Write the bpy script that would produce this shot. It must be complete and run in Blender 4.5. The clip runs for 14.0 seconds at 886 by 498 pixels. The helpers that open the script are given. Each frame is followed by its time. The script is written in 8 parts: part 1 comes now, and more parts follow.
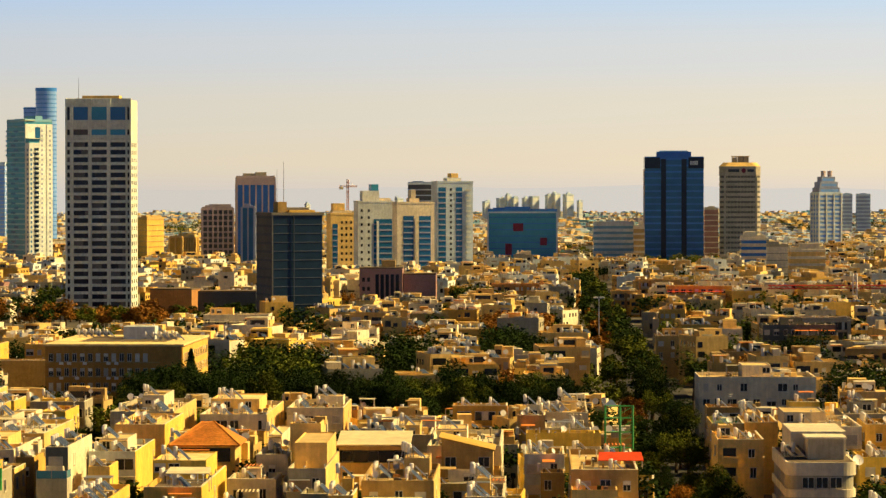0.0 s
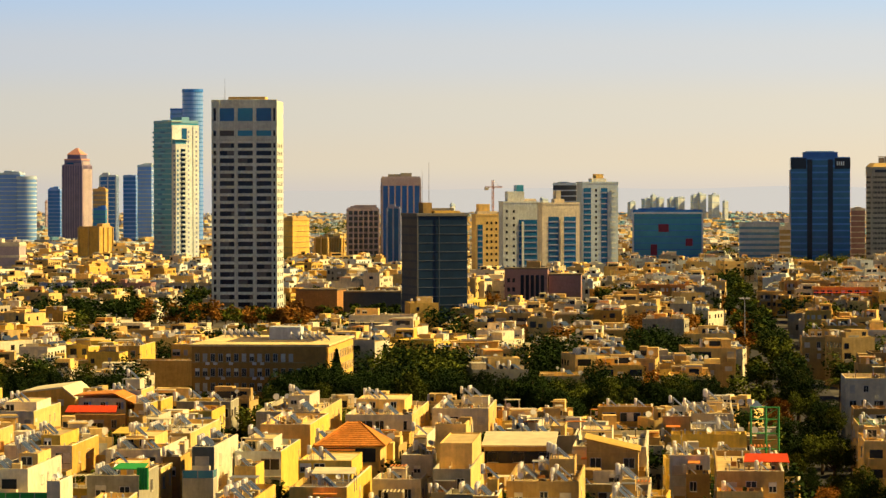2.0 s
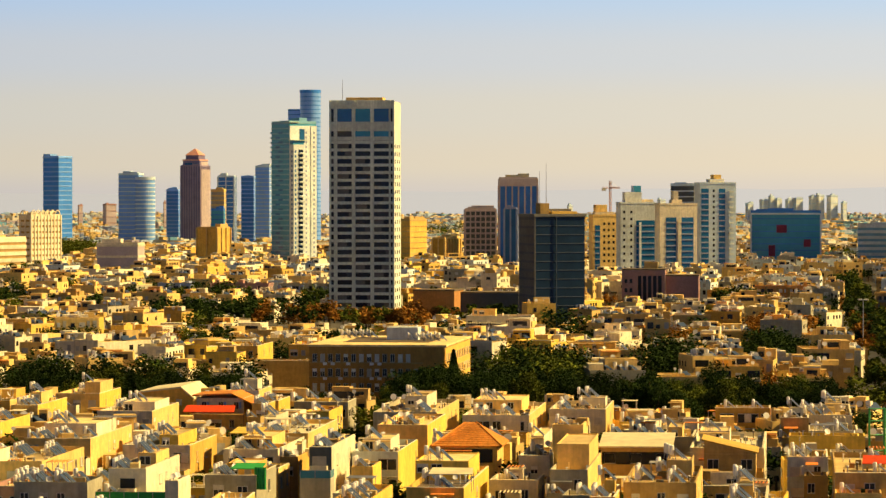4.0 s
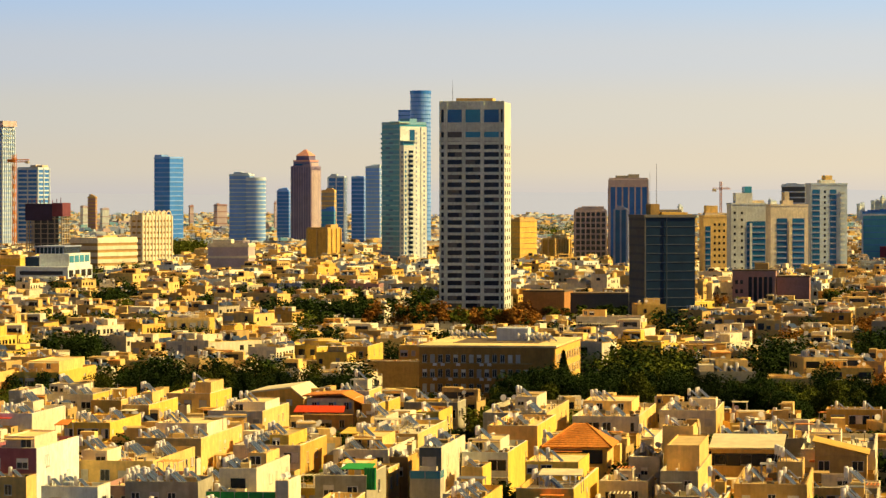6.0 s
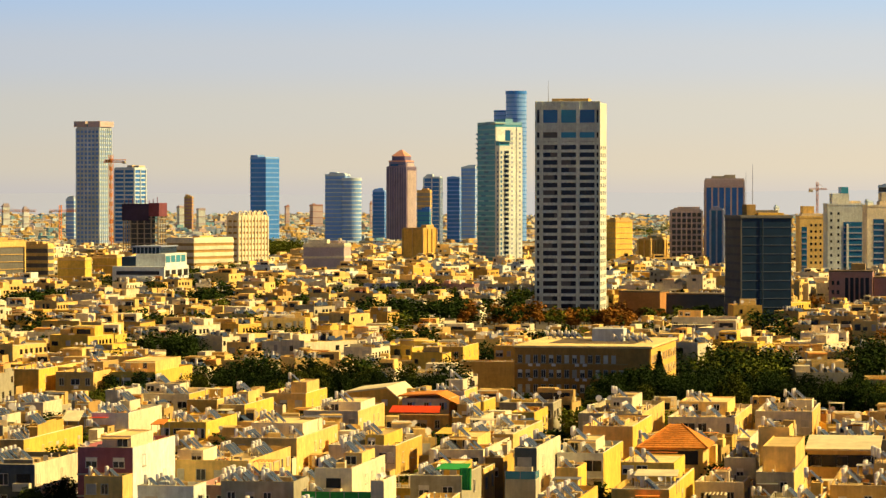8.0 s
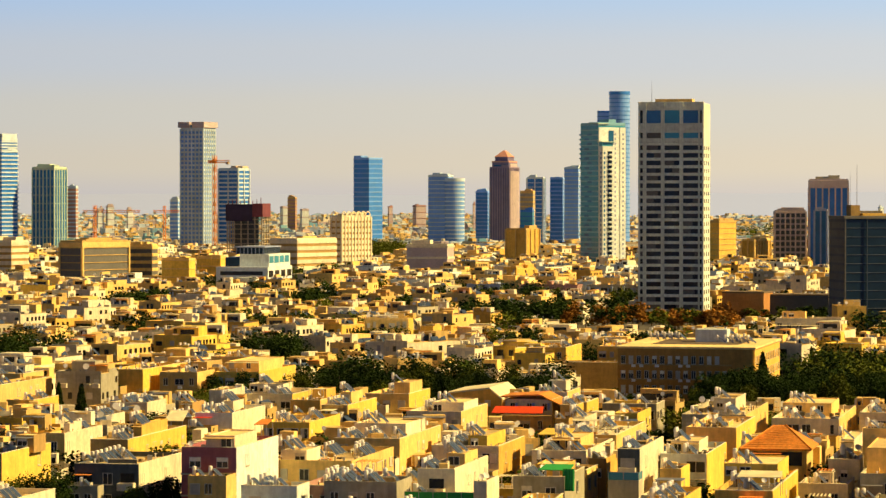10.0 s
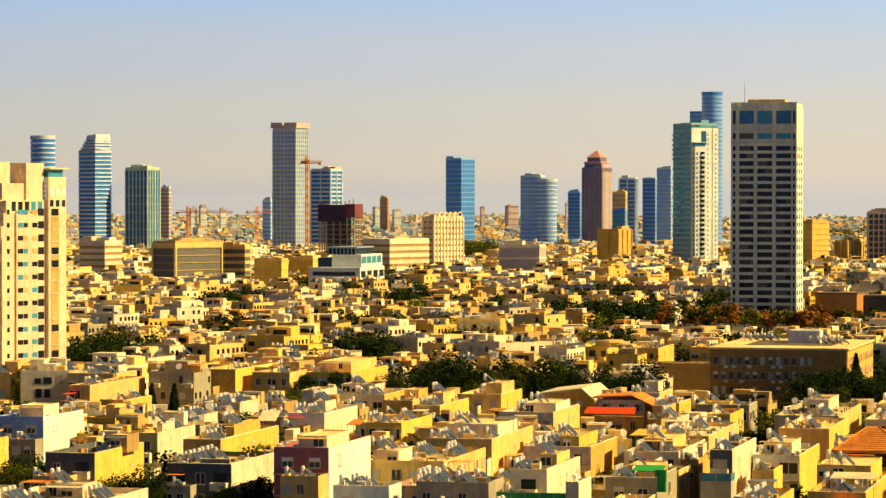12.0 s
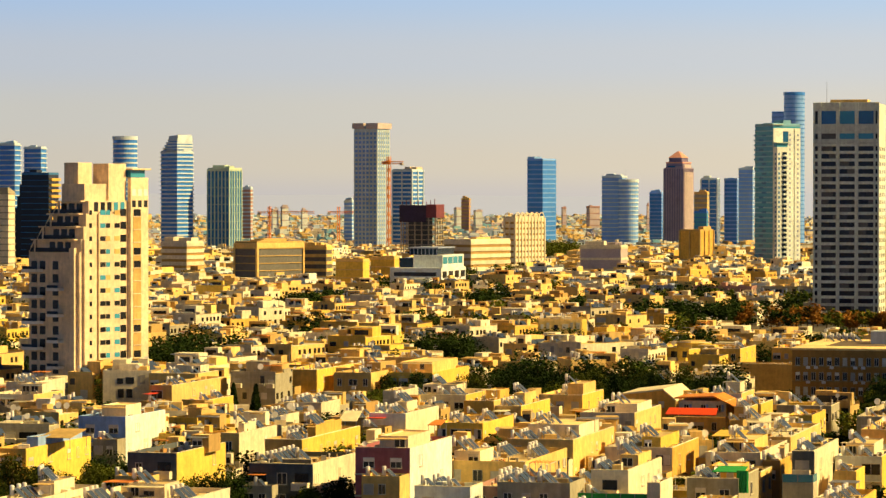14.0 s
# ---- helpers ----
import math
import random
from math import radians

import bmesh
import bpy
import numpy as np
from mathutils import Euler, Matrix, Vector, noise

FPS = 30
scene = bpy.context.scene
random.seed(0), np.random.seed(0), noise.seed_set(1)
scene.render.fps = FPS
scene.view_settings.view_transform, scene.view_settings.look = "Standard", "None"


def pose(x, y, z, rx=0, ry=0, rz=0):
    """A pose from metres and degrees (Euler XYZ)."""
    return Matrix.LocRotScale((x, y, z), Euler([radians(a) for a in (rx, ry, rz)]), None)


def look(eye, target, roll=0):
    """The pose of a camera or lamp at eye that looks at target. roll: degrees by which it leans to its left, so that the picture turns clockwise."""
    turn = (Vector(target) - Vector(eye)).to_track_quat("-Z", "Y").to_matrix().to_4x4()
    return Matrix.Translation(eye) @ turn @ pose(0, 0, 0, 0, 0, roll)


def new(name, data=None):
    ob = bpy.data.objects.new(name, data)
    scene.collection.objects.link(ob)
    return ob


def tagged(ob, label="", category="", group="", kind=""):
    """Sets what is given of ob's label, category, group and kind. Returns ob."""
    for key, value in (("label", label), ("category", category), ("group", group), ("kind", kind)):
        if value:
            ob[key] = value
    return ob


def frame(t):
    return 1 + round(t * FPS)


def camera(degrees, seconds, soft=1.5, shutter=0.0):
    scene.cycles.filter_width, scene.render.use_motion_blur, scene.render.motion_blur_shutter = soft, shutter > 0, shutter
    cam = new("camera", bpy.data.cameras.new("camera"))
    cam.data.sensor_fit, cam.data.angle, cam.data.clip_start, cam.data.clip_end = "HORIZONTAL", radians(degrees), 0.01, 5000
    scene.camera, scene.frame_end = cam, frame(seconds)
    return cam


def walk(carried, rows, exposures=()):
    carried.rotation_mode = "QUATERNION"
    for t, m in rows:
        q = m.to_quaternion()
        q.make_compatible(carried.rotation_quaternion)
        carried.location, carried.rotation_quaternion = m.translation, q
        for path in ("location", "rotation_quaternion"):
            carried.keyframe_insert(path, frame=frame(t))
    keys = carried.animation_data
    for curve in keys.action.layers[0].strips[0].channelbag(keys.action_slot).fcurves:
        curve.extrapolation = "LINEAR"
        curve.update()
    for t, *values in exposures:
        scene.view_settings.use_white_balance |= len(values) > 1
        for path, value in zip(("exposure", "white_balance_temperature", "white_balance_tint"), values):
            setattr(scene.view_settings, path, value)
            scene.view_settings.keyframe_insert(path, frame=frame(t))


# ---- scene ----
# A slow pan from a fixed lookout 50 m above the city; y runs along the avenue, x to its right.
EYE = 50.0
cam = camera(15.0, 14.0, soft=1.4)
# seconds, yaw, pitch, roll
ROWS = [
    (0.0, 1.627, -0.925, 0.054),
    (0.5, 2.216, -0.921, 0.068),
    (1.0, 2.790, -0.919, 0.069),
    (1.5, 3.465, -0.914, 0.081),
    (2.0, 4.097, -0.910, 0.073),
    (2.5, 4.686, -0.906, 0.050),
    (3.0, 5.173, -0.903, 0.055),
    (5.5, 7.496, -0.888, 0.028),
    (6.0, 7.967, -0.884, 0.026),
    (6.5, 8.402, -0.882, -0.003),
    (7.0, 8.815, -0.881, -0.004),
    (7.5, 9.195, -0.880, -0.028),
    (8.0, 9.594, -0.878, -0.010),
    (10.5, 11.770, -0.866, -0.018),
    (11.0, 12.169, -0.863, -0.015),
    (11.5, 12.561, -0.861, -0.035),
    (12.0, 12.919, -0.860, -0.038),
    (12.5, 13.261, -0.859, -0.051),
    (13.0, 13.597, -0.858, -0.046),
    (13.5, 13.950, -0.856, -0.038),
    (14.0, 14.304, -0.853, -0.032),
]
walk(cam, [(t, pose(0, 0, EYE, 90 + pitch, roll, yaw)) for t, yaw, pitch, roll in ROWS], exposures=[(0.0, 1.0), (14.0, 1.0)])

# ---- world and sun ----
SUN_ELEVATION, SUN_AZIMUTH = 38.0, 3.0  # the sun stands to the right, along the cross streets


def sky_world():
    world = bpy.data.worlds.new("sky")
    scene.world = world
    world.use_nodes = True
    tree = world.node_tree
    tree.nodes.clear()
    out = tree.nodes.new("ShaderNodeOutputWorld")
    back = tree.nodes.new("ShaderNodeBackground")
    sky = tree.nodes.new("ShaderNodeTexSky")
    sky.sky_type, sky.sun_disc = "NISHITA", False
    sky.sun_elevation, sky.sun_rotation = radians(SUN_ELEVATION), radians(90 - SUN_AZIMUTH)
    sky.dust_density, sky.air_density = 2.0, 1.2
    gain = tree.nodes.new("ShaderNodeVectorMath")
    gain.operation = "MULTIPLY"
    gain.inputs[1].default_value = (0.0042, 0.0058, 0.0090)
    coord = tree.nodes.new("ShaderNodeTexCoord")
    split = tree.nodes.new("ShaderNodeSeparateXYZ")
    span = tree.nodes.new("ShaderNodeMapRange")
    span.inputs["From Max"].default_value = 0.08
    ramp = tree.nodes.new("ShaderNodeValToRGB")
    stops = [(0.0, (0.390, 0.340, 0.285, 1)), (0.12, (0.438, 0.370, 0.268, 1)), (0.32, (0.412, 0.373, 0.298, 1)), (0.52, (0.365, 0.367, 0.355, 1)), (0.80, (0.275, 0.355, 0.435, 1))]
    for (place, colour), n in zip(stops, range(9)):
        e = ramp.color_ramp.elements[n] if n < 2 else ramp.color_ramp.elements.new(place)
        e.position, e.color = place, colour
    high = tree.nodes.new("ShaderNodeMapRange")
    high.inputs["From Min"].default_value, high.inputs["From Max"].default_value = 0.07, 0.20
    mix = tree.nodes.new("ShaderNodeMix")
    mix.data_type = "RGBA"
    ramp.color_ramp.interpolation = "EASE"
    toward = tree.nodes.new("ShaderNodeMapRange")  # the haze brightens towards the sun's side
    toward.inputs["From Min"].default_value, toward.inputs["From Max"].default_value = -0.36, 0.12
    side = tree.nodes.new("ShaderNodeMix")
    side.data_type = "RGBA"
    side.inputs["A"].default_value, side.inputs["B"].default_value = (0.71, 0.765, 0.875, 1), (1.01, 1.01, 1.01, 1)
    haze = tree.nodes.new("ShaderNodeVectorMath")
    haze.operation = "MULTIPLY"
    behind = tree.nodes.new("ShaderNodeMapRange")
    behind.inputs["From Min"].default_value, behind.inputs["From Max"].default_value = 0.3, -0.5
    cool = tree.nodes.new("ShaderNodeMix")
    cool.data_type = "RGBA"
    cool.inputs["A"].default_value, cool.inputs["B"].default_value = (1, 1, 1, 1), (0.62, 0.92, 1.45, 1)
    away = tree.nodes.new("ShaderNodeVectorMath")
    away.operation = "MULTIPLY"
    link = tree.links.new
    link(split.outputs["Y"], behind.inputs["Value"])
    link(behind.outputs[0], cool.inputs["Factor"])
    link(cool.outputs["Result"], away.inputs[1])
    link(haze.outputs[0], away.inputs[0])
    link(coord.outputs["Generated"], split.inputs[0])
    link(split.outputs["Z"], span.inputs["Value"])
    link(split.outputs["Z"], high.inputs["Value"])
    link(span.outputs[0], ramp.inputs["Fac"])
    link(sky.outputs[0], gain.inputs[0])
    link(high.outputs[0], mix.inputs["Factor"])
    link(split.outputs["X"], toward.inputs["Value"])
    link(ramp.outputs["Color"], haze.inputs[0])
    link(toward.outputs[0], side.inputs["Factor"])
    link(side.outputs["Result"], haze.inputs[1])
    link(away.outputs[0], mix.inputs["A"])
    link(gain.outputs[0], mix.inputs["B"])
    link(mix.outputs["Result"], back.inputs["Color"])
    link(back.outputs[0], out.inputs["Surface"])


sky_world()
sun = new("sun", bpy.data.lights.new("sun", "SUN"))
sun.data.energy, sun.data.angle, sun.data.color = 4.12, radians(0.6), (1.0, 0.72, 0.295)
sun_way = Vector((math.cos(radians(SUN_ELEVATION)) * math.cos(radians(SUN_AZIMUTH)), math.cos(radians(SUN_ELEVATION)) * math.sin(radians(SUN_AZIMUTH)), math.sin(radians(SUN_ELEVATION))))
sun.matrix_world = look(sun_way * 100, (0, 0, 0))

# ---- materials ----
def surface(name, colour, rough=0.85, metal=0.0, vary=0.18, grain=1.2, streak=0.0, tint=0.10, bump=0.0, spec=0.3):
    """A worn surface: patches in two sizes, run-off streaks down the walls, and a shade of its own for each object."""
    m = bpy.data.materials.new(name)
    m.use_nodes = True
    t = m.node_tree
    b = t.nodes["Principled BSDF"]
    link = t.links.new
    b.inputs["Roughness"].default_value, b.inputs["Metallic"].default_value = rough, metal
    b.inputs["Specular IOR Level"].default_value = spec
    geo = t.nodes.new("ShaderNodeNewGeometry")
    value = None
    layers = [(grain, vary, (1, 1, 1)), (grain * 0.12, vary, (1, 1, 1))]
    if streak:
        layers.append((1.0, streak, (1.7, 1.7, 0.12)))
    for scale, amount, stretch in layers:
        mapped = t.nodes.new("ShaderNodeMapping")
        mapped.inputs["Scale"].default_value = [scale * s for s in stretch]
        link(geo.outputs["Position"], mapped.inputs["Vector"])
        n = t.nodes.new("ShaderNodeTexNoise")
        n.inputs["Scale"].default_value, n.inputs["Detail"].default_value, n.inputs["Roughness"].default_value = 1.0, 5.0, 0.65
        link(mapped.outputs[0], n.inputs["Vector"])
        r = t.nodes.new("ShaderNodeMapRange")
        r.inputs["From Min"].default_value, r.inputs["From Max"].default_value = 0.3, 0.7
        r.inputs["To Min"].default_value, r.inputs["To Max"].default_value = 1 - amount, 1 + amount * 0.6
        link(n.outputs["Fac"], r.inputs["Value"])
        if value is None:
            value, first = r.outputs[0], n
        else:
            k = t.nodes.new("ShaderNodeMath")
            k.operation = "MULTIPLY"
            link(value, k.inputs[0]), link(r.outputs[0], k.inputs[1])
            value = k.outputs[0]
    info, isl = t.nodes.new("ShaderNodeObjectInfo"), geo.outputs["Random Per Island"]
    for source in (info.outputs["Random"], isl):
        r = t.nodes.new("ShaderNodeMapRange")
        r.inputs["To Min"].default_value, r.inputs["To Max"].default_value = 1 - tint, 1 + tint
        link(source, r.inputs["Value"])
        k = t.nodes.new("ShaderNodeMath")
        k.operation = "MULTIPLY"
        link(value, k.inputs[0]), link(r.outputs[0], k.inputs[1])
        value = k.outputs[0]
    c = t.nodes.new("ShaderNodeVectorMath")
    c.operation = "SCALE"
    c.inputs[0].default_value = colour
    link(value, c.inputs["Scale"])
    link(c.outputs[0], b.inputs["Base Color"])
    if bump:
        bp = t.nodes.new("ShaderNodeBump")
        bp.inputs["Strength"].default_value, bp.inputs["Distance"].default_value = bump, 0.1
        link(first.outputs["Fac"], bp.inputs["Height"])
        link(bp.outputs[0], b.inputs["Normal"])
    return m


PLASTER = dict(rough=0.9, vary=0.2, grain=0.9, streak=0.16, bump=0.25)
M = {
    "cream": surface("cream_plaster", (0.82, 0.56, 0.18), **PLASTER),
    "white": surface("white_plaster", (0.77, 0.68, 0.47), **PLASTER),
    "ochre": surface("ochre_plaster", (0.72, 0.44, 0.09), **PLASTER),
    # yellow also serves as the sunlit tone of many side walls
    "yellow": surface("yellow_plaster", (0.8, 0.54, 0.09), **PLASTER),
    "tan": surface("tan_plaster", (0.58, 0.39, 0.13), **PLASTER),
    "grey": surface("grey_plaster", (0.42, 0.38, 0.26), **PLASTER),
    "brown": surface("brown_stone", (0.40, 0.255, 0.085), **PLASTER),
    "pink": surface("pink_plaster", (0.40, 0.14, 0.15), **PLASTER),
    "blue_white": surface("cool_white_plaster", (0.71, 0.76, 0.71), **PLASTER),
    "blue": surface("light_blue_plaster", (0.27, 0.41, 0.68), **PLASTER),
    "slate": surface("slate_plaster", (0.095, 0.11, 0.115), **PLASTER),
    "roof": surface("sealed_roof", (0.78, 0.57, 0.24), rough=0.95, vary=0.28, grain=0.5, tint=0.25),
    "roof_white": surface("whitewashed_roof", (0.78, 0.68, 0.42), rough=0.95, vary=0.2, grain=0.5),
    "roof_dark": surface("bitumen_roof", (0.16, 0.12, 0.075), rough=0.9, vary=0.3, grain=0.6),
    "tiles": surface("clay_tiles", (0.7, 0.26, 0.04), rough=0.85, vary=0.3, grain=2.0),
    "red": surface("red_sheet", (0.7, 0.07, 0.015), rough=0.6),
    "orange": surface("orange_cloth", (0.75, 0.25, 0.04), rough=0.8),
    "green": surface("green_netting", (0.03, 0.34, 0.07), rough=0.8),
    "crane_green": surface("green_paint", (0.05, 0.30, 0.07), rough=0.5),
    "crane_red": surface("red_paint", (0.50, 0.05, 0.04), rough=0.5),
    "window": surface("dark_window_glass", (0.014, 0.015, 0.016), rough=0.25, vary=0.3, grain=0.4, tint=0.5, spec=0.35),
    "shutter": surface("closed_shutter", (0.56, 0.52, 0.42), rough=0.7, tint=0.3),
    "frame": surface("window_frame", (0.6, 0.55, 0.45), rough=0.6),
    "steel": surface("galvanised_steel", (0.42, 0.42, 0.40), rough=0.45, metal=0.7),
    "tank": surface("white_tank_enamel", (0.80, 0.76, 0.68), rough=0.45, vary=0.08),
    "collector": surface("solar_collector_glass", (0.045, 0.07, 0.13), rough=0.45, vary=0.1, spec=0.2),
    "concrete": surface("raw_concrete", (0.42, 0.37, 0.28), **PLASTER),
    "concrete_light": surface("light_concrete", (0.55, 0.50, 0.38), **PLASTER),
    "asphalt": surface("asphalt", (0.05, 0.048, 0.044), rough=0.9),
    "earth": surface("city_ground", (0.11, 0.10, 0.08), rough=0.95, vary=0.35, grain=0.1),
    "bark": surface("bark", (0.09, 0.06, 0.035), rough=0.95),
    "leaf": surface("broad_leaves", (0.075, 0.09, 0.008), spec=0.08, rough=0.95, vary=0.35, grain=0.8, tint=0.45),
    "leaf_dark": surface("dark_leaves", (0.019, 0.035, 0.005), spec=0.08, rough=0.95, vary=0.3, grain=0.8, tint=0.4),
    "leaf_rust": surface("autumn_leaves", (0.24, 0.105, 0.015), spec=0.08, rough=0.95, vary=0.35, grain=0.8, tint=0.45),
    "glass_blue": surface("blue_curtain_glass", (0.045, 0.20, 0.60), rough=0.15, vary=0.12, grain=0.2, tint=0.15, spec=0.3),
    "glass_navy": surface("navy_curtain_glass", (0.02, 0.13, 0.30), rough=0.12, vary=0.15, grain=0.2, tint=0.2, spec=0.3),
    "glass_teal": surface("teal_curtain_glass", (0.055, 0.31, 0.46), rough=0.15, vary=0.12, grain=0.2, spec=0.25),
    "glass_black": surface("black_curtain_glass", (0.008, 0.014, 0.028), rough=0.15, vary=0.2, grain=0.3, spec=0.22),
    # pale blues for the far towers: bluer, with distance haze mixed into the colour
    "glass_pale": surface("pale_blue_curtain_glass", (0.21, 0.41, 0.82), rough=0.2, vary=0.1, grain=0.2, spec=0.35),
    "band_pale": surface("haze_blue_cladding", (0.54, 0.65, 0.73), rough=0.6),
    "blue_grey": surface("blue_grey_cladding", (0.29, 0.34, 0.47), rough=0.6),
    "peach": surface("peach_stone", (0.80, 0.62, 0.40), **PLASTER),
    "mauve_pale": surface("pale_rose_cladding", (0.50, 0.41, 0.40), rough=0.7),
    "concrete_cool": surface("cool_grey_concrete", (0.74, 0.77, 0.63), **PLASTER),
    # rose granite with the shade of the tower's front in its colour
    "rose_shade": surface("shaded_rose_granite", (0.32, 0.25, 0.33), rough=0.6),
    "plum": surface("plum_panel", (0.20, 0.03, 0.06), rough=0.6),
    "glass_deep": surface("deep_blue_curtain_glass", (0.011, 0.026, 0.05), rough=0.25, vary=0.2, grain=0.3, tint=0.2, spec=0.2),
    "terracotta": surface("terracotta_render", (0.55, 0.26, 0.08), **PLASTER),
    "dark_metal": surface("dark_metal_ledge", (0.05, 0.07, 0.10), rough=0.5),
    "dark_stone": surface("dark_stone", (0.15, 0.145, 0.13), **PLASTER),
    "navy_wall": surface("navy_cladding", (0.05, 0.06, 0.075), rough=0.6),
    "band_teal": surface("pale_teal_cladding", (0.20, 0.42, 0.52), rough=0.5),
    "frame_green": surface("pale_green_frame", (0.50, 0.60, 0.46), rough=0.6),
    # a darker violet copy of the rose granite, for the shaded front
    "rose_deep_shade": surface("deep_shaded_rose_granite", (0.19, 0.165, 0.28), rough=0.6),
    "umber": surface("umber_render", (0.44, 0.225, 0.05), **PLASTER),
    "netting": surface("purple_netting", (0.045, 0.035, 0.075), rough=0.9),
    "netting_red": surface("plum_netting", (0.20, 0.06, 0.08), rough=0.9),
    "copper": surface("pink_roof_sheet", (0.75, 0.36, 0.26), rough=0.6),
    "mauve": surface("rose_granite", (0.42, 0.24, 0.2), rough=0.6),
}


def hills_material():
    m = bpy.data.materials.new("haze_glow_hills")
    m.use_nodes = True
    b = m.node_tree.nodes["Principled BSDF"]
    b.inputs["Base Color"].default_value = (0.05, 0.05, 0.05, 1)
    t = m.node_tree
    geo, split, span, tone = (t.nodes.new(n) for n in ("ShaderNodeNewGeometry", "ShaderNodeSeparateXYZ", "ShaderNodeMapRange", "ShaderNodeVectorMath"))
    # Haze put in as a glow of the hills, dimmer to the left like the sky.
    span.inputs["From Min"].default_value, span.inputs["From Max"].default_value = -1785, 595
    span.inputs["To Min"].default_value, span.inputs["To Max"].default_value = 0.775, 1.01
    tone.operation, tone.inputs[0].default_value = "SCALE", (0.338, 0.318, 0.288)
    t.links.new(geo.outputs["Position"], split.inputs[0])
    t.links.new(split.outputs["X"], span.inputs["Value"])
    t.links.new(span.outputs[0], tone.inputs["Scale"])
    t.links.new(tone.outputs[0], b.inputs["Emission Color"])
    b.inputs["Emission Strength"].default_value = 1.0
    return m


M["hills"] = hills_material()


# ---- mesh tools ----
class Geo:
    """Collects boxes, prisms and faces with a material slot each, and makes one mesh of them."""

    def __init__(self, *mats):
        self.v, self.f, self.k, self.mats = [], [], [], list(mats)

    def slot(self, m):
        if m not in self.mats:
            self.mats.append(m)
        return self.mats.index(m)

    def faces(self, verts, faces, m):
        n, s = len(self.v), self.slot(m)
        self.v += verts
        self.f += [tuple(i + n for i in f) for f in faces]
        self.k += [s] * len(faces)

    def box(self, x0, y0, z0, x1, y1, z1, m):
        self.faces([(x0, y0, z0), (x1, y0, z0), (x1, y1, z0), (x0, y1, z0), (x0, y0, z1), (x1, y0, z1), (x1, y1, z1), (x0, y1, z1)],
                   [(3, 2, 1, 0), (4, 5, 6, 7), (0, 1, 5, 4), (1, 2, 6, 5), (2, 3, 7, 6), (3, 0, 4, 7)], m)

    def slab(self, x0, y0, z0, x1, y1, z1, m, e=0.04):
        """A box with bevelled edges all round."""
        a = [(x0, x0 + e), (x1, x1 - e)]
        v, f = [], []
        for z, inset in ((z0, 1), (z0 + e, 0), (z1 - e, 0), (z1, 1)):
            for sx, sy in ((0, 0), (1, 0), (1, 1), (0, 1)):
                v.append(((x1 if sx else x0) + (e if not sx else -e) * inset, (y1 if sy else y0) + (e if not sy else -e) * inset, z))
        f.append((3, 2, 1, 0)), f.append((12, 13, 14, 15))
        for r in range(3):
            for c in range(4):
                d = (c + 1) % 4
                f.append((r * 4 + c, r * 4 + d, r * 4 + 4 + d, r * 4 + 4 + c))
        self.faces(v, f, m)

    def tube(self, a, b, r0, r1, m, n=8):
        a, b = Vector(a), Vector(b)
        q = (b - a).to_track_quat("Z", "Y")
        v = []
        for c, r in ((a, r0), (b, r1)):
            for i in range(n):
                w = 2 * math.pi * i / n
                v.append(tuple(c + q @ Vector((r * math.cos(w), r * math.sin(w), 0))))
        f = [(i, (i + 1) % n, n + (i + 1) % n, n + i) for i in range(n)] + [tuple(range(n - 1, -1, -1)), tuple(range(n, 2 * n))]
        self.faces(v, f, m)

    def mesh(self, name):
        me = bpy.data.meshes.new(name)
        me.from_pydata(self.v, [], self.f)
        for m in self.mats:
            me.materials.append(M[m])
        me.polygons.foreach_set("material_index", self.k)
        me.update()
        return me


def part(name, geo, parent=None, label="", at=None):
    """One mesh object under a thing or a part; geo may be a mesh that others share."""
    ob = new(name, geo.mesh(name) if isinstance(geo, Geo) else geo)
    ob.parent = parent
    if at is not None:
        ob.matrix_basis = at
    return tagged(ob, label) if label else ob


def thing(name, m, label, category, group="", kind=""):
    ob = new(name)
    ob.empty_display_size = 0.5
    ob.matrix_basis = m
    return tagged(ob, label, category, group, kind)


SHARED = {}


def shared(key, make):
    """A mesh that alike parts share."""
    if key not in SHARED:
        SHARED[key] = make().mesh(key[0])
    return SHARED[key]


def ground_height(d):
    return 15 * max(0.0, (d - 3200) / 1750) ** 1.3

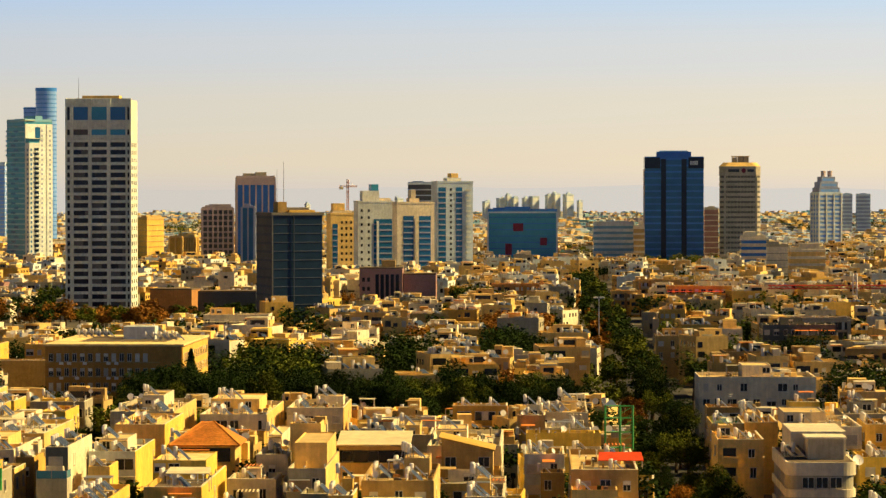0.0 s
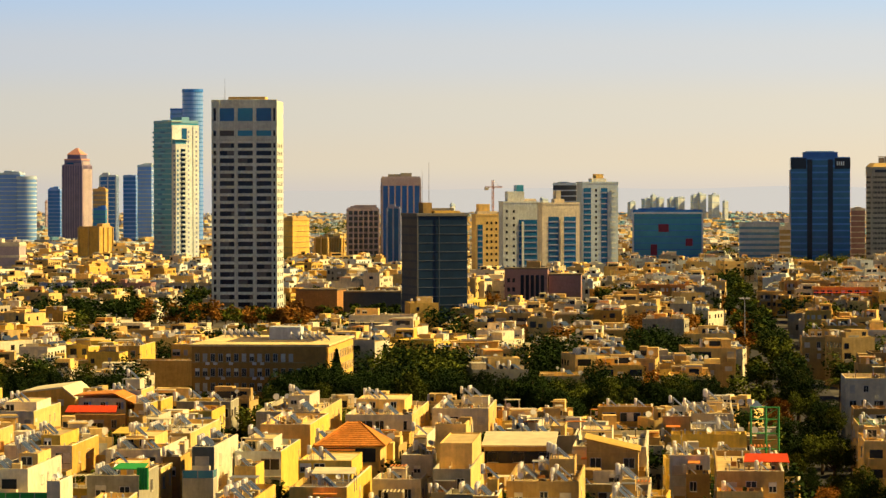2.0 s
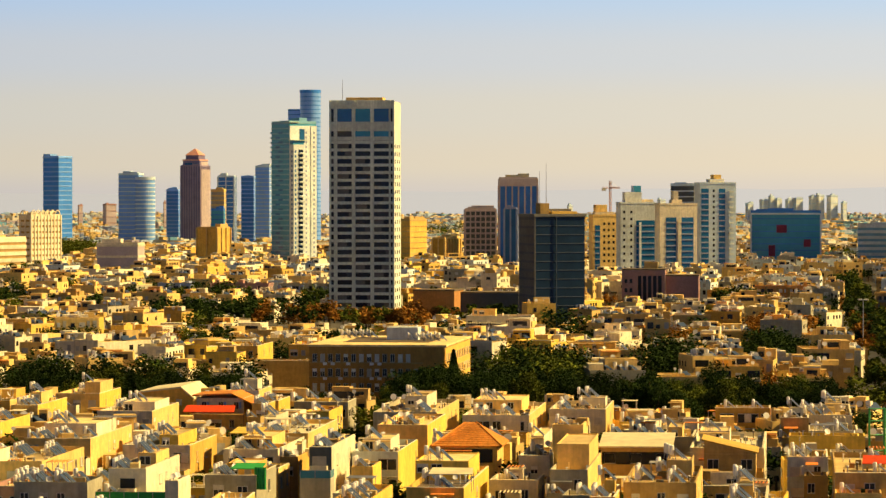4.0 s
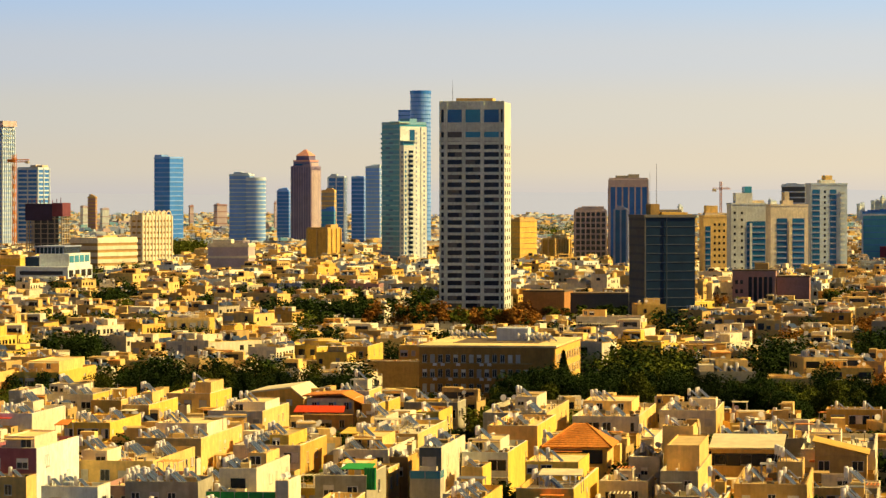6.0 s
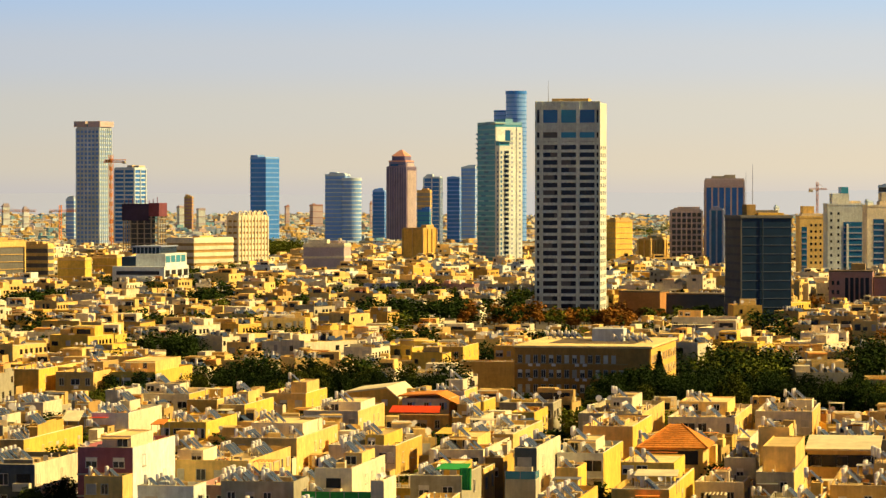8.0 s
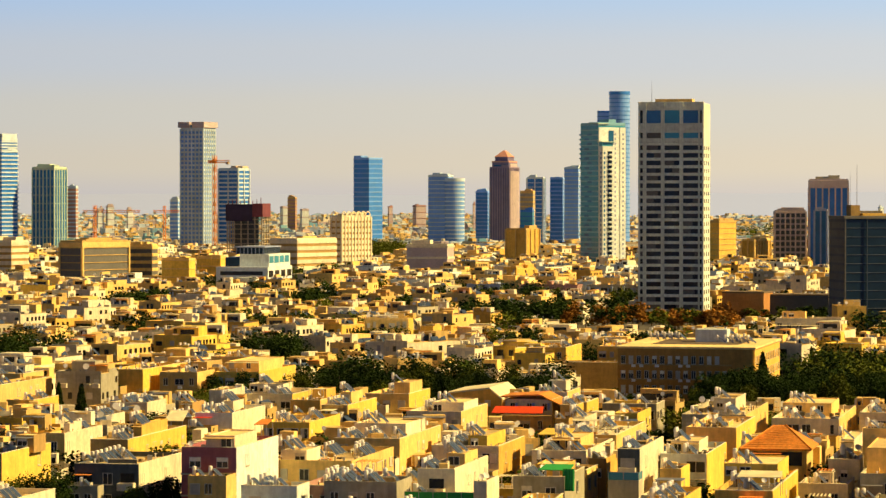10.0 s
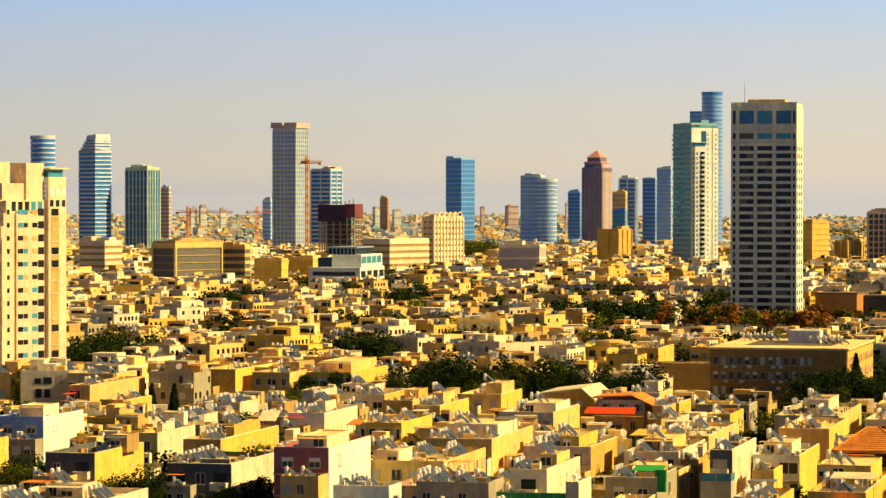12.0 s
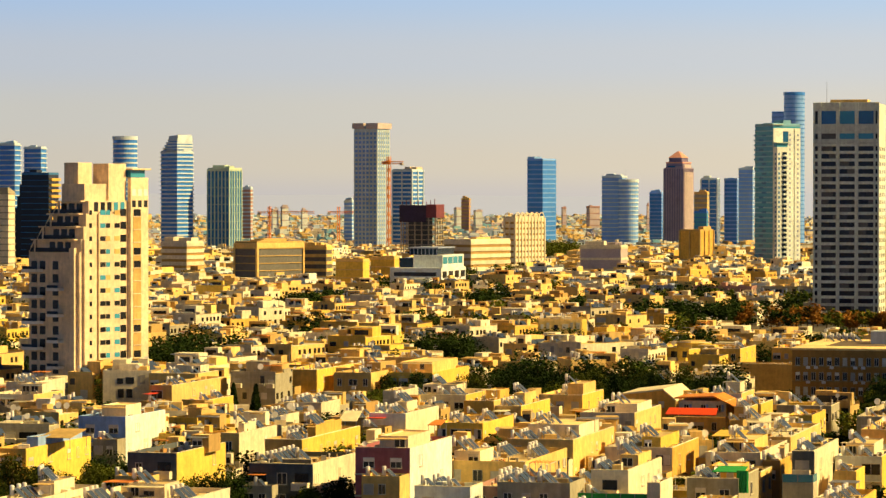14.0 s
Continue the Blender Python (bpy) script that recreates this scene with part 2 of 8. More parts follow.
# ---- the large structure ----
def ground():
    g = Geo()
    rings = [0, 150, 300, 450, 700, 1000, 1400, 1900, 2400, 2900, 3200, 3500, 3800, 4100, 4400, 4700, 4960]
    n = 96
    v = [(0, 0, 0)]
    for d in rings[1:]:
        v += [(d * math.sin(2 * math.pi * i / n), d * math.cos(2 * math.pi * i / n), ground_height(d)) for i in range(n)]
    f = [(0, 1 + (i + 1) % n, 1 + i) for i in range(n)]
    for k in range(len(rings) - 2):
        a, b = 1 + k * n, 1 + (k + 1) * n
        f += [(a + i, a + (i + 1) % n, b + (i + 1) % n, b + i) for i in range(n)]
    g.faces(v, f, "earth")
    tagged(part("ground", g), "dry brown city ground with streets and yards", "ground", kind="structure")
    r = Geo()
    n, v, f = 160, [], []
    for i in range(n + 1):
        a = radians(-40 + 80 * i / n)
        top = 60 + 9 * noise.noise((i * 0.09, 0.3, 0)) + 4 * noise.noise((i * 0.31, 4.3, 0)) + 5 * math.sin(i * 0.05 + 1)
        v += [(-4955 * math.sin(a + 0.14), 4955 * math.cos(a + 0.14), -2), (-4965 * math.sin(a + 0.14), 4965 * math.cos(a + 0.14), top)]
        if i:
            f.append((2 * i - 2, 2 * i - 1, 2 * i + 1, 2 * i))
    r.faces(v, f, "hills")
    tagged(part("backdrop", r), "faint hills far behind the city, glowing in the tone of haze", "hills", kind="structure")


def avenue():
    g = Geo()
    g.box(20.5, 300, 0.02, 33.5, 1950, 0.12, "asphalt")
    tagged(part("road", g), "straight asphalt avenue between rows of trees", "road", kind="structure")
    for x in (17.0, 33.6):
        p = Geo()
        p.box(x, 300, 0.0, x + 3.4, 1200, 0.26, "asphalt")
        tagged(part("pavement", p), "dark worn pavement beside the avenue", "pavement", kind="structure")
    for x, y in ((-40, 862), (-250, 470)):
        s = Geo()
        s.box(x - 260, y, 0.02, x + 50, y + 12, 0.10, "asphalt")
        tagged(part("road", s), "asphalt cross street lined with trees", "road", kind="structure")


ground()
avenue()
TAKEN = [(18, 300, 37, 1950)]  # plots that are built on or kept free: x0, y0, x1, y1


def reserve(x, y, w, d, r=0, margin=1.0):
    c, s = abs(math.cos(radians(r))), abs(math.sin(radians(r)))
    a, b = (w * c + d * s) / 2 + margin, (w * s + d * c) / 2 + margin
    TAKEN.append((x - a, y - b, x + a, y + b))


def is_free(x, y, w, d):
    return not any(x + w / 2 > a and x - w / 2 < c and y + d / 2 > b and y - d / 2 < e for a, b, c, e in TAKEN)


# ---- towers ----
def tower(x, y, w, d, h, r, label, body, band="", pier="", storey=3.5, band_high=1.3, bay=0.0, proud=0.35, plant="", name="tower", first=0.0, crown=0.0, category="tower"):
    """A high building: glazed body, a band at every floor, piers at every bay, parapet and roof plant."""
    base = ground_height(math.hypot(x, y)) - 0.5
    reserve(x, y, w, d, r, 3)
    t = thing(name, pose(x, y, base, 0, 0, r), label, category)
    h -= base
    g = Geo()
    g.slab(-w / 2, -d / 2, 0, w / 2, d / 2, h - crown, body, 0.1)
    part("body", g, t)
    key = (round(w, 2), round(d, 2))
    if band:
        def one():
            b = Geo()
            b.slab(-w / 2 - proud, -d / 2 - proud, 0, w / 2 + proud, d / 2 + proud, band_high, band, 0.05)
            return b
        me = shared(("floor_band", key, band, band_high), one)
        n = max(1, int((h - crown - first) / storey))
        if y > 2400:
            b = Geo()
            for i in range(n):
                z = first + (i + 1) * (h - crown - first) / n - band_high
                b.slab(-w / 2 - proud, -d / 2 - proud, z, w / 2 + proud, d / 2 + proud, z + band_high, band, 0.05)
            tagged(part("floor_band", b, t), kind="stuff")
        else:
            for i in range(n):
                part("floor_band", me, t, at=pose(0, 0, first + (i + 1) * (h - crown - first) / n - band_high))
    if pier:
        top = h - crown + 0.2
        def one():
            b = Geo()
            b.slab(-0.45, -0.25, 0, 0.45, 0.25, top, pier, 0.05)
            return b
        me = shared(("pier", key, pier, round(h, 1)), one)
        q = proud + 0.15
        for face, length, off in ((0, w, d / 2 + q), (90, d, w / 2 + q), (270, d, w / 2 + q)):
            n = max(1, round(length / (bay or 6.0)))
            for i in range(n + 1):
                u = -length / 2 + length * i / n
                part("pier", me, t, at=pose(0, 0, 0, 0, 0, face) @ pose(u, -off, 0))
    if crown:
        b = Geo()
        b.slab(-w / 2 - proud - 0.2, -d / 2 - proud - 0.2, h - crown, w / 2 + proud + 0.2, d / 2 + proud + 0.2, h, pier or band or body, 0.1)
        part("crown", b, t)
    k = Geo()
    for x0, x1, y0, y1 in ((-w / 2, w / 2, -d / 2, -d / 2 + 0.3), (-w / 2, w / 2, d / 2 - 0.3, d / 2), (-w / 2, -w / 2 + 0.3, -d / 2 + 0.3, d / 2 - 0.3), (w / 2 - 0.3, w / 2, -d / 2 + 0.3, d / 2 - 0.3)):
        k.box(x0, y0, h - 0.05, x1, y1, h + 1.0, band or pier or body)
    part("parapet", k, t)
    rng = random.Random(int(abs(x) * 7 + abs(y)))
    m = plant or band or pier or body
    for k in range(rng.choice((1, 2, 3))):
        a, b = rng.uniform(0.12, 0.3) * w, rng.uniform(0.12, 0.3) * d
        u, v, q = rng.uniform(-0.5, 0.5) * (w - 2 * a), rng.uniform(-0.5, 0.5) * (d - 2 * b), rng.uniform(1.2, 3.4)
        g = Geo()
        g.slab(u - a, v - b, h - 0.05, u + a, v + b, h + q, m, 0.08)
        part("roof_plant", g, t)
    return t, base, h

# ---- roofs' furniture ----
def heater_geo(tilt=0):
    """Upright tank at the head of two glazed panels that slope down away from it."""
    tank, panel, stand = Geo(), Geo(), Geo()
    rings = [(0.72, 0.18), (0.78, 0.29), (1.92, 0.29), (2.0, 0.24), (2.04, 0.08)]
    n, v, f = 10, [], []
    for z, r in rings:
        v += [(r * math.cos(6.2832 * i / n), 1.3 + r * math.sin(6.2832 * i / n), z) for i in range(n)]
    for k in range(len(rings) - 1):
        f += [(k * n + i, k * n + (i + 1) % n, (k + 1) * n + (i + 1) % n, (k + 1) * n + i) for i in range(n)]
    f += [tuple(range(n - 1, -1, -1)), tuple(range((len(rings) - 1) * n, len(rings) * n))]
    tank.faces(v, f, "tank")
    w, up = 0.6, Vector((0, -0.69, 0.72)) * 0.09
    v = [Vector(p) for p in ((-w, -0.75, 0.15), (w, -0.75, 0.15), (w, 0.85, 1.6), (-w, 0.85, 1.6))]
    v += [q + up for q in v]
    c = sum(v[4:], Vector()) / 4
    v += [c + (q - c) * 0.92 for q in v[4:]]
    panel.faces([tuple(q) for q in v], [(3, 2, 1, 0), (0, 1, 5, 4), (1, 2, 6, 5), (2, 3, 7, 6), (3, 0, 4, 7), (4, 5, 9, 8), (5, 6, 10, 9), (6, 7, 11, 10), (7, 4, 8, 11)], "steel")
    panel.f.append((len(panel.v) - 4, len(panel.v) - 3, len(panel.v) - 2, len(panel.v) - 1))
    panel.k.append(panel.slot("collector"))
    for a, b in (((-0.28, 1.1, 0), (-0.2, 1.2, 0.8)), ((0.28, 1.1, 0), (0.2, 1.2, 0.8)), ((0, 1.6, 0), (0, 1.4, 0.8)), ((-0.5, 0.82, 0), (-0.5, 0.82, 1.55)), ((0.5, 0.82, 0), (0.5, 0.82, 1.55)), ((-0.5, -0.7, 0), (-0.5, -0.7, 0.2)), ((0.5, -0.7, 0), (0.5, -0.7, 0.2))):
        stand.tube(a, b, 0.035, 0.035, "steel", 4)
    return tank, panel, stand


HEATER = [g.mesh(n) for g, n in zip(heater_geo(), ("tank", "panel", "stand"))]
HEATERS = []


MORE_HEATERS = Geo()


def heater(x, y, z, r):
    if len(HEATERS) >= 225:  # the rest are joined
        m = pose(x, y, z, 0, 0, r)
        for me in HEATER:
            names = [k for slot in me.materials for k in M if M[k] == slot]
            n = len(MORE_HEATERS.v)
            MORE_HEATERS.v += [tuple(m @ p.co) for p in me.vertices]
            for f in me.polygons:
                MORE_HEATERS.f.append(tuple(i + n for i in f.vertices))
                MORE_HEATERS.k.append(MORE_HEATERS.slot(names[f.material_index]))
        return
    t = thing("solar_water_heater", pose(x, y, z, 0, 0, r), "white rooftop solar water heater with glazed collector panels", "water heater", "solar water heaters on the flat roofs")
    for me, n in zip(HEATER, ("tank", "collector_panel", "stand")):
        part(n, me, t)
    HEATERS.append(t)


def dish(x, y, z, r, size=0.55):
    def bowl():
        g = Geo()
        n, v, f = 12, [(0, 0.0, 0)], []
        for k, (rad, off) in enumerate(((0.45, -0.05), (0.8, -0.14), (1.0, -0.22))):
            v += [(rad * math.cos(2 * math.pi * i / n), off, rad * math.sin(2 * math.pi * i / n)) for i in range(n)]
        f += [(0, 1 + i, 1 + (i + 1) % n) for i in range(n)]
        for k in range(2):
            f += [(1 + k * n + i, 1 + (k + 1) * n + i, 1 + (k + 1) * n + (i + 1) % n, 1 + k * n + (i + 1) % n) for i in range(n)]
        g.faces(v, f, "tank")
        return g
    def mast():
        g = Geo()
        g.tube((0, 0.05, -1.6), (0, 0.05, 0.1), 0.05, 0.05, "steel", 6)
        g.tube((0, -0.1, -0.9), (0, -0.8, 0.0), 0.03, 0.03, "steel", 4)
        return g
    t = thing("satellite_dish", pose(x, y, z + 1.6 * size + 0.5, -25, 0, r) @ Matrix.Scale(size, 4), "white satellite dish on a roof mast", "satellite dish", "satellite dishes on the roofs")
    part("bowl", shared(("bowl",), bowl), t)
    part("mast", shared(("mast",), mast), t)


# ---- parts that many buildings share ----
def box_part(name, t, x0, y0, z0, x1, y1, z1, m, label="", e=0.05):
    g = Geo()
    g.slab(x0, y0, z0, x1, y1, z1, m, e)
    return part(name, g, t, label)


def pane_mesh(w, h, m):
    def make():
        g = Geo()
        g.box(-w / 2, -0.06, 0, w / 2, 0.02, h, m)
        return g
    return shared(("pane", w, h, m), make)


# ---- houses ----
def window_mesh(w, h, closed):
    """One window in one piece: a frame proud of the wall with a mullion, its pane set back, the roller shutter up (0), down (1) or half way (2)."""
    def make():
        g, e = Geo(), 0.07
        o = [(-w / 2 - e, -h / 2 - e), (w / 2 + e, -h / 2 - e), (w / 2 + e, h / 2 + e), (-w / 2 - e, h / 2 + e)]
        i = [(-w / 2, -h / 2), (w / 2, -h / 2), (w / 2, h / 2), (-w / 2, h / 2)]
        v = [(x, 0.02, z) for x, z in o] + [(x, -0.1, z) for x, z in o] + [(x, -0.1, z) for x, z in i] + [(x, -0.02, z) for x, z in i]
        q = range(4)
        g.faces(v, [(k, (k + 1) % 4, 4 + (k + 1) % 4, 4 + k) for k in q] + [(4 + k, 4 + (k + 1) % 4, 8 + (k + 1) % 4, 8 + k) for k in q] + [(8 + k, 8 + (k + 1) % 4, 12 + (k + 1) % 4, 12 + k) for k in q], "frame")
        g.f.append((12, 13, 14, 15))
        g.k.append(g.slot("shutter" if closed == 1 else "window"))
        if closed == 2:
            g.box(-w / 2, -0.09, h * 0.1, w / 2, -0.03, h / 2, "shutter")
        if closed != 1:
            g.box(-0.04, -0.08, -h / 2, 0.04, -0.01, h / 2 if closed == 0 else h * 0.1, "frame")
        g.box(-w / 2 - 0.12, -0.22, -h / 2 - 0.16, w / 2 + 0.12, 0.02, -h / 2 - 0.08, "concrete_light")
        return g
    return shared(("window", w, h, int(closed)), make)


def glazing_mesh(w, h, look):
    """A long loggia glazing: a row of sliding panes between mullions, a pane or two behind shutters."""
    def make():
        g = Geo()
        g.box(-w / 2, -0.06, 0, w / 2, 0.02, h, "window")
        n = max(2, int(w / 0.95))
        for i in range(n + 1):
            u = -w / 2 + i * w / n
            g.box(u - 0.04, -0.12, 0, u + 0.04, -0.05, h, "frame")
            if i < n and (i + look) % 4 == 0:
                g.box(u + 0.06, -0.1, 0.05, u + w / n - 0.06, -0.05, h - 0.05, "shutter")
        g.box(-w / 2, -0.12, h - 0.07, w / 2, -0.05, h + 0.04, "frame")
        return g
    return shared(("glazing", w, h, look), make)


def roof_pipes(w, d, h, rng):
    """Pipes, vents and cable runs over a flat roof."""
    g = Geo()
    for _ in range(rng.randint(3, 6)):
        u, v, z = rng.uniform(-0.44, 0.44) * w, rng.uniform(-0.44, 0.44) * d, h + rng.uniform(0.15, 0.4)
        a = rng.uniform(0.2, 0.6) * (w if rng.random() < 0.6 else d)
        if rng.random() < 0.5:
            e = (min(u + a, w / 2 - 0.4), v, z + rng.uniform(-0.05, 0.3))
        else:
            e = (u, min(v + a, d / 2 - 0.4), z + rng.uniform(-0.05, 0.3))
        g.tube((u, v, z), e, 0.06, 0.06, rng.choice(("steel", "frame", "roof_dark")), 5)
        g.tube((u, v, h), (u, v, z + rng.uniform(0.1, 0.9)), 0.09, 0.09, rng.choice(("tank", "steel", "tan")), 6)
        g.tube((e[0], e[1], h), e, 0.06, 0.06, "steel", 5)
    for _ in range(int(w * d / 11) + 4):
        u, v, a, b, q = rng.uniform(-0.46, 0.42) * w, rng.uniform(-0.46, 0.44) * d, rng.uniform(0.2, 0.9), rng.uniform(0.3, 1.6), rng.uniform(0.15, 0.8)
        kind = rng.random()
        if kind < 0.55:
            g.box(u, v, h, min(u + a, w / 2 - 0.3), min(v + b, d / 2 - 0.3), h + q, rng.choice(("dark_stone", "roof_dark", "brown", "white", "tan", "steel", "terracotta", "blue_grey")))
        elif kind < 0.8:
            g.tube((u, v, h), (u, v, h + 0.5 + q), 0.09, 0.09, rng.choice(("tank", "steel", "roof_dark")), 5)
            g.tube((u, v, h + 0.5 + q), (u, v, h + 0.62 + q), 0.2, 0.14, "tank", 6)
        else:
            g.box(u, v, h, min(u + 1.4 * a + 0.4, w / 2 - 0.3), min(v + b, d / 2 - 0.3), h + 0.05, rng.choice(("roof_dark", "roof_white", "tiles", "concrete")))
    return g


def low_walls(w, d, h, rng, m):
    """Knee-high walls that part a roof, capped in a paler tone."""
    g = Geo()
    for _ in range(1):
        u, v, q = rng.uniform(-0.4, 0.2) * w, rng.uniform(-0.35, 0.4) * d, rng.uniform(0.4, 1.1)
        a = rng.uniform(0.2, 0.5)
        x1, y1 = (min(u + a * w, w / 2 - 0.3), v + 0.16) if rng.random() < 0.65 else (u + 0.16, min(v + a * d, d / 2 - 0.3))
        g.slab(u, v, h + 0.03, x1, y1, h + q, m, 0.03)
        g.slab(u - 0.04, v - 0.04, h + q, x1 + 0.04, y1 + 0.04, h + q + 0.07, "white", 0.02)
    return g


def pergola_geo(a, b, q, m, rng):
    """Four posts, two beams and slats or a sheet for shade."""
    g = Geo()
    for u in (-a / 2 + 0.1, a / 2 - 0.1):
        for v in (-b / 2 + 0.1, b / 2 - 0.1):
            g.tube((u, v, 0), (u, v, q), 0.06, 0.06, "frame", 5)
        g.slab(u - 0.06, -b / 2, q, u + 0.06, b / 2, q + 0.14, "frame", 0.02)
    if rng.random() < 0.5:
        n = int(a / 0.45)
        for i in range(n):
            u = -a / 2 + (i + 0.5) * a / n
            g.slab(u - 0.1, -b / 2 - 0.15, q + 0.14, u + 0.1, b / 2 + 0.15, q + 0.2, m, 0.015)
    else:
        g.slab(-a / 2 - 0.1, -b / 2 - 0.2, q + 0.14, a / 2 + 0.1, b / 2 + 0.2, q + 0.22, m, 0.02)
    return g


def tray(g, x0, y0, z0, x1, y1, z1, rim, deep, m, inside=""):
    """A block with a sunk top: walls with a parapet, or a balcony."""
    o = [(x0, y0), (x1, y0), (x1, y1), (x0, y1)]
    i = [(x0 + rim, y0 + rim), (x1 - rim, y0 + rim), (x1 - rim, y1 - rim), (x0 + rim, y1 - rim)]
    v = [(x, y, z0) for x, y in o] + [(x, y, z1) for x, y in o] + [(x, y, z1) for x, y in i] + [(x, y, z1 - deep) for x, y in i]
    q = range(4)
    g.faces(v, [(3, 2, 1, 0)] + [(k, (k + 1) % 4, 4 + (k + 1) % 4, 4 + k) for k in q] + [(4 + k, 4 + (k + 1) % 4, 8 + (k + 1) % 4, 8 + k) for k in q] + [(8 + k, 8 + (k + 1) % 4, 12 + (k + 1) % 4, 12 + k) for k in q], m)
    g.f.append(tuple(len(g.v) - 4 + k for k in q))
    g.k.append(g.slot(inside or m))


def balcony_mesh(w, m):
    def make():
        g = Geo()
        tray(g, -w / 2, -1.3, 0, w / 2, 0.02, 1.1, 0.12, 0.92, m, "concrete_light")
        return g
    return shared(("balcony", w, m), make)


def ledge(length):
    g = Geo()
    g.slab(-length / 2 - 0.08, -0.3, -0.1, length / 2 + 0.08, 0.05, 0.12, "concrete_light", 0.03)
    return g


def roof_box(m):
    g = Geo()
    g.slab(-0.5, -0.45, 0, 0.5, 0.45, 0.9, m, 0.05)
    return g


def roof_pole():
    g = Geo()
    g.tube((0, 0, 0), (0, 0, 3.2), 0.045, 0.03, "steel", 5)
    g.tube((-0.6, 0, 2.9), (0.6, 0, 2.9), 0.025, 0.025, "steel", 4)
    g.tube((-0.4, 0, 2.5), (0.4, 0, 2.5), 0.025, 0.025, "steel", 4)
    return g


def cooler():
    g = Geo()
    g.slab(-0.45, -0.4, 0, 0.45, 0.02, 0.65, "tank", 0.04)
    return g


def house(x, y, w, d, h, r=0.0, wall="cream", roof="roof", seed=0, pent=0.5, heaters=2, balcony=0.3, label="", floors=3, name="apartment_house", side="", bare=0.0, top="flat", rng=None, front=0, rooms=()):
    """A flat-roofed block: walls, roof inside a parapet, a front of one kind, roof rooms, heaters in rows and small things on the roof.
    front: 0 windows in columns, 1 long glazed loggias, 2 balconies and windows, 3 neat shuttered windows over ledges."""
    rng = rng or random.Random(seed)
    reserve(x, y, w, d, r, 0.4)
    words = {"cream": "cream", "white": "whitewashed", "ochre": "ochre", "yellow": "yellow", "tan": "tan", "grey": "grey", "brown": "brown", "pink": "dusky pink", "blue": "light blue", "blue_white": "cool white", "slate": "dark blue-grey", "terracotta": "terracotta", "mauve": "rose"}[wall]
    looks = ("rows of windows", "long glazed loggias", "stacked balconies", "shuttered windows over ledges")[front]
    t = thing(name, pose(x, y, 0, 0, 0, r), label or f"{words} plastered flat-roofed apartment house with {looks if bare < 0.8 else 'plain walls'}", "house", "low apartment houses")
    pw, ph = 0.22, 0.8
    g = Geo()
    tray(g, -w / 2, -d / 2, 0, w / 2, d / 2, h + ph, pw, ph, wall)
    part("wall", g, t)
    if rng.random() < 0.6:
        g = Geo()
        g.slab(-w / 2 - 0.06, -d / 2 - 0.06, h + ph, w / 2 + 0.06, -d / 2 + 0.26, h + ph + 0.07, "white", 0.02)
        g.slab(w / 2 - 0.26, -d / 2 + 0.27, h + ph, w / 2 + 0.06, d / 2, h + ph + 0.07, "white", 0.02)
        part("coping", g, t)
    # The slab on the sunny flank mostly has the sunlight painted into its colour.
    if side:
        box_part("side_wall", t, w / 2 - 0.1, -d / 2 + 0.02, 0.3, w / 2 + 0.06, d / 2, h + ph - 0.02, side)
    g = Geo()
    g.box(-w / 2 + pw + 0.02, -d / 2 + pw + 0.02, h - 0.1, w / 2 - pw - 0.02, d / 2 - pw - 0.02, h + 0.06, roof)
    part("roof", g, t)
    n = max(1, int(h // 3))
    floors = min(floors, 2) if y > 500 else floors
    low = max(0, n - floors)
    faces = [(0, w, d / 2), (90, d, w / 2)] + ([(270, d, w / 2)] if x > -5 else [])
    for face, length, off in faces:
        plain = bare if face == 0 else max(bare, 0.62 if side else 0.35)
        kind = front if face == 0 else 0
        turn = pose(0, 0, 0, 0, 0, face)
        for k in range(low, n):
            z = h - (n - k) * 3.0 + 1.7
            if kind == 1 and length > 2.4:
                u = -length / 2 + rng.uniform(0.2, 0.9)
                while u < length / 2 - 1.4:
                    s = min(rng.choice((1.5, 2.4, 3.6)), length / 2 - 0.2 - u)
                    m = turn @ pose(u + s / 2, -off, z)
                    q = rng.random()
                    if q < 0.7 - plain * 0.6:
                        part("loggia", glazing_mesh(round(s, 1), 1.6, rng.randint(0, 3)), t, at=m @ pose(0, 0, -0.55))
                    elif q < 0.9 - plain * 0.6:
                        part("window", window_mesh(rng.choice((0.8, 1.0)), 1.25, rng.choice((0, 1, 2))), t, at=m)
                    u += s + rng.uniform(0.3, 1.0)
                part("floor_ledge", shared(("floor_ledge", round(length, 1)), lambda: ledge(length)), t, at=turn @ pose(0, -off, z - 1.65))
                continue
            step = {0: 2.5, 1: 2.5, 2: 3.0, 3: 3.3}[kind] * (1.0 if face == 0 else 1.5)
            cols = max(1, int(length / step))
            for i in range(cols):
                u = -length / 2 + (i + 0.5) * length / cols
                m = turn @ pose(u + rng.uniform(-0.2, 0.2) * (kind != 3), -off, z)
                if kind == 2 and (i + seed) % 2 == 0 and length / cols > 2.2:
                    b = part("balcony", balcony_mesh(2.4, rng.choice((wall, "white", "white"))), t, at=m @ pose(0, 0, -1.6))
                    part("balcony_door", pane_mesh(2.0, 2.2, rng.choice(("window", "window", "window", "shutter"))), t, at=m @ pose(0, 0, -1.4))
                elif rng.random() > plain:
                    part("window", window_mesh(rng.choice((0.9, 1.3, 1.8)) if kind != 3 else 1.5, rng.choice((1.2, 1.5)) if kind != 3 else 1.3, rng.choice((0, 0, 0, 0, 1, 2)) if kind != 3 else 2), t, at=m)
                    if rng.random() < 0.16 and face == 0:
                        part("air_conditioner", shared(("air_conditioner",), cooler), t, at=m @ pose(0.2, 0, -1.5))
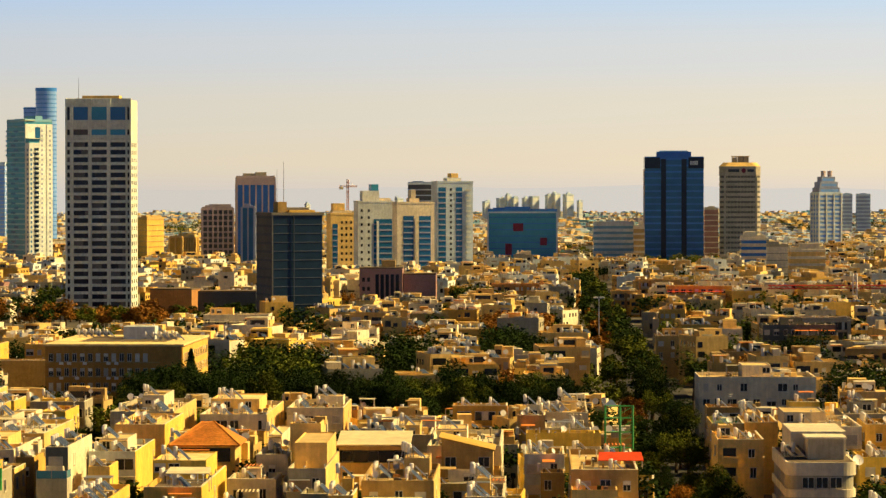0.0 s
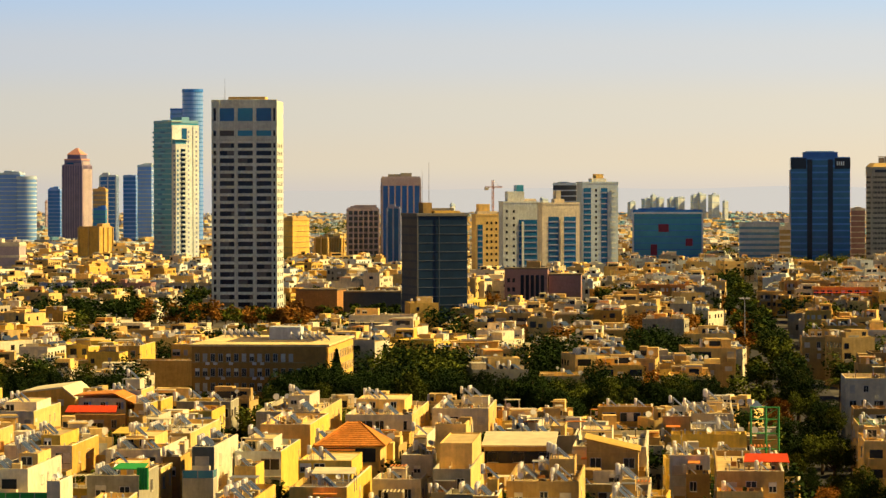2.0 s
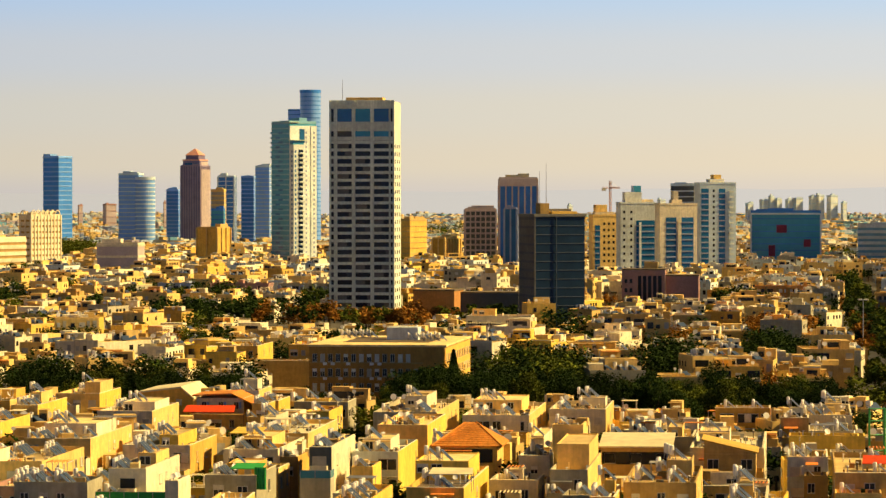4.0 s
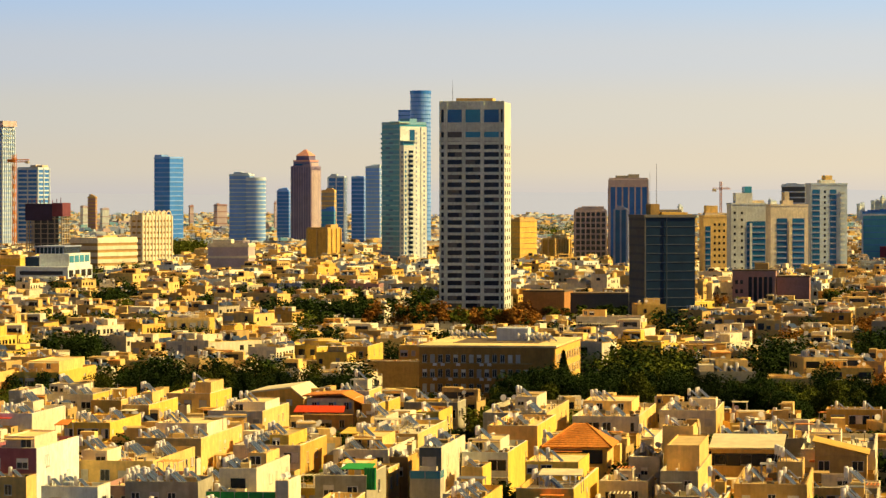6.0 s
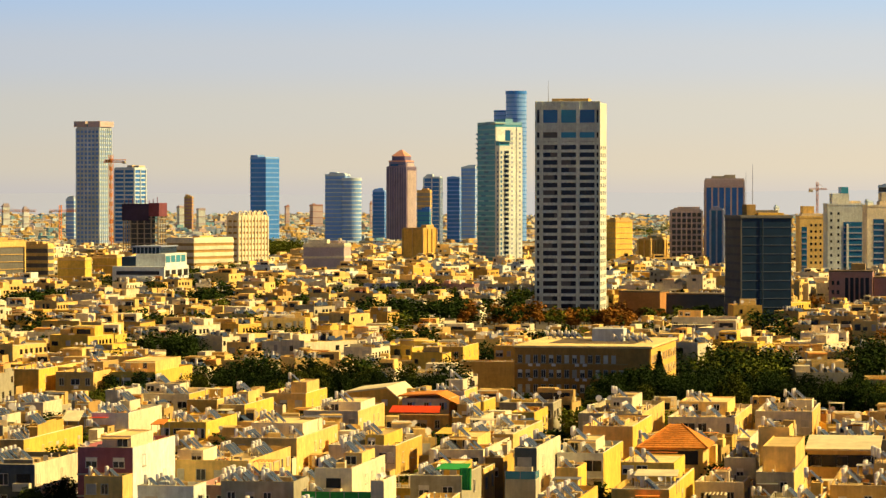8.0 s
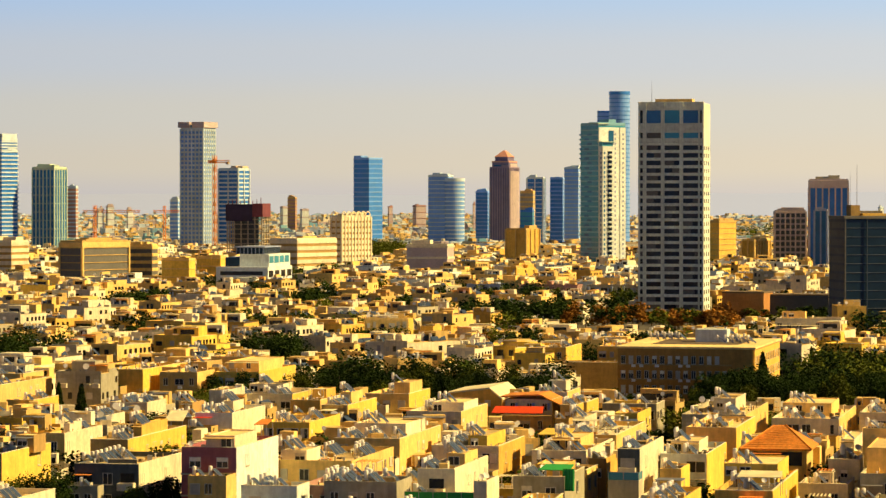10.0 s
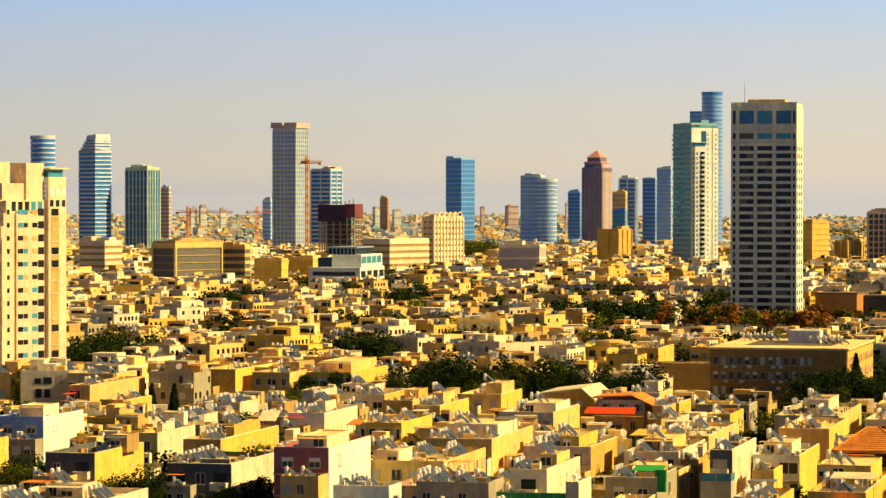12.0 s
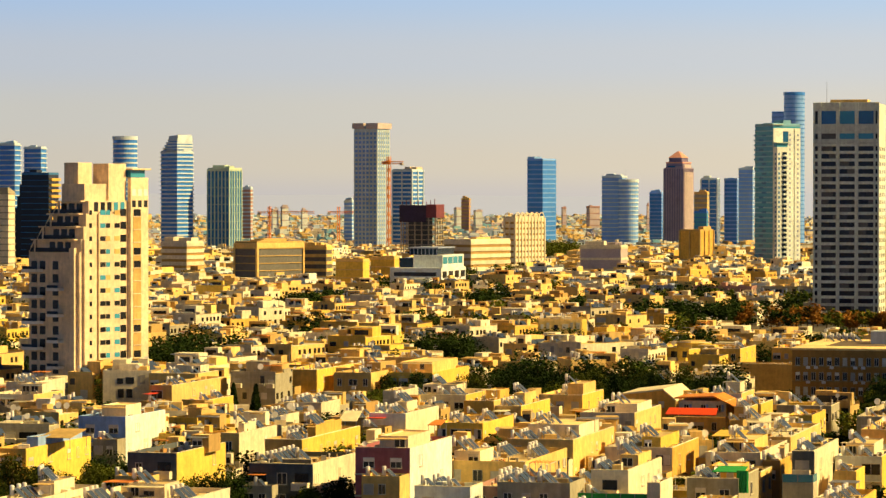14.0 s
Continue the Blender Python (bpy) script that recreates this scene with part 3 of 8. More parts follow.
            if kind == 3:
                part("floor_ledge", shared(("floor_ledge", round(length, 1)), lambda: ledge(length)), t, at=turn @ pose(0, -off, z - 1.65))
    b = rng.uniform(3.0, 7.0)
    a = rng.uniform(0.45, 0.95) * w
    u = rng.choice((-1, 1)) * (w - a) / 2
    if floors > 1 and a > 2.4 and not r and is_free(x + u, y - d / 2 - b / 2 - 0.6, a - 0.2, b - 0.2):
        q, tone = h - rng.choice((2.2, 3.0, 3.6)), rng.choice((wall, wall, "white", "cream", "tan", "grey", "ochre"))
        g = Geo()
        tray(g, u - a / 2, -d / 2 - b, 0, u + a / 2, -d / 2 + 0.02, q + 0.9, 0.18, 0.9, tone, rng.choice(("roof", "roof", "roof_dark", "tiles")))
        annex = part("front_wing", g, t)
        for i in range(int(a / 1.9)):
            part("window", window_mesh(rng.choice((0.9, 1.3)), 1.3, rng.choice((0, 0, 0, 1, 2))), annex, at=pose(u - a / 2 + 1.0 + i * 1.9, -d / 2 - b, q - 0.9))
        if rng.random() < 0.5:
            box_part("awning", annex, u - a / 2 + 0.2, -d / 2 - b * rng.uniform(0.4, 0.9), q + 2.2, u + a * rng.uniform(0.1, 0.5) - 0.2, -d / 2, q + 2.3, rng.choice(("roof_white", "roof_white", "tan", "orange", "steel", "red")))
        for _ in range(rng.randint(1, 3)):
            p = t.matrix_basis @ Vector((u + rng.uniform(-0.3, 0.2) * a, -d / 2 - b * rng.uniform(0.3, 0.8), q))
            heater(*p, 84 + rng.uniform(-6, 6))
        g = Geo()
        for _ in range(7):
            p, v, e = u + rng.uniform(-0.44, 0.4) * a, -d / 2 - b * rng.uniform(0.1, 0.9), rng.uniform(0.2, 0.6)
            g.box(p, v, q, p + e, v + e * 1.6, q + rng.uniform(0.3, 1.2), rng.choice(("dark_stone", "roof_dark", "leaf_dark", "leaf", "white", "terracotta", "tan")))
        tagged(part("terrace_clutter", g, annex), "pots, chairs and boxes on a terrace", kind="stuff")
        reserve(x + u, y - d / 2 - b / 2, a, b, 0, 0.2)
    spots = []
    if not rooms and top == "flat" and rng.random() < pent * 0.8 and bare < 0.85:
        a, b = rng.uniform(0.3, 0.6), rng.uniform(0.25, 0.45)
        u, v = rng.uniform(0.02, 0.96 - a), rng.uniform(0.35, 0.96 - b)
        rooms = ((u, u + a, v, v + b, rng.uniform(1.9, 2.7), rng.choice((wall, wall, "white", "cream"))),)
    for u0, u1, v0, v1, q, tone in rooms:
        x0, x1, y0, y1 = -w / 2 + 0.24 + u0 * (w - 0.5), -w / 2 + 0.24 + u1 * (w - 0.5), -d / 2 + 0.3 + v0 * (d - 0.6), -d / 2 + 0.3 + v1 * (d - 0.6)
        g = Geo()
        tray(g, x0, y0, h, x1, y1, h + q, 0.15, 0.2, tone, "roof")
        room = part("roof_room", g, t)
        for i in range(int((x1 - x0) / 1.9)):
            if rng.random() < 0.6 and q > 1.7:
                part("window", window_mesh(rng.choice((0.8, 1.0, 1.4)), 1.05, rng.choice((0, 0, 1, 2))), room, at=pose(x0 + 1.0 + i * 1.9, y0, h + q - 1.0))
        if rng.random() < 0.35:
            box_part("awning", room, x0, y0 - rng.uniform(1.2, 2.4), h + q - 0.35, x1, y0, h + q - 0.24, rng.choice(("roof_white", "tan", "steel")))
        spots.append((x0 - 0.3, y0 - 0.3, x1 + 0.3, y1 + 0.3))
        if q < 3:
            for i in range(min(3, heaters // 2)):
                p = t.matrix_basis @ Vector((x0 + (x1 - x0) * rng.uniform(0.25, 0.6), y0 + 1.0 + i * 2.1, h + q - 0.18))
                if y0 + 1.0 + i * 2.1 < y1 - 1.0:
                    heater(*p, 84 + rng.uniform(-5, 5) + r)
    if top == "flat":
        put = 0
        for _ in range(80):
            if put >= heaters:
                break
            u, v, run = rng.uniform(-0.5, 0.5) * (w - 3.0), rng.uniform(-0.5, 0.35) * (d - 3.0), rng.randint(2, 4)
            for i in range(run):
                q = v + i * rng.uniform(1.9, 2.3)
                if put < heaters and q < d / 2 - 1.3 and not any(a - 1.0 < u < c + 1.5 and b - 0.9 < q < e + 0.9 for a, b, c, e in spots):
                    p = t.matrix_basis @ Vector((u, q, h + 0.06))
                    heater(*p, 84 + rng.uniform(-6, 6) + r)
                    spots.append((u - 1.0, q - 0.5, u + 1.0, q + 0.5))
                    put += 1
        for _ in range(rng.choice((1, 2, 2, 3)) if floors > 1 else 0):
            m = rng.choice(("white", "tan", "grey", "steel", "brown", wall))
            q = rng.uniform(0.5, 1.5)
            part("roof_shed", shared(("roof_shed", m), lambda: roof_box(m)), t, at=pose(rng.uniform(-0.38, 0.38) * w, rng.uniform(-0.42, 0.42) * d, h + 0.05, 0, 0, rng.uniform(-20, 20)) @ Matrix.Diagonal((q * rng.uniform(0.8, 1.4), q, q, 1)))
        tone = rng.choice((wall, "white", "tan", "cream"))
        tagged(part("pipework", roof_pipes(w, d, h + 0.05, rng), t), "thin roof pipes and vents", kind="stuff")
        if w > 3:
            part("low_wall", low_walls(w, d, h + 0.05, rng, tone), t)
        if w > 5 and rng.random() < 0.35:
            a, b = rng.uniform(2.2, 3.6), rng.uniform(2.4, 4.0)
            part("pergola", pergola_geo(a, b, rng.uniform(2.0, 2.4), rng.choice(("roof_white", "roof_white", "tan", "frame", "orange", "steel")), rng), t, at=pose(rng.uniform(-0.25, 0.25) * w, rng.uniform(-0.2, 0.35) * d, h + 0.05))
        if rng.random() < 0.35 and floors > 1:
            part("aerial", shared(("aerial",), roof_pole), t, at=pose(rng.uniform(-0.4, 0.4) * w, rng.uniform(-0.3, 0.4) * d, h, 0, 0, rng.uniform(0, 90)))
        for _ in range(rng.choice((0, 1, 1, 2)) if floors > 1 else 0):
            p = t.matrix_basis @ Vector((rng.uniform(-0.4, 0.4) * w, rng.uniform(-0.47, 0.2) * d, h))
            dish(*p, rng.uniform(-30, 60), rng.uniform(0.35, 0.55))
    return t


def chamfered_tower(x, y, w, d, h):
    """An office tower on a plan with cut corners: ribbon windows between bands, a plain crown that slopes in."""
    base = ground_height(math.hypot(x, y)) - 0.5
    reserve(x, y, w, d, 0, 3)
    t = thing("tower", pose(x, y, base), "tan office tower with cut corners and a cream crown", "tower")
    h -= base
    def plan(e, c=3.2):
        a, b = w / 2 + e, d / 2 + e
        return [(-a + c, -b), (a - c, -b), (a, -b + c), (a, b - c), (a - c, b), (-a + c, b), (-a, b - c), (-a, -b + c)]
    def solid(e0, e1, z0, z1, m):
        g, n = Geo(), 8
        g.faces([(p, q, z0) for p, q in plan(e0)] + [(p, q, z1) for p, q in plan(e1)], [tuple(range(7, -1, -1)), tuple(range(8, 16))] + [(i, (i + 1) % n, n + (i + 1) % n, n + i) for i in range(n)], m)
        return g
    part("body", solid(0, 0, 0, h - 6, "dark_stone"), t)
    n = 19
    me = solid(0.3, 0.3, 0, 1.9, "concrete_light").mesh("floor_band")
    for k in range(n):
        part("floor_band", me, t, at=pose(0, 0, k * (h - 6) / n))
    for u in range(9):
        box_part("mullion", t, -8.6 + u * 2.15 - 0.15, -d / 2 - 0.36, 3, -8.6 + u * 2.15 + 0.15, -d / 2, h - 6, "concrete_light")
    for u in (-w / 2 + 2.0, w / 2 - 3.4):
        box_part("corner_pier", t, u, -d / 2 - 0.5, 0, u + 1.4, -d / 2 + 0.2, h - 6, "concrete_light")
    part("crown_wall", solid(0.4, 0.4, h - 6, h, "concrete_light"), t)
    part("crown", solid(0.4, -2.2, h, h + 2.6, "cream"), t)
    box_part("sign_bar", t, -8.0, -d / 2 - 0.6, h - 3.6, -0.8, -d / 2 - 0.3, h - 1.8, "navy_wall")
    box_part("sign_bar", t, 4.4, -d / 2 - 0.6, h - 3.6, 8.8, -d / 2 - 0.3, h - 1.8, "navy_wall")
    g = Geo()
    g.tube((2.0, -d / 2 - 0.7, h - 2.7), (2.0, -d / 2 - 0.3, h - 2.7), 1.5, 1.5, "plum", 16)
    part("sign_disc", g, t)
    return t, base, h


# high buildings of the middle and far distance
navy = tower(86.2, 2154.2, 37.3, 22.4, 73.1, 0, "dark blue glass office tower with stepped top", "glass_navy", band="glass_blue", band_high=1.1, proud=0.06, storey=3.9, plant="glass_blue")
crowned = chamfered_tower(131.5, 2206.1, 25.6, 18.4, 68.2)
stepped = tower(224.9, 2641.3, 18.6, 16.0, 50.8, 18, "rose and white stepped residential tower", "glass_pale", band="band_pale", band_high=1.7, storey=3.3, pier="blue_white", bay=6, plant="mauve_pale")
for k, (a, q) in enumerate(((8.6, 4.5), (7.4, 9.0), (5.6, 13.0))):
    g = Geo()
    g.slab(-a, -a * 0.8, stepped[2] + q - 4.5, a, a * 0.8, stepped[2] + q, "blue_grey", 0.1)
    part("stepped_storey", g, stepped[0])
    part("stepped_glazing", pane_mesh(round(a * 1.7, 1), 2.0, "glass_pale"), stepped[0], at=pose(0, -a * 0.8, stepped[2] + q - 3.4))
for u in (-2.4, 3.2):
    g = Geo()
    g.tube((u, 0, stepped[2] + 12.5), (u, 0, stepped[2] + 17.5), 1.9, 1.9, "mauve_pale", 14)
    part("roof_drum", g, stepped[0])
tower(313.6, 3430.0, 9.2, 7.8, 49.5, 0, "far grey tower with pale floors", "blue_grey", band="band_pale", band_high=1.5)
tower(329.7, 3430.5, 13.4, 11.4, 49.5, 0, "far grey tower with pale floors", "blue_grey", band="band_pale", band_high=1.5)
wide_office = tower(-10.4, 2167.9, 44.5, 15.6, 39.8, 0, "low wide office block of blue glass", "glass_teal", band="glass_blue", band_high=0.5, proud=0.05, storey=3.8, name="office_block", category="office")
tower(48.1, 2166.1, 25.5, 12.7, 31.7, 0, "white office block with ribbon windows", "band_teal", band="blue_white", band_high=1.9, storey=3.4, name="office_block", category="office")
tower(63.1, 2122.0, 6.6, 5.6, 29.6, 0, "beige apartment block with bands", "tan", band="white", name="apartment_block", category="building")
tower(116.7, 2281.1, 9.2, 7.8, 40.2, 0, "red brick block with pale floor bands", "mauve", band="white", band_high=0.7, name="office_block", category="office")
tower(124.9, 1962.6, 14.4, 12.2, 25.2, 0, "white office block with ribbon windows", "glass_blue", band="white", band_high=1.9, name="office_block", category="office")
tower(130.2, 1840.6, 11.4, 9.7, 21.8, 0, "pale low plastered apartment block", "white", band="grey", band_high=0.5, name="apartment_block", category="building")
tower(140.0, 1762.8, 18.1, 15.3, 21.3, 0, "pale low plastered apartment block", "cream", band="white", name="apartment_block", category="building")
# ridge and edge towers: haze painted in as pale, bluish walls and bands
tower(-48.7, 4353.8, 9.4, 8.0, 44.7, 34, "far residential tower on the ridge in haze-pale colours", "blue_white", band="band_pale", band_high=1.0, storey=7)
tower(-39.5, 4352.3, 5.8, 4.9, 49.1, 34, "far residential tower on the ridge in haze-pale colours", "blue_white", band="band_pale", band_high=1.0, storey=7)
tower(-30.8, 4353.0, 7.3, 6.2, 46.2, 34, "far residential tower on the ridge in haze-pale colours", "blue_white", band="band_pale", band_high=1.0, storey=7)
tower(-16.9, 4353.1, 7.3, 6.2, 44.7, 34, "far residential tower on the ridge in haze-pale colours", "blue_white", band="band_pale", band_high=1.0, storey=7)
tower(-5.9, 4354.3, 10.2, 8.7, 46.9, 34, "far residential tower on the ridge in haze-pale colours", "blue_white", band="band_pale", band_high=1.0, storey=7)
tower(13.1, 4353.1, 7.3, 6.2, 49.0, 34, "far residential tower on the ridge in haze-pale colours", "blue_white", band="band_pale", band_high=1.0, storey=7)
tower(22.6, 4353.7, 8.7, 7.4, 50.5, 34, "far residential tower on the ridge in haze-pale colours", "blue_white", band="band_pale", band_high=1.0, storey=7)
tower(38.3, 4354.5, 10.9, 9.2, 49.7, 34, "far residential tower on the ridge in haze-pale colours", "blue_white", band="band_pale", band_high=1.0, storey=7)
tower(53.2, 4352.2, 5.8, 4.9, 41.7, 34, "far residential tower on the ridge in haze-pale colours", "blue_white", band="band_pale", band_high=1.0, storey=7)
tower(-67.7, 4352.9, 7.9, 6.7, 40.4, 34, "far residential tower on the ridge in haze-pale colours", "blue_white", band="band_pale", band_high=1.0, storey=7)
tower(-180.6, 4350.0, 8.5, 7.2, 44.8, 34, "far residential tower on the ridge in haze-pale colours", "blue_white", band="band_pale", band_high=1.0, storey=7)
tower(-225.1, 4347.3, 7.0, 6.0, 39.0, 34, "far residential tower on the ridge in haze-pale colours", "blue_white", band="band_pale", band_high=1.0, storey=7)
tower(-298.6, 4342.3, 5.5, 4.7, 37.7, 34, "far residential tower on the ridge in haze-pale colours", "blue_white", band="band_pale", band_high=1.0, storey=7)
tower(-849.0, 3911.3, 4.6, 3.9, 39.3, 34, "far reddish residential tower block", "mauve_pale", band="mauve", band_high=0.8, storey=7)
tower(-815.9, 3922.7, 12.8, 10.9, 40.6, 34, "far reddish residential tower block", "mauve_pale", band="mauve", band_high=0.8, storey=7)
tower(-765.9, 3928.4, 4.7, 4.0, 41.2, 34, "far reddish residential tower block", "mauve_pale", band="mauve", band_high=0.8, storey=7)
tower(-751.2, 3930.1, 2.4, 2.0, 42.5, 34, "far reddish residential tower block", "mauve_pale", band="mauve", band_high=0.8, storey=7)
tower(-1152.2, 3730.0, 7.1, 6.0, 37.5, 34, "far apartment tower block in haze-pale colours", "blue_white", band="mauve_pale", band_high=1.0, storey=7)
tower(-1141.4, 3733.6, 7.6, 6.5, 40.1, 34, "far apartment tower block in haze-pale colours", "blue_white", band="mauve_pale", band_high=1.0, storey=7)
tower(-1119.4, 3739.7, 6.5, 5.6, 36.2, 34, "far apartment tower block in haze-pale colours", "blue_white", band="mauve_pale", band_high=1.0, storey=7)
tower(-946.2, 3789.6, 11.1, 9.5, 38.8, 34, "far apartment tower block in haze-pale colours", "blue_white", band="mauve_pale", band_high=1.0, storey=7)
tower(-925.2, 3793.2, 8.4, 7.1, 36.2, 34, "far apartment tower block in haze-pale colours", "blue_white", band="mauve_pale", band_high=1.0, storey=7)
tower(-185.4, 2200.6, 24.7, 14.8, 61.5, 7, "grey office tower with vertical ribs", "glass_blue", pier="mauve_pale", bay=4.2, crown=5, storey=99, plant="grey")
tower(-172.4, 1995.9, 7.2, 6.1, 42.4, 0, "dark slim ribbed office tower", "glass_navy", pier="blue_grey", bay=3, storey=99)
tower(-213.7, 2235.8, 20.2, 10.1, 41.1, 8, "grey office block with gridded front", "slate", band="mauve_pale", pier="mauve_pale", bay=3.4, name="office_block", category="office")
tower(-249.3, 2158.0, 6.5, 24.3, 34.6, -20, "ochre plastered apartment tower block", "ochre", band="tan", band_high=0.5)
tower(-232.7, 2201.1, 8.9, 25.4, 22.1, -18, "yellow low apartment block", "ochre", pier="cream", bay=4, storey=99, name="apartment_block", category="building")
tower(-76.4, 2165.2, 14.8, 12.6, 57.2, 0, "slate blue tower under a crane", "slate", band="band_pale", band_high=0.8)
tower(-484.4, 3007.6, 12.7, 10.8, 76.9, 0, "pale blue glass office tower", "glass_pale", band="band_pale", band_high=0.7)
tower(-484.6, 2925.7, 11.0, 9.4, 67.3, 0, "blue glass office tower with bands", "glass_blue", band="glass_pale", band_high=1.0)
tower(-476.0, 2766.0, 13.3, 11.3, 66.4, 0, "blue tower with white balcony fins", "glass_blue", pier="band_pale", bay=6, band="band_pale", band_high=0.5)
tower(-462.1, 2645.2, 10.3, 8.8, 54.9, 0, "cream apartment tower with floor bands", "grey", band="cream")
tower(-455.4, 2605.4, 9.8, 8.3, 39.7, 0, "small teal glass office block", "glass_teal", band="glass_blue", band_high=0.8, name="office_block", category="office")
tower(-593.9, 3150.3, 11.3, 9.6, 55.8, 0, "blue glass office tower with bands", "glass_blue", band="glass_pale", band_high=0.8)
tower(-685.0, 3058.6, 16.8, 23.3, 86.5, -20, "blue glass tower with pale floor bands", "glass_blue", band="glass_pale", band_high=1.1, storey=4.2)
tower(-886.0, 3576.4, 8.4, 7.2, 50.0, 0, "far slim brick red tower", "mauve", band="tan")
tower(-403.3, 2289.1, 15.4, 19.9, 28.2, -18, "ochre apartment block with dark bays", "ochre", pier="tan", bay=7, storey=99, name="apartment_block", category="building")
tower(-460.7, 1886.6, 18.6, 40.7, 26.1, -20, "yellow office block with dark ribbon windows", "brown", band="white", band_high=2.2, storey=3.4, plant="cream", name="office_block", category="office")
arched = tower(-462.6, 2017.6, 7.9, 29.2, 38.3, -25, "white office block with arched roof screens", "brown", band="white", band_high=2.3, storey=3.4, pier="white", bay=3.2, name="office_block", category="office")
tall = tower(-731.4, 2634.7, 20.6, 19.4, 105.8, -14, "tall pale residential tower with balconies", "glass_pale", band="band_pale", band_high=1.5, proud=0.4, pier="band_pale", bay=3.4, crown=0.5)
tower(-723.4, 2718.3, 18.3, 19.5, 73.9, -14, "blue and white residential tower beside a crane", "glass_blue", band="band_pale", band_high=1.3, pier="band_pale", bay=11, plant="peach")
tower(-856.1, 3004.5, 7.5, 6.3, 47.9, 0, "far slim pale blue tower", "glass_pale", band="band_pale")
tower(-820.6, 2523.0, 19.9, 18.4, 73.3, -14, "dark glass tower with pale green frame", "glass_navy", pier="frame_green", bay=3.4, band="frame_green", band_high=0.35, proud=0.1, storey=6.6, crown=1.2)
tower(-946.1, 2977.6, 7.8, 6.6, 59.8, 0, "slim mauve tower with bands", "mauve", band="band_pale")
tower(-581.7, 1715.6, 15.5, 17.7, 26.5, -12, "cream office block with ribbon windows", "brown", band="white", band_high=2.0, storey=3.3, name="office_block", category="office")
tower(-503.8, 1621.3, 14.9, 34.4, 27.8, -25, "brown office block with cream frame", "dark_stone", band="tan", band_high=0.4, storey=3.4, pier="cream", bay=60, crown=2.5, name="office_block", category="office")
tower(-488.7, 1656.1, 12.3, 10.4, 25.5, 0, "ochre office wing with ribbon windows", "dark_stone", band="cream", band_high=1.6, name="office_block", category="office")
tower(-373.2, 1823.9, 22.7, 19.3, 23.7, 0, "low pale plastered hall with a flat roof", "mauve_pale", band="white", band_high=1.2, storey=6, name="hall", category="building")
tower(-449.8, 1585.0, 13.8, 11.8, 19.8, 0, "low yellow plastered hall building", "yellow", band="cream", band_high=0.5, name="hall", category="building")
tower(-455.3, 1665.7, 12.6, 10.7, 19.4, 0, "low yellow plastered hall building", "yellow", band="cream", band_high=0.5, name="hall", category="building")
tower(-888.5, 2237.8, 13.3, 11.3, 88.3, 0, "blue glass tower with white balconies", "glass_blue", band="band_pale", band_high=0.9, proud=0.6)
tower(-900.0, 2319.0, 13.1, 11.1, 87.2, 0, "blue glass tower with white balconies", "glass_blue", band="band_pale", band_high=0.9, proud=0.6)
tower(-714.8, 1789.4, 11.9, 10.1, 53.2, 0, "white apartment block with windows", "white", band="grey", band_high=0.7, name="apartment_block", category="building")

# ---- towers with a shape of their own ----
def wing_balcony():
    g = Geo()
    g.slab(-0.05, -1.8, 0, 1.3, 1.8, 0.9, "blue_white", 0.04)
    return g


def end_ledge():
    g = Geo()
    g.slab(-1.4, -3.2, 0, 0.1, 2.0, 0.35, "band_teal", 0.04)
    g.slab(-1.4, -3.2, 0.35, -1.3, 2.0, 1.2, "glass_teal", 0.02)
    return g


def end_balcony():
    g = Geo()
    g.slab(-2.0, 0, 0, 1.8, 1.5, 1.0, "cream", 0.04)
    return g


def side_ledge(d):
    g = Geo()
    g.box(-0.12, -d / 2, 0, 0.0, d / 2, 0.9, "slate")
    return g


def office_balcony():
    g = Geo()
    g.slab(-0.3, -1.2, 0, 0.5, 1.2, 1.5, "cream", 0.05)
    return g


def mast(parent, x, y, z, h, r=0.12):
    g = Geo()
    g.tube((x, y, z), (x, y, z + h), r, r * 0.4, "steel", 6)
    part("mast", g, parent)


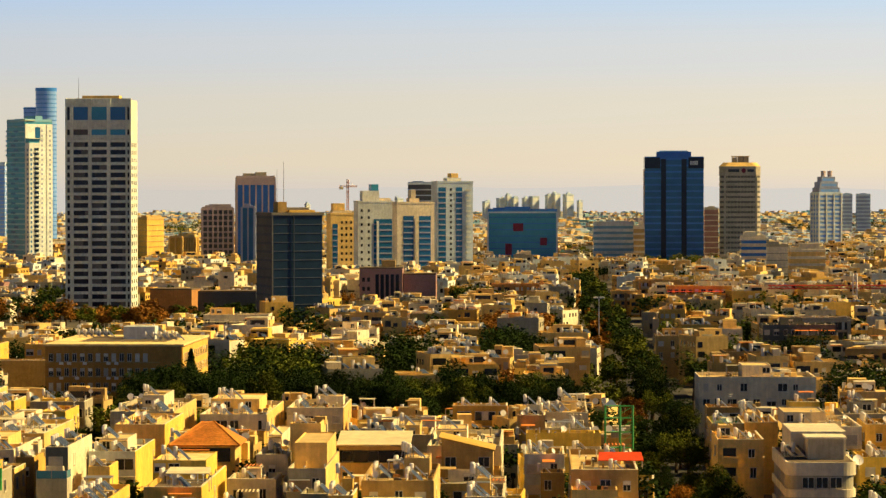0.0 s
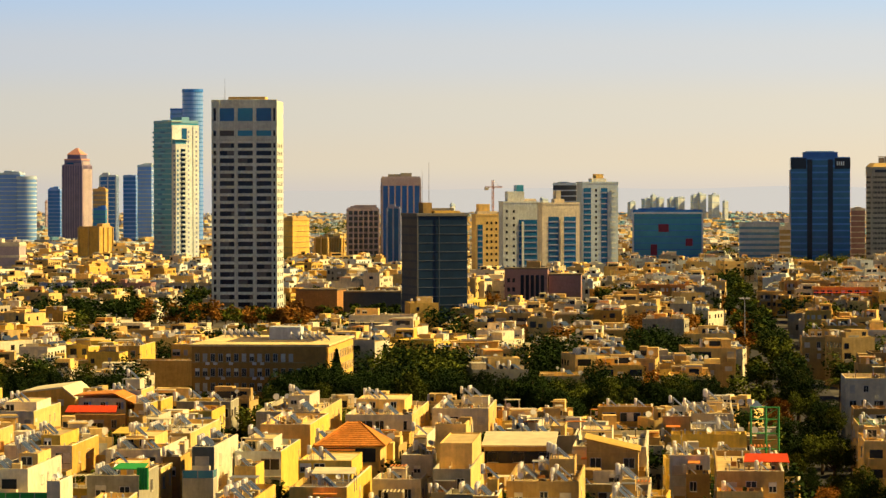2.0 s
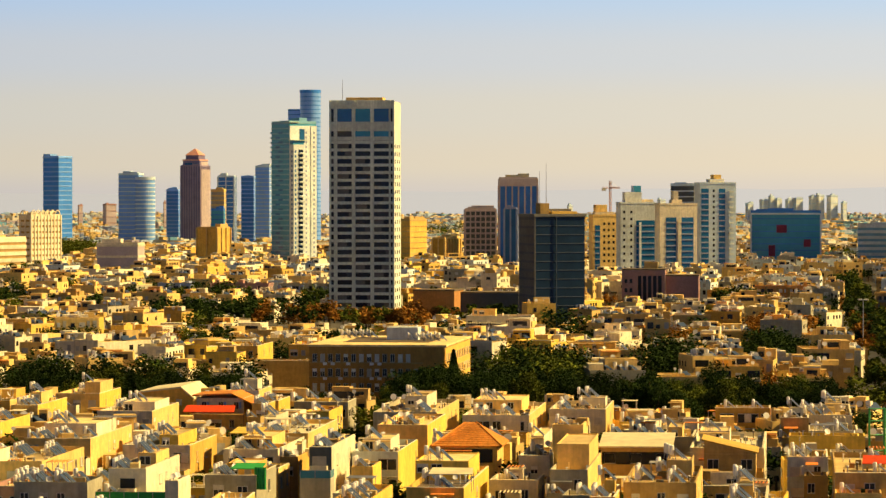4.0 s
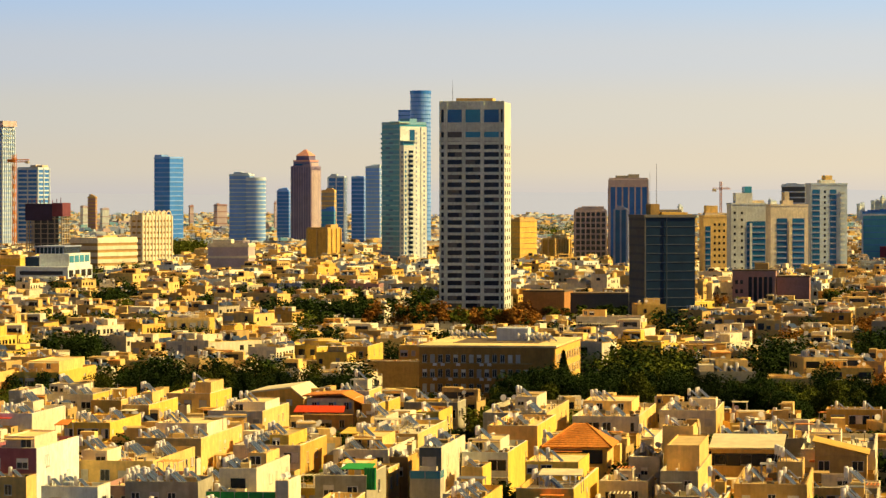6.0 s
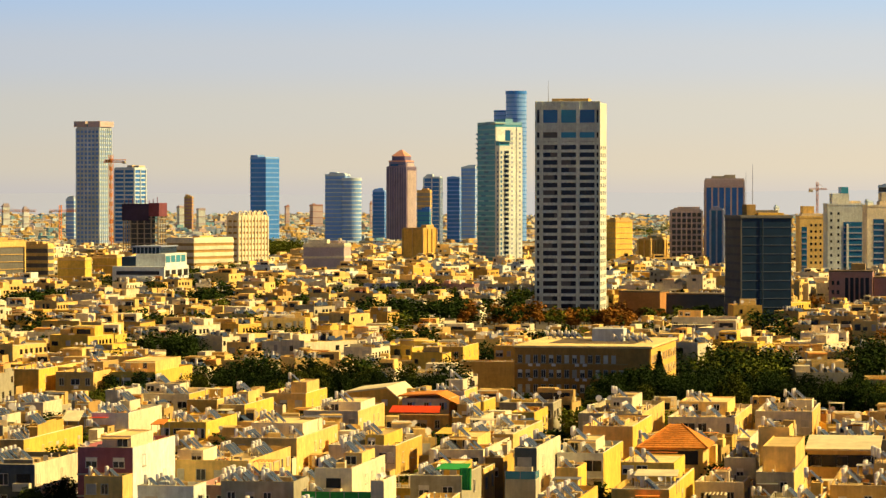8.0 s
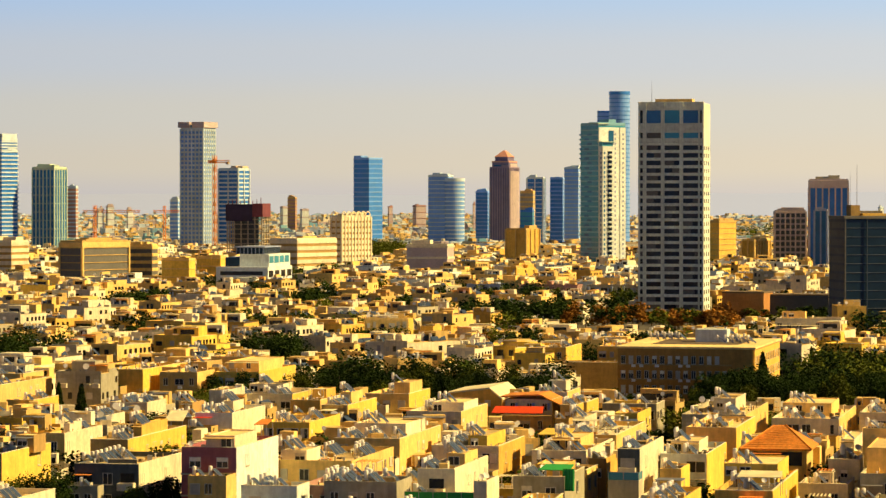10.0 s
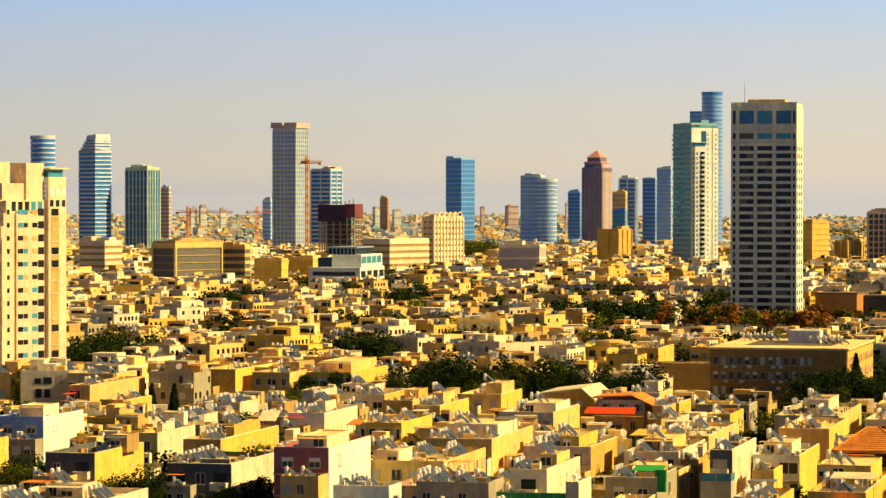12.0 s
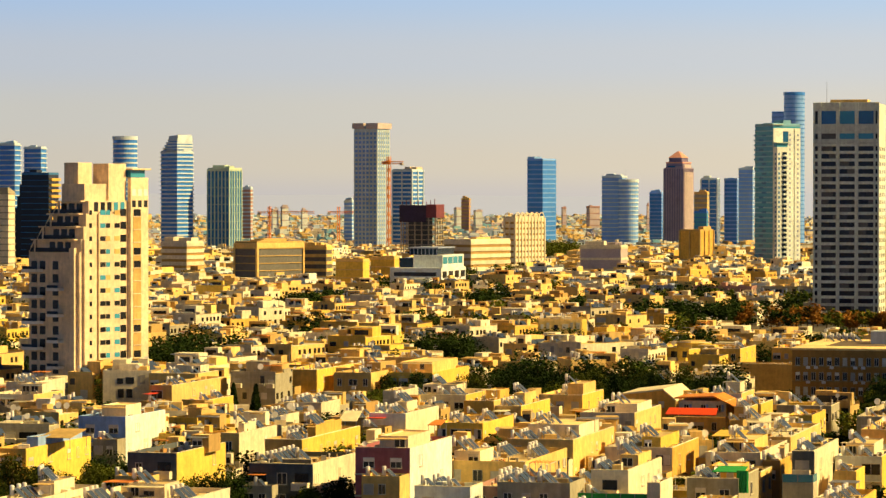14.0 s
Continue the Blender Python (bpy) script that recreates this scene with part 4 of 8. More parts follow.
def residential_tower(x, y, w, d, h):
    """Concrete tower: a narrow and three wide window bays between piers, a tall glazed top floor."""
    rng = random.Random(3)
    reserve(x, y, w, d, 0, 6)
    t = thing("residential_tower", pose(x, y, 0, 0, 0, 0), "tall grey concrete residential tower with rows of dark windows", "tower")
    box_part("core", t, -w / 2 + 0.6, -d / 2 + 0.6, 0, w / 2 - 0.6, d / 2 - 0.6, h - 2, "window")
    box_part("side_wall", t, w / 2 - 0.6, -d / 2 + 0.35, 4, w / 2, d / 2, h - 0.5, "concrete_cool")
    box_part("side_wall", t, -w / 2, -d / 2 + 0.35, 4, -w / 2 + 0.6, d / 2, h - 0.5, "concrete_cool")
    box_part("back_wall", t, -w / 2 + 0.6, d / 2 - 0.6, 4, w / 2 - 0.6, d / 2, h - 0.5, "concrete_cool")
    left = -w / 2
    marks = [left + 0.05, left + 2.2, left + 2.9, left + 9.5, left + 10.2, left + 17.0, left + 17.7, left + 24.5, w / 2 - 0.05]
    def pier():
        g = Geo()
        g.slab(-0.35, -0.55, 3.0, 0.35, 0.5, h, "concrete_cool", 0.08)
        return g
    for u in marks:
        part("pier", shared(("tower_pier",), pier), t, at=pose(min(max(u, left + 0.35), w / 2 - 0.35), -d / 2 + 0.2, 0))
    top = h - 16.2
    n = 22
    step = (top - 5.5) / n
    def band():
        g = Geo()
        g.slab(left, -d / 2, 0, w / 2, -d / 2 + 0.65, step - 1.85, "concrete_cool", 0.05)
        return g
    for k in range(n + 1):
        part("spandrel", shared(("tower_spandrel",), band), t, at=pose(0, 0, 4.2 + k * step))
    box_part("spandrel", t, left, -d / 2, h - 16.2, w / 2, -d / 2 + 0.65, h - 14.6, "concrete_cool")
    box_part("spandrel", t, left, -d / 2, h - 12.4, w / 2, -d / 2 + 0.65, h - 8.6, "concrete_cool")
    box_part("crown", t, left, -d / 2, h - 3.4, w / 2, -d / 2 + 0.65, h, "concrete_cool")
    box_part("roof_slab", t, left + 0.6, -d / 2 + 0.65, h - 2, w / 2 - 0.6, d / 2 - 0.6, h - 0.6, "concrete")
    box_part("roof_plant", t, left + 6, -d / 2 + 6, h - 0.6, w / 2 - 5.5, d / 2 - 6, h + 1.3, "cream")
    kinds = ["window"] * 9 + ["glass_black"] * 8 + ["dark_stone"] * 3 + ["navy_wall"]
    centres = [left + 6.2, left + 13.6, left + 21.1]
    for k in range(n):
        z = 4.2 + k * step + (step - 1.85)
        for c in centres:
            cut = rng.choice((1.6, 2.4, 3.2))
            part("pane", pane_mesh(round(6.4 - cut, 1), 1.85, rng.choice(kinds)), t, at=pose(c - cut / 2, -d / 2 + 0.55, z))
            part("pane", pane_mesh(cut, 1.85, rng.choice(kinds)), t, at=pose(c + (6.4 - cut) / 2, -d / 2 + 0.55, z))
        for v in (-7.5, -1.0, 5.5):
            part("side_window", pane_mesh(2.6, 1.6, rng.choice(kinds)), t, at=pose(w / 2, v, z, 0, 0, 90))
        part("pane", pane_mesh(1.5, 1.85, rng.choice(kinds)), t, at=pose(left + 1.2, -d / 2 + 0.5, z))
    for c, m in zip(centres, ("glass_navy", "glass_teal", "glass_navy")):
        part("tall_pane", pane_mesh(6.2, 5.2, m), t, at=pose(c, -d / 2 + 0.5, h - 8.6))
    for c, m in zip(centres, ("dark_stone", "glass_teal", "glass_teal")):
        part("pane", pane_mesh(6.2, 2.2, m), t, at=pose(c, -d / 2 + 0.5, h - 14.6))
    mast(t, left + 5, -d / 2 + 3, h - 0.6, 9)


residential_tower(-175.9, 1351.2, 26.4, 21.0, 88.6)


def dark_office(x, y, w, d, h, r):
    t, base, top = tower(x, y, w, d, h, r, "dark glass office tower with thin floor ledges and roof masts", "glass_deep", band="dark_metal", band_high=0.3, storey=3.2, proud=0.18, plant="dark_stone", name="office_tower")
    box_part("side_wall", t, -w / 2 - 0.3, -d / 2 - 0.3, 0, -w / 2 + 0.1, d / 2 + 0.3, top, "dark_stone")
    for k in range(14):
        part("ledge", shared(("side_ledge",), lambda: side_ledge(d)), t, at=pose(-w / 2 - 0.35, 0, top - 1.2 - k * 3.2))
        part("balcony", shared(("office_balcony",), office_balcony), t, at=pose(w / 2 + 0.5, -d / 2 + 1.2, top - 2.2 - k * 3.2))
    g = Geo()
    g.slab(-0.12, -0.2, 0, 0.12, 0.2, top, "dark_metal", 0.03)
    part("mullion", g, t, at=pose(-1.5, -d / 2 - 0.55, 0))
    box_part("roof_slab", t, -w / 2 - 0.6, -d / 2 - 0.6, top, w / 2 + 0.6, d / 2 + 0.6, top + 1.0, "dark_stone")
    box_part("roof_wall", t, -w * 0.1, -d * 0.3, top + 1.0, w * 0.42, d * 0.3, top + 1.9, "ochre")
    box_part("roof_tank", t, -w * 0.3, -d * 0.2, top + 1.0, -w * 0.12, d * 0.1, top + 5.0, "brown")
    mast(t, -w * 0.12, 0, top + 1, 19, 0.16)
    mast(t, -w * 0.24, 1, top + 1, 16, 0.14)


def drum(name, x, y, r, h, label, body, band, storey=3.6, band_high=1.2, z0=None, cap=2.0):
    base = ground_height(math.hypot(x, y)) - 0.5
    reserve(x, y, 2 * r, 2 * r, 0, 2)
    t = thing(name, pose(x, y, base), label, "tower")
    g = Geo()
    g.tube((0, 0, 0), (0, 0, h - base), r, r, body, 28)
    part("body", g, t)
    def one():
        b = Geo()
        b.tube((0, 0, 0), (0, 0, band_high), r + 0.3, r + 0.3, band, 28)
        return b
    me = shared(("round_band", round(r, 2), band, band_high), one)
    for i in range(int((h - base) / storey)):
        part("floor_band", me, t, at=pose(0, 0, h - base - cap - (i + 1) * storey))
    g = Geo()
    g.tube((0, 0, h - base - cap), (0, 0, h - base + 0.8), r + 0.4, r + 0.4, band, 28)
    part("crown", g, t)
    return t, base


# caps on the towers by the avenue
box_part("cap", navy[0], -11, -6, navy[2], 11, 6, navy[2] + 4.2, "glass_blue")
for u in (-6.8, 6.2):
    box_part("recess", navy[0], u - 1.6, -11.6, 0, u + 1.6, -11.3, navy[2] - 0.5, "glass_black")
for u0, u1 in ((-18.8, -9.0), (9.0, 18.8)):
    box_part("corner_crown", navy[0], u0, -11.7, navy[2] - 6.5, u1, 11.7, navy[2] + 0.4, "glass_black")
for k in range(4):
    box_part("sign_bar", navy[0], 10.2 + 1.3 * k, -11.95, navy[2] - 4.4, 11.0 + 1.3 * k, -11.7, navy[2] - 1.8, "band_pale")
box_part("side_face", navy[0], -19.0, -11.0, 0, -18.75, 11.0, navy[2] - 7, "mauve_pale")
box_part("cap_rim", navy[0], -9, -5, navy[2] + 4.2, 9, 5, navy[2] + 4.9, "band_pale")
for u in (-5.0, -1.2, 2.4):
    box_part("plant_room", crowned[0], u, -4, crowned[2] + 2.6, u + 3.2, 4, crowned[2] + 6.0 + 0.4 * (u > -3), "grey")
box_part("plant_roof", crowned[0], -5.4, -4.4, crowned[2] + 6.4, 6.0, 4.4, crowned[2] + 6.9, "tan")
dark_office(-93.2, 1258, 19.2, 20.0, 42.4, 21)

# teal glass tower with a white lit flank of windows
twin, twin_base, twin_top = tower(-323.9, 2134.0, 20.5, 20.5, 97.0, -48, "teal glass residential tower with a white balconied side", "glass_teal", band="band_teal", band_high=0.9, proud=0.12, storey=3.2, plant="band_teal")
box_part("side_wall", twin, 10.3, -10.2, 0, 11.0, 10.2, twin_top - 2, "blue_white")
box_part("front_wing", twin, 11.0, -10.0, 0, 15.0, -1.0, twin_top - 14, "blue_white")
box_part("wing_glazing", twin, 11.0, -10.2, twin_top - 14, 14.6, -2.0, twin_top - 11.5, "glass_teal")
box_part("wing_roof", twin, 10.8, -11.2, twin_top - 11.5, 16.0, -0.6, twin_top - 11.0, "frame_green")
box_part("roof_terrace", twin, 6.0, -10.6, twin_top, 11.2, -3.0, twin_top + 0.6, "frame_green")
box_part("recess", twin, 10.6, -3.0, twin_top - 13, 11.06, 1.0, twin_top - 4, "glass_navy")
box_part("pilaster", twin, 11.0, -0.8, 0, 11.5, 0.3, twin_top - 12, "blue_white")
box_part("pilaster", twin, 11.0, 5.6, 0, 11.4, 6.3, twin_top - 2, "blue_white")
for k in range(30):
    z = 2 + k * (twin_top - 6) / 30
    for v in (2.2, 8.2):
        part("window", pane_mesh(1.3, 1.4, "blue_grey"), twin, at=pose(11.0, v, z, 0, 0, 90))
    part("front_window", pane_mesh(5.0, 1.3, "glass_navy"), twin, at=pose(-3.0 + 3.4 * (k % 2), -10.4, z))
    if z < twin_top - 17:
        part("wing_window", pane_mesh(1.4, 1.5, "glass_navy"), twin, at=pose(13.0, -10.0, z))
        part("window", pane_mesh(1.2, 1.6, "glass_navy"), twin, at=pose(15.0, -8.6, z, 0, 0, 90))
        part("window", pane_mesh(3.4, 2.0, "glass_deep"), twin, at=pose(15.0, -4.6, z, 0, 0, 90))
        part("balcony", shared(("wing_balcony",), lambda: wing_balcony()), twin, at=pose(15.0, -4.0, z - 0.6))
    if k % 2 == 0 or k > 24:
        part("end_ledge", shared(("end_ledge",), end_ledge), twin, at=pose(-10.4, -7.0, z))


tower(-431.3, 2890.8, 21.9, 18.6, 124.5, 0, "pale blue glass tower wing below a drum", "glass_pale", band="glass_blue", band_high=0.6)
drum("drum_tower", -420.5, 2865.7, 8.9, 140.7, "tall pale blue glass tower with a drum top", "glass_pale", "glass_blue", band_high=0.6)

# rose granite tower with a stepped top and pyramid roof; its front is painted in shaded violet
rose, rose_base, rose_top = tower(-560.2, 3082.1, 20.0, 20.0, 78.0, -16, "rose granite tower with stepped shoulders and pyramid roof", "rose_deep_shade", pier="rose_shade", bay=2.6, proud=0.1, storey=99, plant="rose_shade")
# the right side takes lighter salmon tones as painted sunlight
for k in range(20):
    part("side_band", pane_mesh(19.0, 1.3, "mauve"), rose, at=pose(10.2, 0, 3 + k * 3.6, 0, 0, 90))
box_part("side_wall", rose, 10.0, -8.2, 0, 10.5, 9.6, rose_top - 3, "mauve_pale")
box_part("shaft", rose, -8.6, -8.6, rose_top, 8.6, 8.6, rose_top + 5.0, "rose_deep_shade")
box_part("lit_shoulder", rose, 8.6, -6.0, rose_top, 9.2, 7.8, rose_top + 4.0, "mauve_pale")
for k in range(1):
    part("shaft_band", pane_mesh(15.0, 1.3, "mauve"), rose, at=pose(8.9, 0.5, rose_top + 1.4 + k * 3.6, 0, 0, 90))
    part("shaft_window", pane_mesh(13.0, 1.5, "glass_navy"), rose, at=pose(0, -8.65, rose_top + 1.4 + k * 3.6))
box_part("cornice", rose, -8.9, -8.9, rose_top + 5.0, 8.9, 8.9, rose_top + 6.3, "copper")
box_part("attic", rose, -6.6, -6.6, rose_top + 6.3, 6.6, 6.6, rose_top + 10.2, "rose_deep_shade")
g = Geo()
g.faces([(-7.2, -7.2, rose_top + 10.2), (7.2, -7.2, rose_top + 10.2), (7.2, 7.2, rose_top + 10.2), (-7.2, 7.2, rose_top + 10.2), (-0.8, -0.8, rose_top + 16.3), (0.8, -0.8, rose_top + 16.3), (0.8, 0.8, rose_top + 16.3), (-0.8, 0.8, rose_top + 16.3)], [(3, 2, 1, 0), (4, 5, 6, 7), (0, 1, 5, 4), (1, 2, 6, 5), (2, 3, 7, 6), (3, 0, 4, 7)], "copper")
part("pyramid_roof", g, rose)

# broad cap over the tall pale tower
for u0, u1 in ((-12.0, -1.6), (0.8, 12.0)):
    box_part("cap_slab", tall[0], u0, -11.4, tall[2] + 0.9, u1, 11.4, tall[2] + 5.5, "mauve_pale")
box_part("glazed_storey", tall[0], -9.5, -9.0, tall[2] + 0.5, 9.5, 9.0, tall[2] + 3.0, "glass_teal")

# slab and rounded glass tower with a small spire
bow, bow_base, bow_top = tower(-587.5, 2917.1, 18, 22, 69.5, 0, "blue glass slab with a rounded banded flank", "glass_pale", band="band_pale", band_high=0.8, storey=3.6)
drum("rounded_tower", -573.0, 2908.0, 8.5, 66.5, "rounded blue glass tower flank with white bands", "glass_pale", "band_pale", band_high=1.1)
mast(bow, 10, 0, bow_top, 6)

# unfinished concrete frame, netting round its upper floors
site = thing("building_site_tower", pose(-611.1, 2335.7, -0.5), "unfinished concrete frame tower wrapped in brown netting", "building site")
reserve(-611, 2336, 27, 23, 0, 3)
box_part("core", site, -9, -7, 0, 6, 7, 46, "slate")
def site_slab():
    g = Geo()
    g.slab(-13.3, -11.3, 0, 13.3, 11.3, 0.5, "concrete", 0.05)
    return g
def site_column():
    g = Geo()
    g.slab(-0.4, -0.4, 0, 0.4, 0.4, 38, "concrete", 0.05)
    return g
for k in range(11):
    part("floor_slab", shared(("floor_slab",), site_slab), site, at=pose(0, 0, 3.5 + k * 3.5))
for u in range(6):
    for v in range(4):
        if u in (0, 5) or v in (0, 3):
            part("column", shared(("column",), site_column), site, at=pose(-12.6 + u * 5.04, -10.6 + v * 7.06, 0))
box_part("netting", site, -13.6, -11.6, 34, 6, -11.3, 46, "netting", "dark purple brown safety netting")
for k in range(9):
    g = Geo()
    g.tube((-12 + 3 * k, -10, 45.5), (-12 + 3 * k, -10, 48.5 + (k % 3)), 0.3, 0.25, "netting_red", 5)
    part("rebar", g, site)
# the right-hand netting is redder, with the sunlight of that side in its colour
box_part("netting", site, 6.1, -11.6, 37, 13.6, 11.6, 46.5, "netting_red", "safety netting painted red brown as on its sunlit side")

# tower with a slanting sail top
sail, sail_base, sail_top = tower(-855.7, 2510.4, 17.6, 17.6, 86.5, -26, "blue tower with projecting white balcony bands and slanted top", "glass_blue", band="band_pale", band_high=1.1, proud=0.6, storey=3.2)
for k in range(5):
    box_part("stepped_floor", sail, -8.8 + 1.8 * k, -8.8, sail_top + 2.2 * k, 8.8, 8.8, sail_top + 2.2 * k + 1.3, "band_pale")
    box_part("stepped_glazing", sail, -8.4 + 1.8 * k, -8.4, sail_top + 2.2 * k - 0.9, 8.4, 8.4, sail_top + 2.2 * k + 0.02, "glass_blue")
g = Geo()
g.faces([(-1.5, -8.0, sail_top + 8), (8.9, -8.0, sail_top + 8), (8.9, 8.0, sail_top + 8), (-1.5, 8.0, sail_top + 8), (-1.0, -8.0, sail_top + 12.5), (8.9, -8.0, sail_top + 13.5), (8.9, 8.0, sail_top + 13.5), (-1.0, 8.0, sail_top + 12.5)], [(3, 2, 1, 0), (4, 5, 6, 7), (0, 1, 5, 4), (1, 2, 6, 5), (2, 3, 7, 6), (3, 0, 4, 7)], "band_pale")
part("slanted_crown", g, sail)
drum("round_tower", -866.0, 2418.7, 9.2, 96.6, "round blue glass tower with white floor bands", "glass_blue", "band_pale", band_high=1.2)

# low white office of stacked boxes
office = thing("white_office", pose(-410.4, 1583.7, -0.5), "white modern office of stacked boxes with blue glazing", "office")
reserve(-410, 1584, 30, 52, 0, 2)
box_part("lower_block", office, -13, -26, 0, 12.5, 22, 17.5, "blue_white")
box_part("upper_block", office, -3, -20, 17.5, 11.5, 22, 23.5, "blue_white")
box_part("glazed_wing", office, -10, -20, 17.5, -3, 18, 22.0, "glass_deep")
box_part("glazed_top", office, -6, -16, 23.5, 8, 16, 26.6, "glass_deep")
box_part("roof_slab", office, -6.5, -16.5, 26.6, 8.5, 16.5, 27.2, "blue_grey")
for k in range(8):
    box_part("mullion", office, -5.8 + k * 1.9, -16.2, 23.5, -5.5 + k * 1.9, -15.95, 26.6, "blue_grey")
for z, a, b in ((13.5, -11, 10),):
    box_part("ribbon_window", office, a, -26.12, z, b, -25.9, z + 1.9, "window")
for u in (-8.5, -1.0, 6.5):
    box_part("window", office, u - 2.4, -26.12, 9.0, u + 2.4, -25.9, 12.2, "window")
for v in (-20, -8, 4, 16):
    for z in (8.0, 12.5):
        box_part("window", office, 12.4, v - 4.0, z, 12.62, v + 4.0, z + 3.2, "window")
for v in (-15, -5, 5, 15):
    box_part("window", office, 11.4, v - 4.2, 19.2, 11.62, v + 4.2, 22.6, "glass_teal")

# dark stepped glass tower with amber balcony slabs
amber, amber_base, amber_top = tower(-725.2, 1876.5, 17.0, 16.3, 64.5, 0, "black glass tower with stepped amber balconies", "glass_black", band="glass_navy", band_high=0.4, storey=3.3, plant="glass_black")
for k in range(17):
    box_part("balcony", amber, 8.5, -7.5, amber_top - 4 - k * 3.3, 10.2 - 0.0 * k, 7.5, amber_top - 2.4 - k * 3.3, "ochre")
for k in range(5):
    box_part("step", amber, -8.5 - 1.6 * (k + 1), -7.5, 0, -8.5 - 1.6 * k - 0.02, 7.5, amber_top - 6 - k * 7, "glass_black")


def cream_tower(x, y, w, d, r):
    """Pale stone apartment tower: stacked balconies on the shaded side, small windows on the sunny side, stepped terraces."""
    t = thing("apartment_tower", pose(x, y, -0.5, 0, 0, r), "pale peach stone apartment tower with stepped terraces at the top", "tower")
    reserve(x, y, w, d, r, 2)
    h = 38.0
    box_part("body", t, -w / 2, -d / 2, 0, w / 2, d / 2, h, "peach")
    box_part("bay", t, w / 2, d / 2 - 6.5, 0, w / 2 + 1.0, d / 2, h + 17.5, "peach")
    box_part("bay", t, w / 2, -5.6, 0, w / 2 + 0.5, 2.2, h + 9.0, "peach")
    box_part("pilaster", t, w / 2, -d / 2 + 1.0, 0, w / 2 + 0.7, -d / 2 + 2.4, h + 3.0, "peach")
    box_part("fin", t, w / 2 - 2.4, -d / 2 - 0.9, 0, w / 2 - 0.9, -d / 2, h + 1.0, "peach")
    # Strips in the wall's stone; the tan one paints the shade of a recessed column.
    for v0, v1, off, top in ((d / 2 - 5.7, d / 2 - 2.7, 1.0, h + 9.0), (2.6, 5.0, 0.0, h + 7.0), (-9.0, -7.0, 0.0, h)):
        box_part("stone_strip", t, w / 2 + off - 0.1, v0, 2.5, w / 2 + off + 0.04, v1, top, "tan" if off else "peach")
    def slab():
        g = Geo()
        g.slab(-2.4, -2.3, -0.2, 2.4, 0.05, 0.5, "tank", 0.03)
        return g
    def rail():
        g = Geo()
        g.slab(-2.3, -2.2, 0.5, 2.3, -2.13, 1.15, "glass_deep", 0.02)
        return g
    def sill():
        g = Geo()
        g.slab(-1.5, -0.2, 0, 1.5, 0.02, 0.22, "peach", 0.03)
        return g
    rng = random.Random(4)
    rows = 15
    for k in range(rows):
        z = 3.0 + k * 3.05
        side_only = z > h - 2.5
        if not side_only:
            for u, drop, s in ((-w / 2 + 2.0, 0.0, 1.0), (-w / 2 + 9.0, 1.3, 0.72)):
                if (k + (u > 0)) % 2 == 0:
                    b = part("balcony", shared(("tower_balcony",), slab), t, at=pose(u, -d / 2, z - drop) @ Matrix.Diagonal((s, 1, 1, 1)))
                    part("balustrade", shared(("tower_rail",), rail), b, "dark glass balustrade")
            for u in (-w / 2 + 1.6, -w / 2 + 4.2, -w / 2 + 8.2):
                part("window", pane_mesh(1.7, 2.0, "window"), t, at=pose(u, -d / 2, z + 0.4))
        if z > h + 8:
            continue
        part("window", pane_mesh(0.9, 1.1, "window"), t, at=pose(w / 2, -8.0, z + 1.0, 0, 0, 90))
        for v, s in ((-4.2, 1.9), (-2.3, 1.5), (1.0, 1.9)):
            part("window", pane_mesh(s, 1.1, rng.choice(("glass_teal", "glass_teal", "window", "tan"))), t, at=pose(w / 2 + 0.5, v, z + 1.0, 0, 0, 90))
        part("window", pane_mesh(2.2, 1.7, "window"), t, at=pose(w / 2, 3.8, z + 0.7, 0, 0, 90))
        part("window", pane_mesh(2.6, 1.6, rng.choice(("tan", "window", "window"))), t, at=pose(w / 2 + 1.0, d / 2 - 4.2, z + 0.7, 0, 0, 90))
        part("sill", shared(("tower_sill",), sill), t, at=pose(w / 2 + 1.0, d / 2 - 4.2, z + 0.45, 0, 0, 90))
        if k % 2 == 0:
            part("balcony", shared(("end_balcony",), end_balcony), t, at=pose(w / 2 - 1, d / 2, z))
    # terraces that step back towards the sunny side
    for k in range(4):
        x0, z = -w / 2 + 1.2 + k * 1.7, h + k * 3.0
        box_part("terrace", t, x0 + 0.8, -d / 2 + 0.6 + k * 0.9, z, w / 2 - 0.03, d / 2 - 0.03, z + 3.0, "peach")
        box_part("terrace_slab", t, x0, -d / 2 - 0.9 + k * 0.9, z + 2.75, w / 2 - 1.0, -d / 2 + 0.6 + k * 0.9, z + 3.05, "peach")
        box_part("balustrade", t, x0 - 1.4, -d / 2 - 0.7 + k * 0.9, z + 0.05, w / 2 - 2.5, -d / 2 - 0.62 + k * 0.9, z + 1.0, "glass_black", "dark glass balustrade")
        box_part("post", t, x0 + 1.0, -d / 2 - 0.8 + k * 0.9, z, x0 + 1.4, -d / 2 - 0.4 + k * 0.9, z + 2.75, "peach")
        g = Geo()
        g.tube((x0 - 0.6, -d / 2 - 0.6 + k * 0.9, z), (x0 + 1.1, -d / 2 - 0.6 + k * 0.9, z + 2.9), 0.18, 0.18, "peach", 4)
        part("brace", g, t)
        for u in (-1.0, 1.4, 3.8):
            part("window", pane_mesh(1.7, 2.1, "window"), t, at=pose(u + 0.4 * k, -d / 2 + 0.6 + k * 0.9, z + 0.3))
    z = h + 12.0
    box_part("roof_room", t, -w / 2 + 7.0, -d / 2 + 4.5, z, w / 2 - 4.2, -d / 2 + 9.5, z + 9.0, "peach")
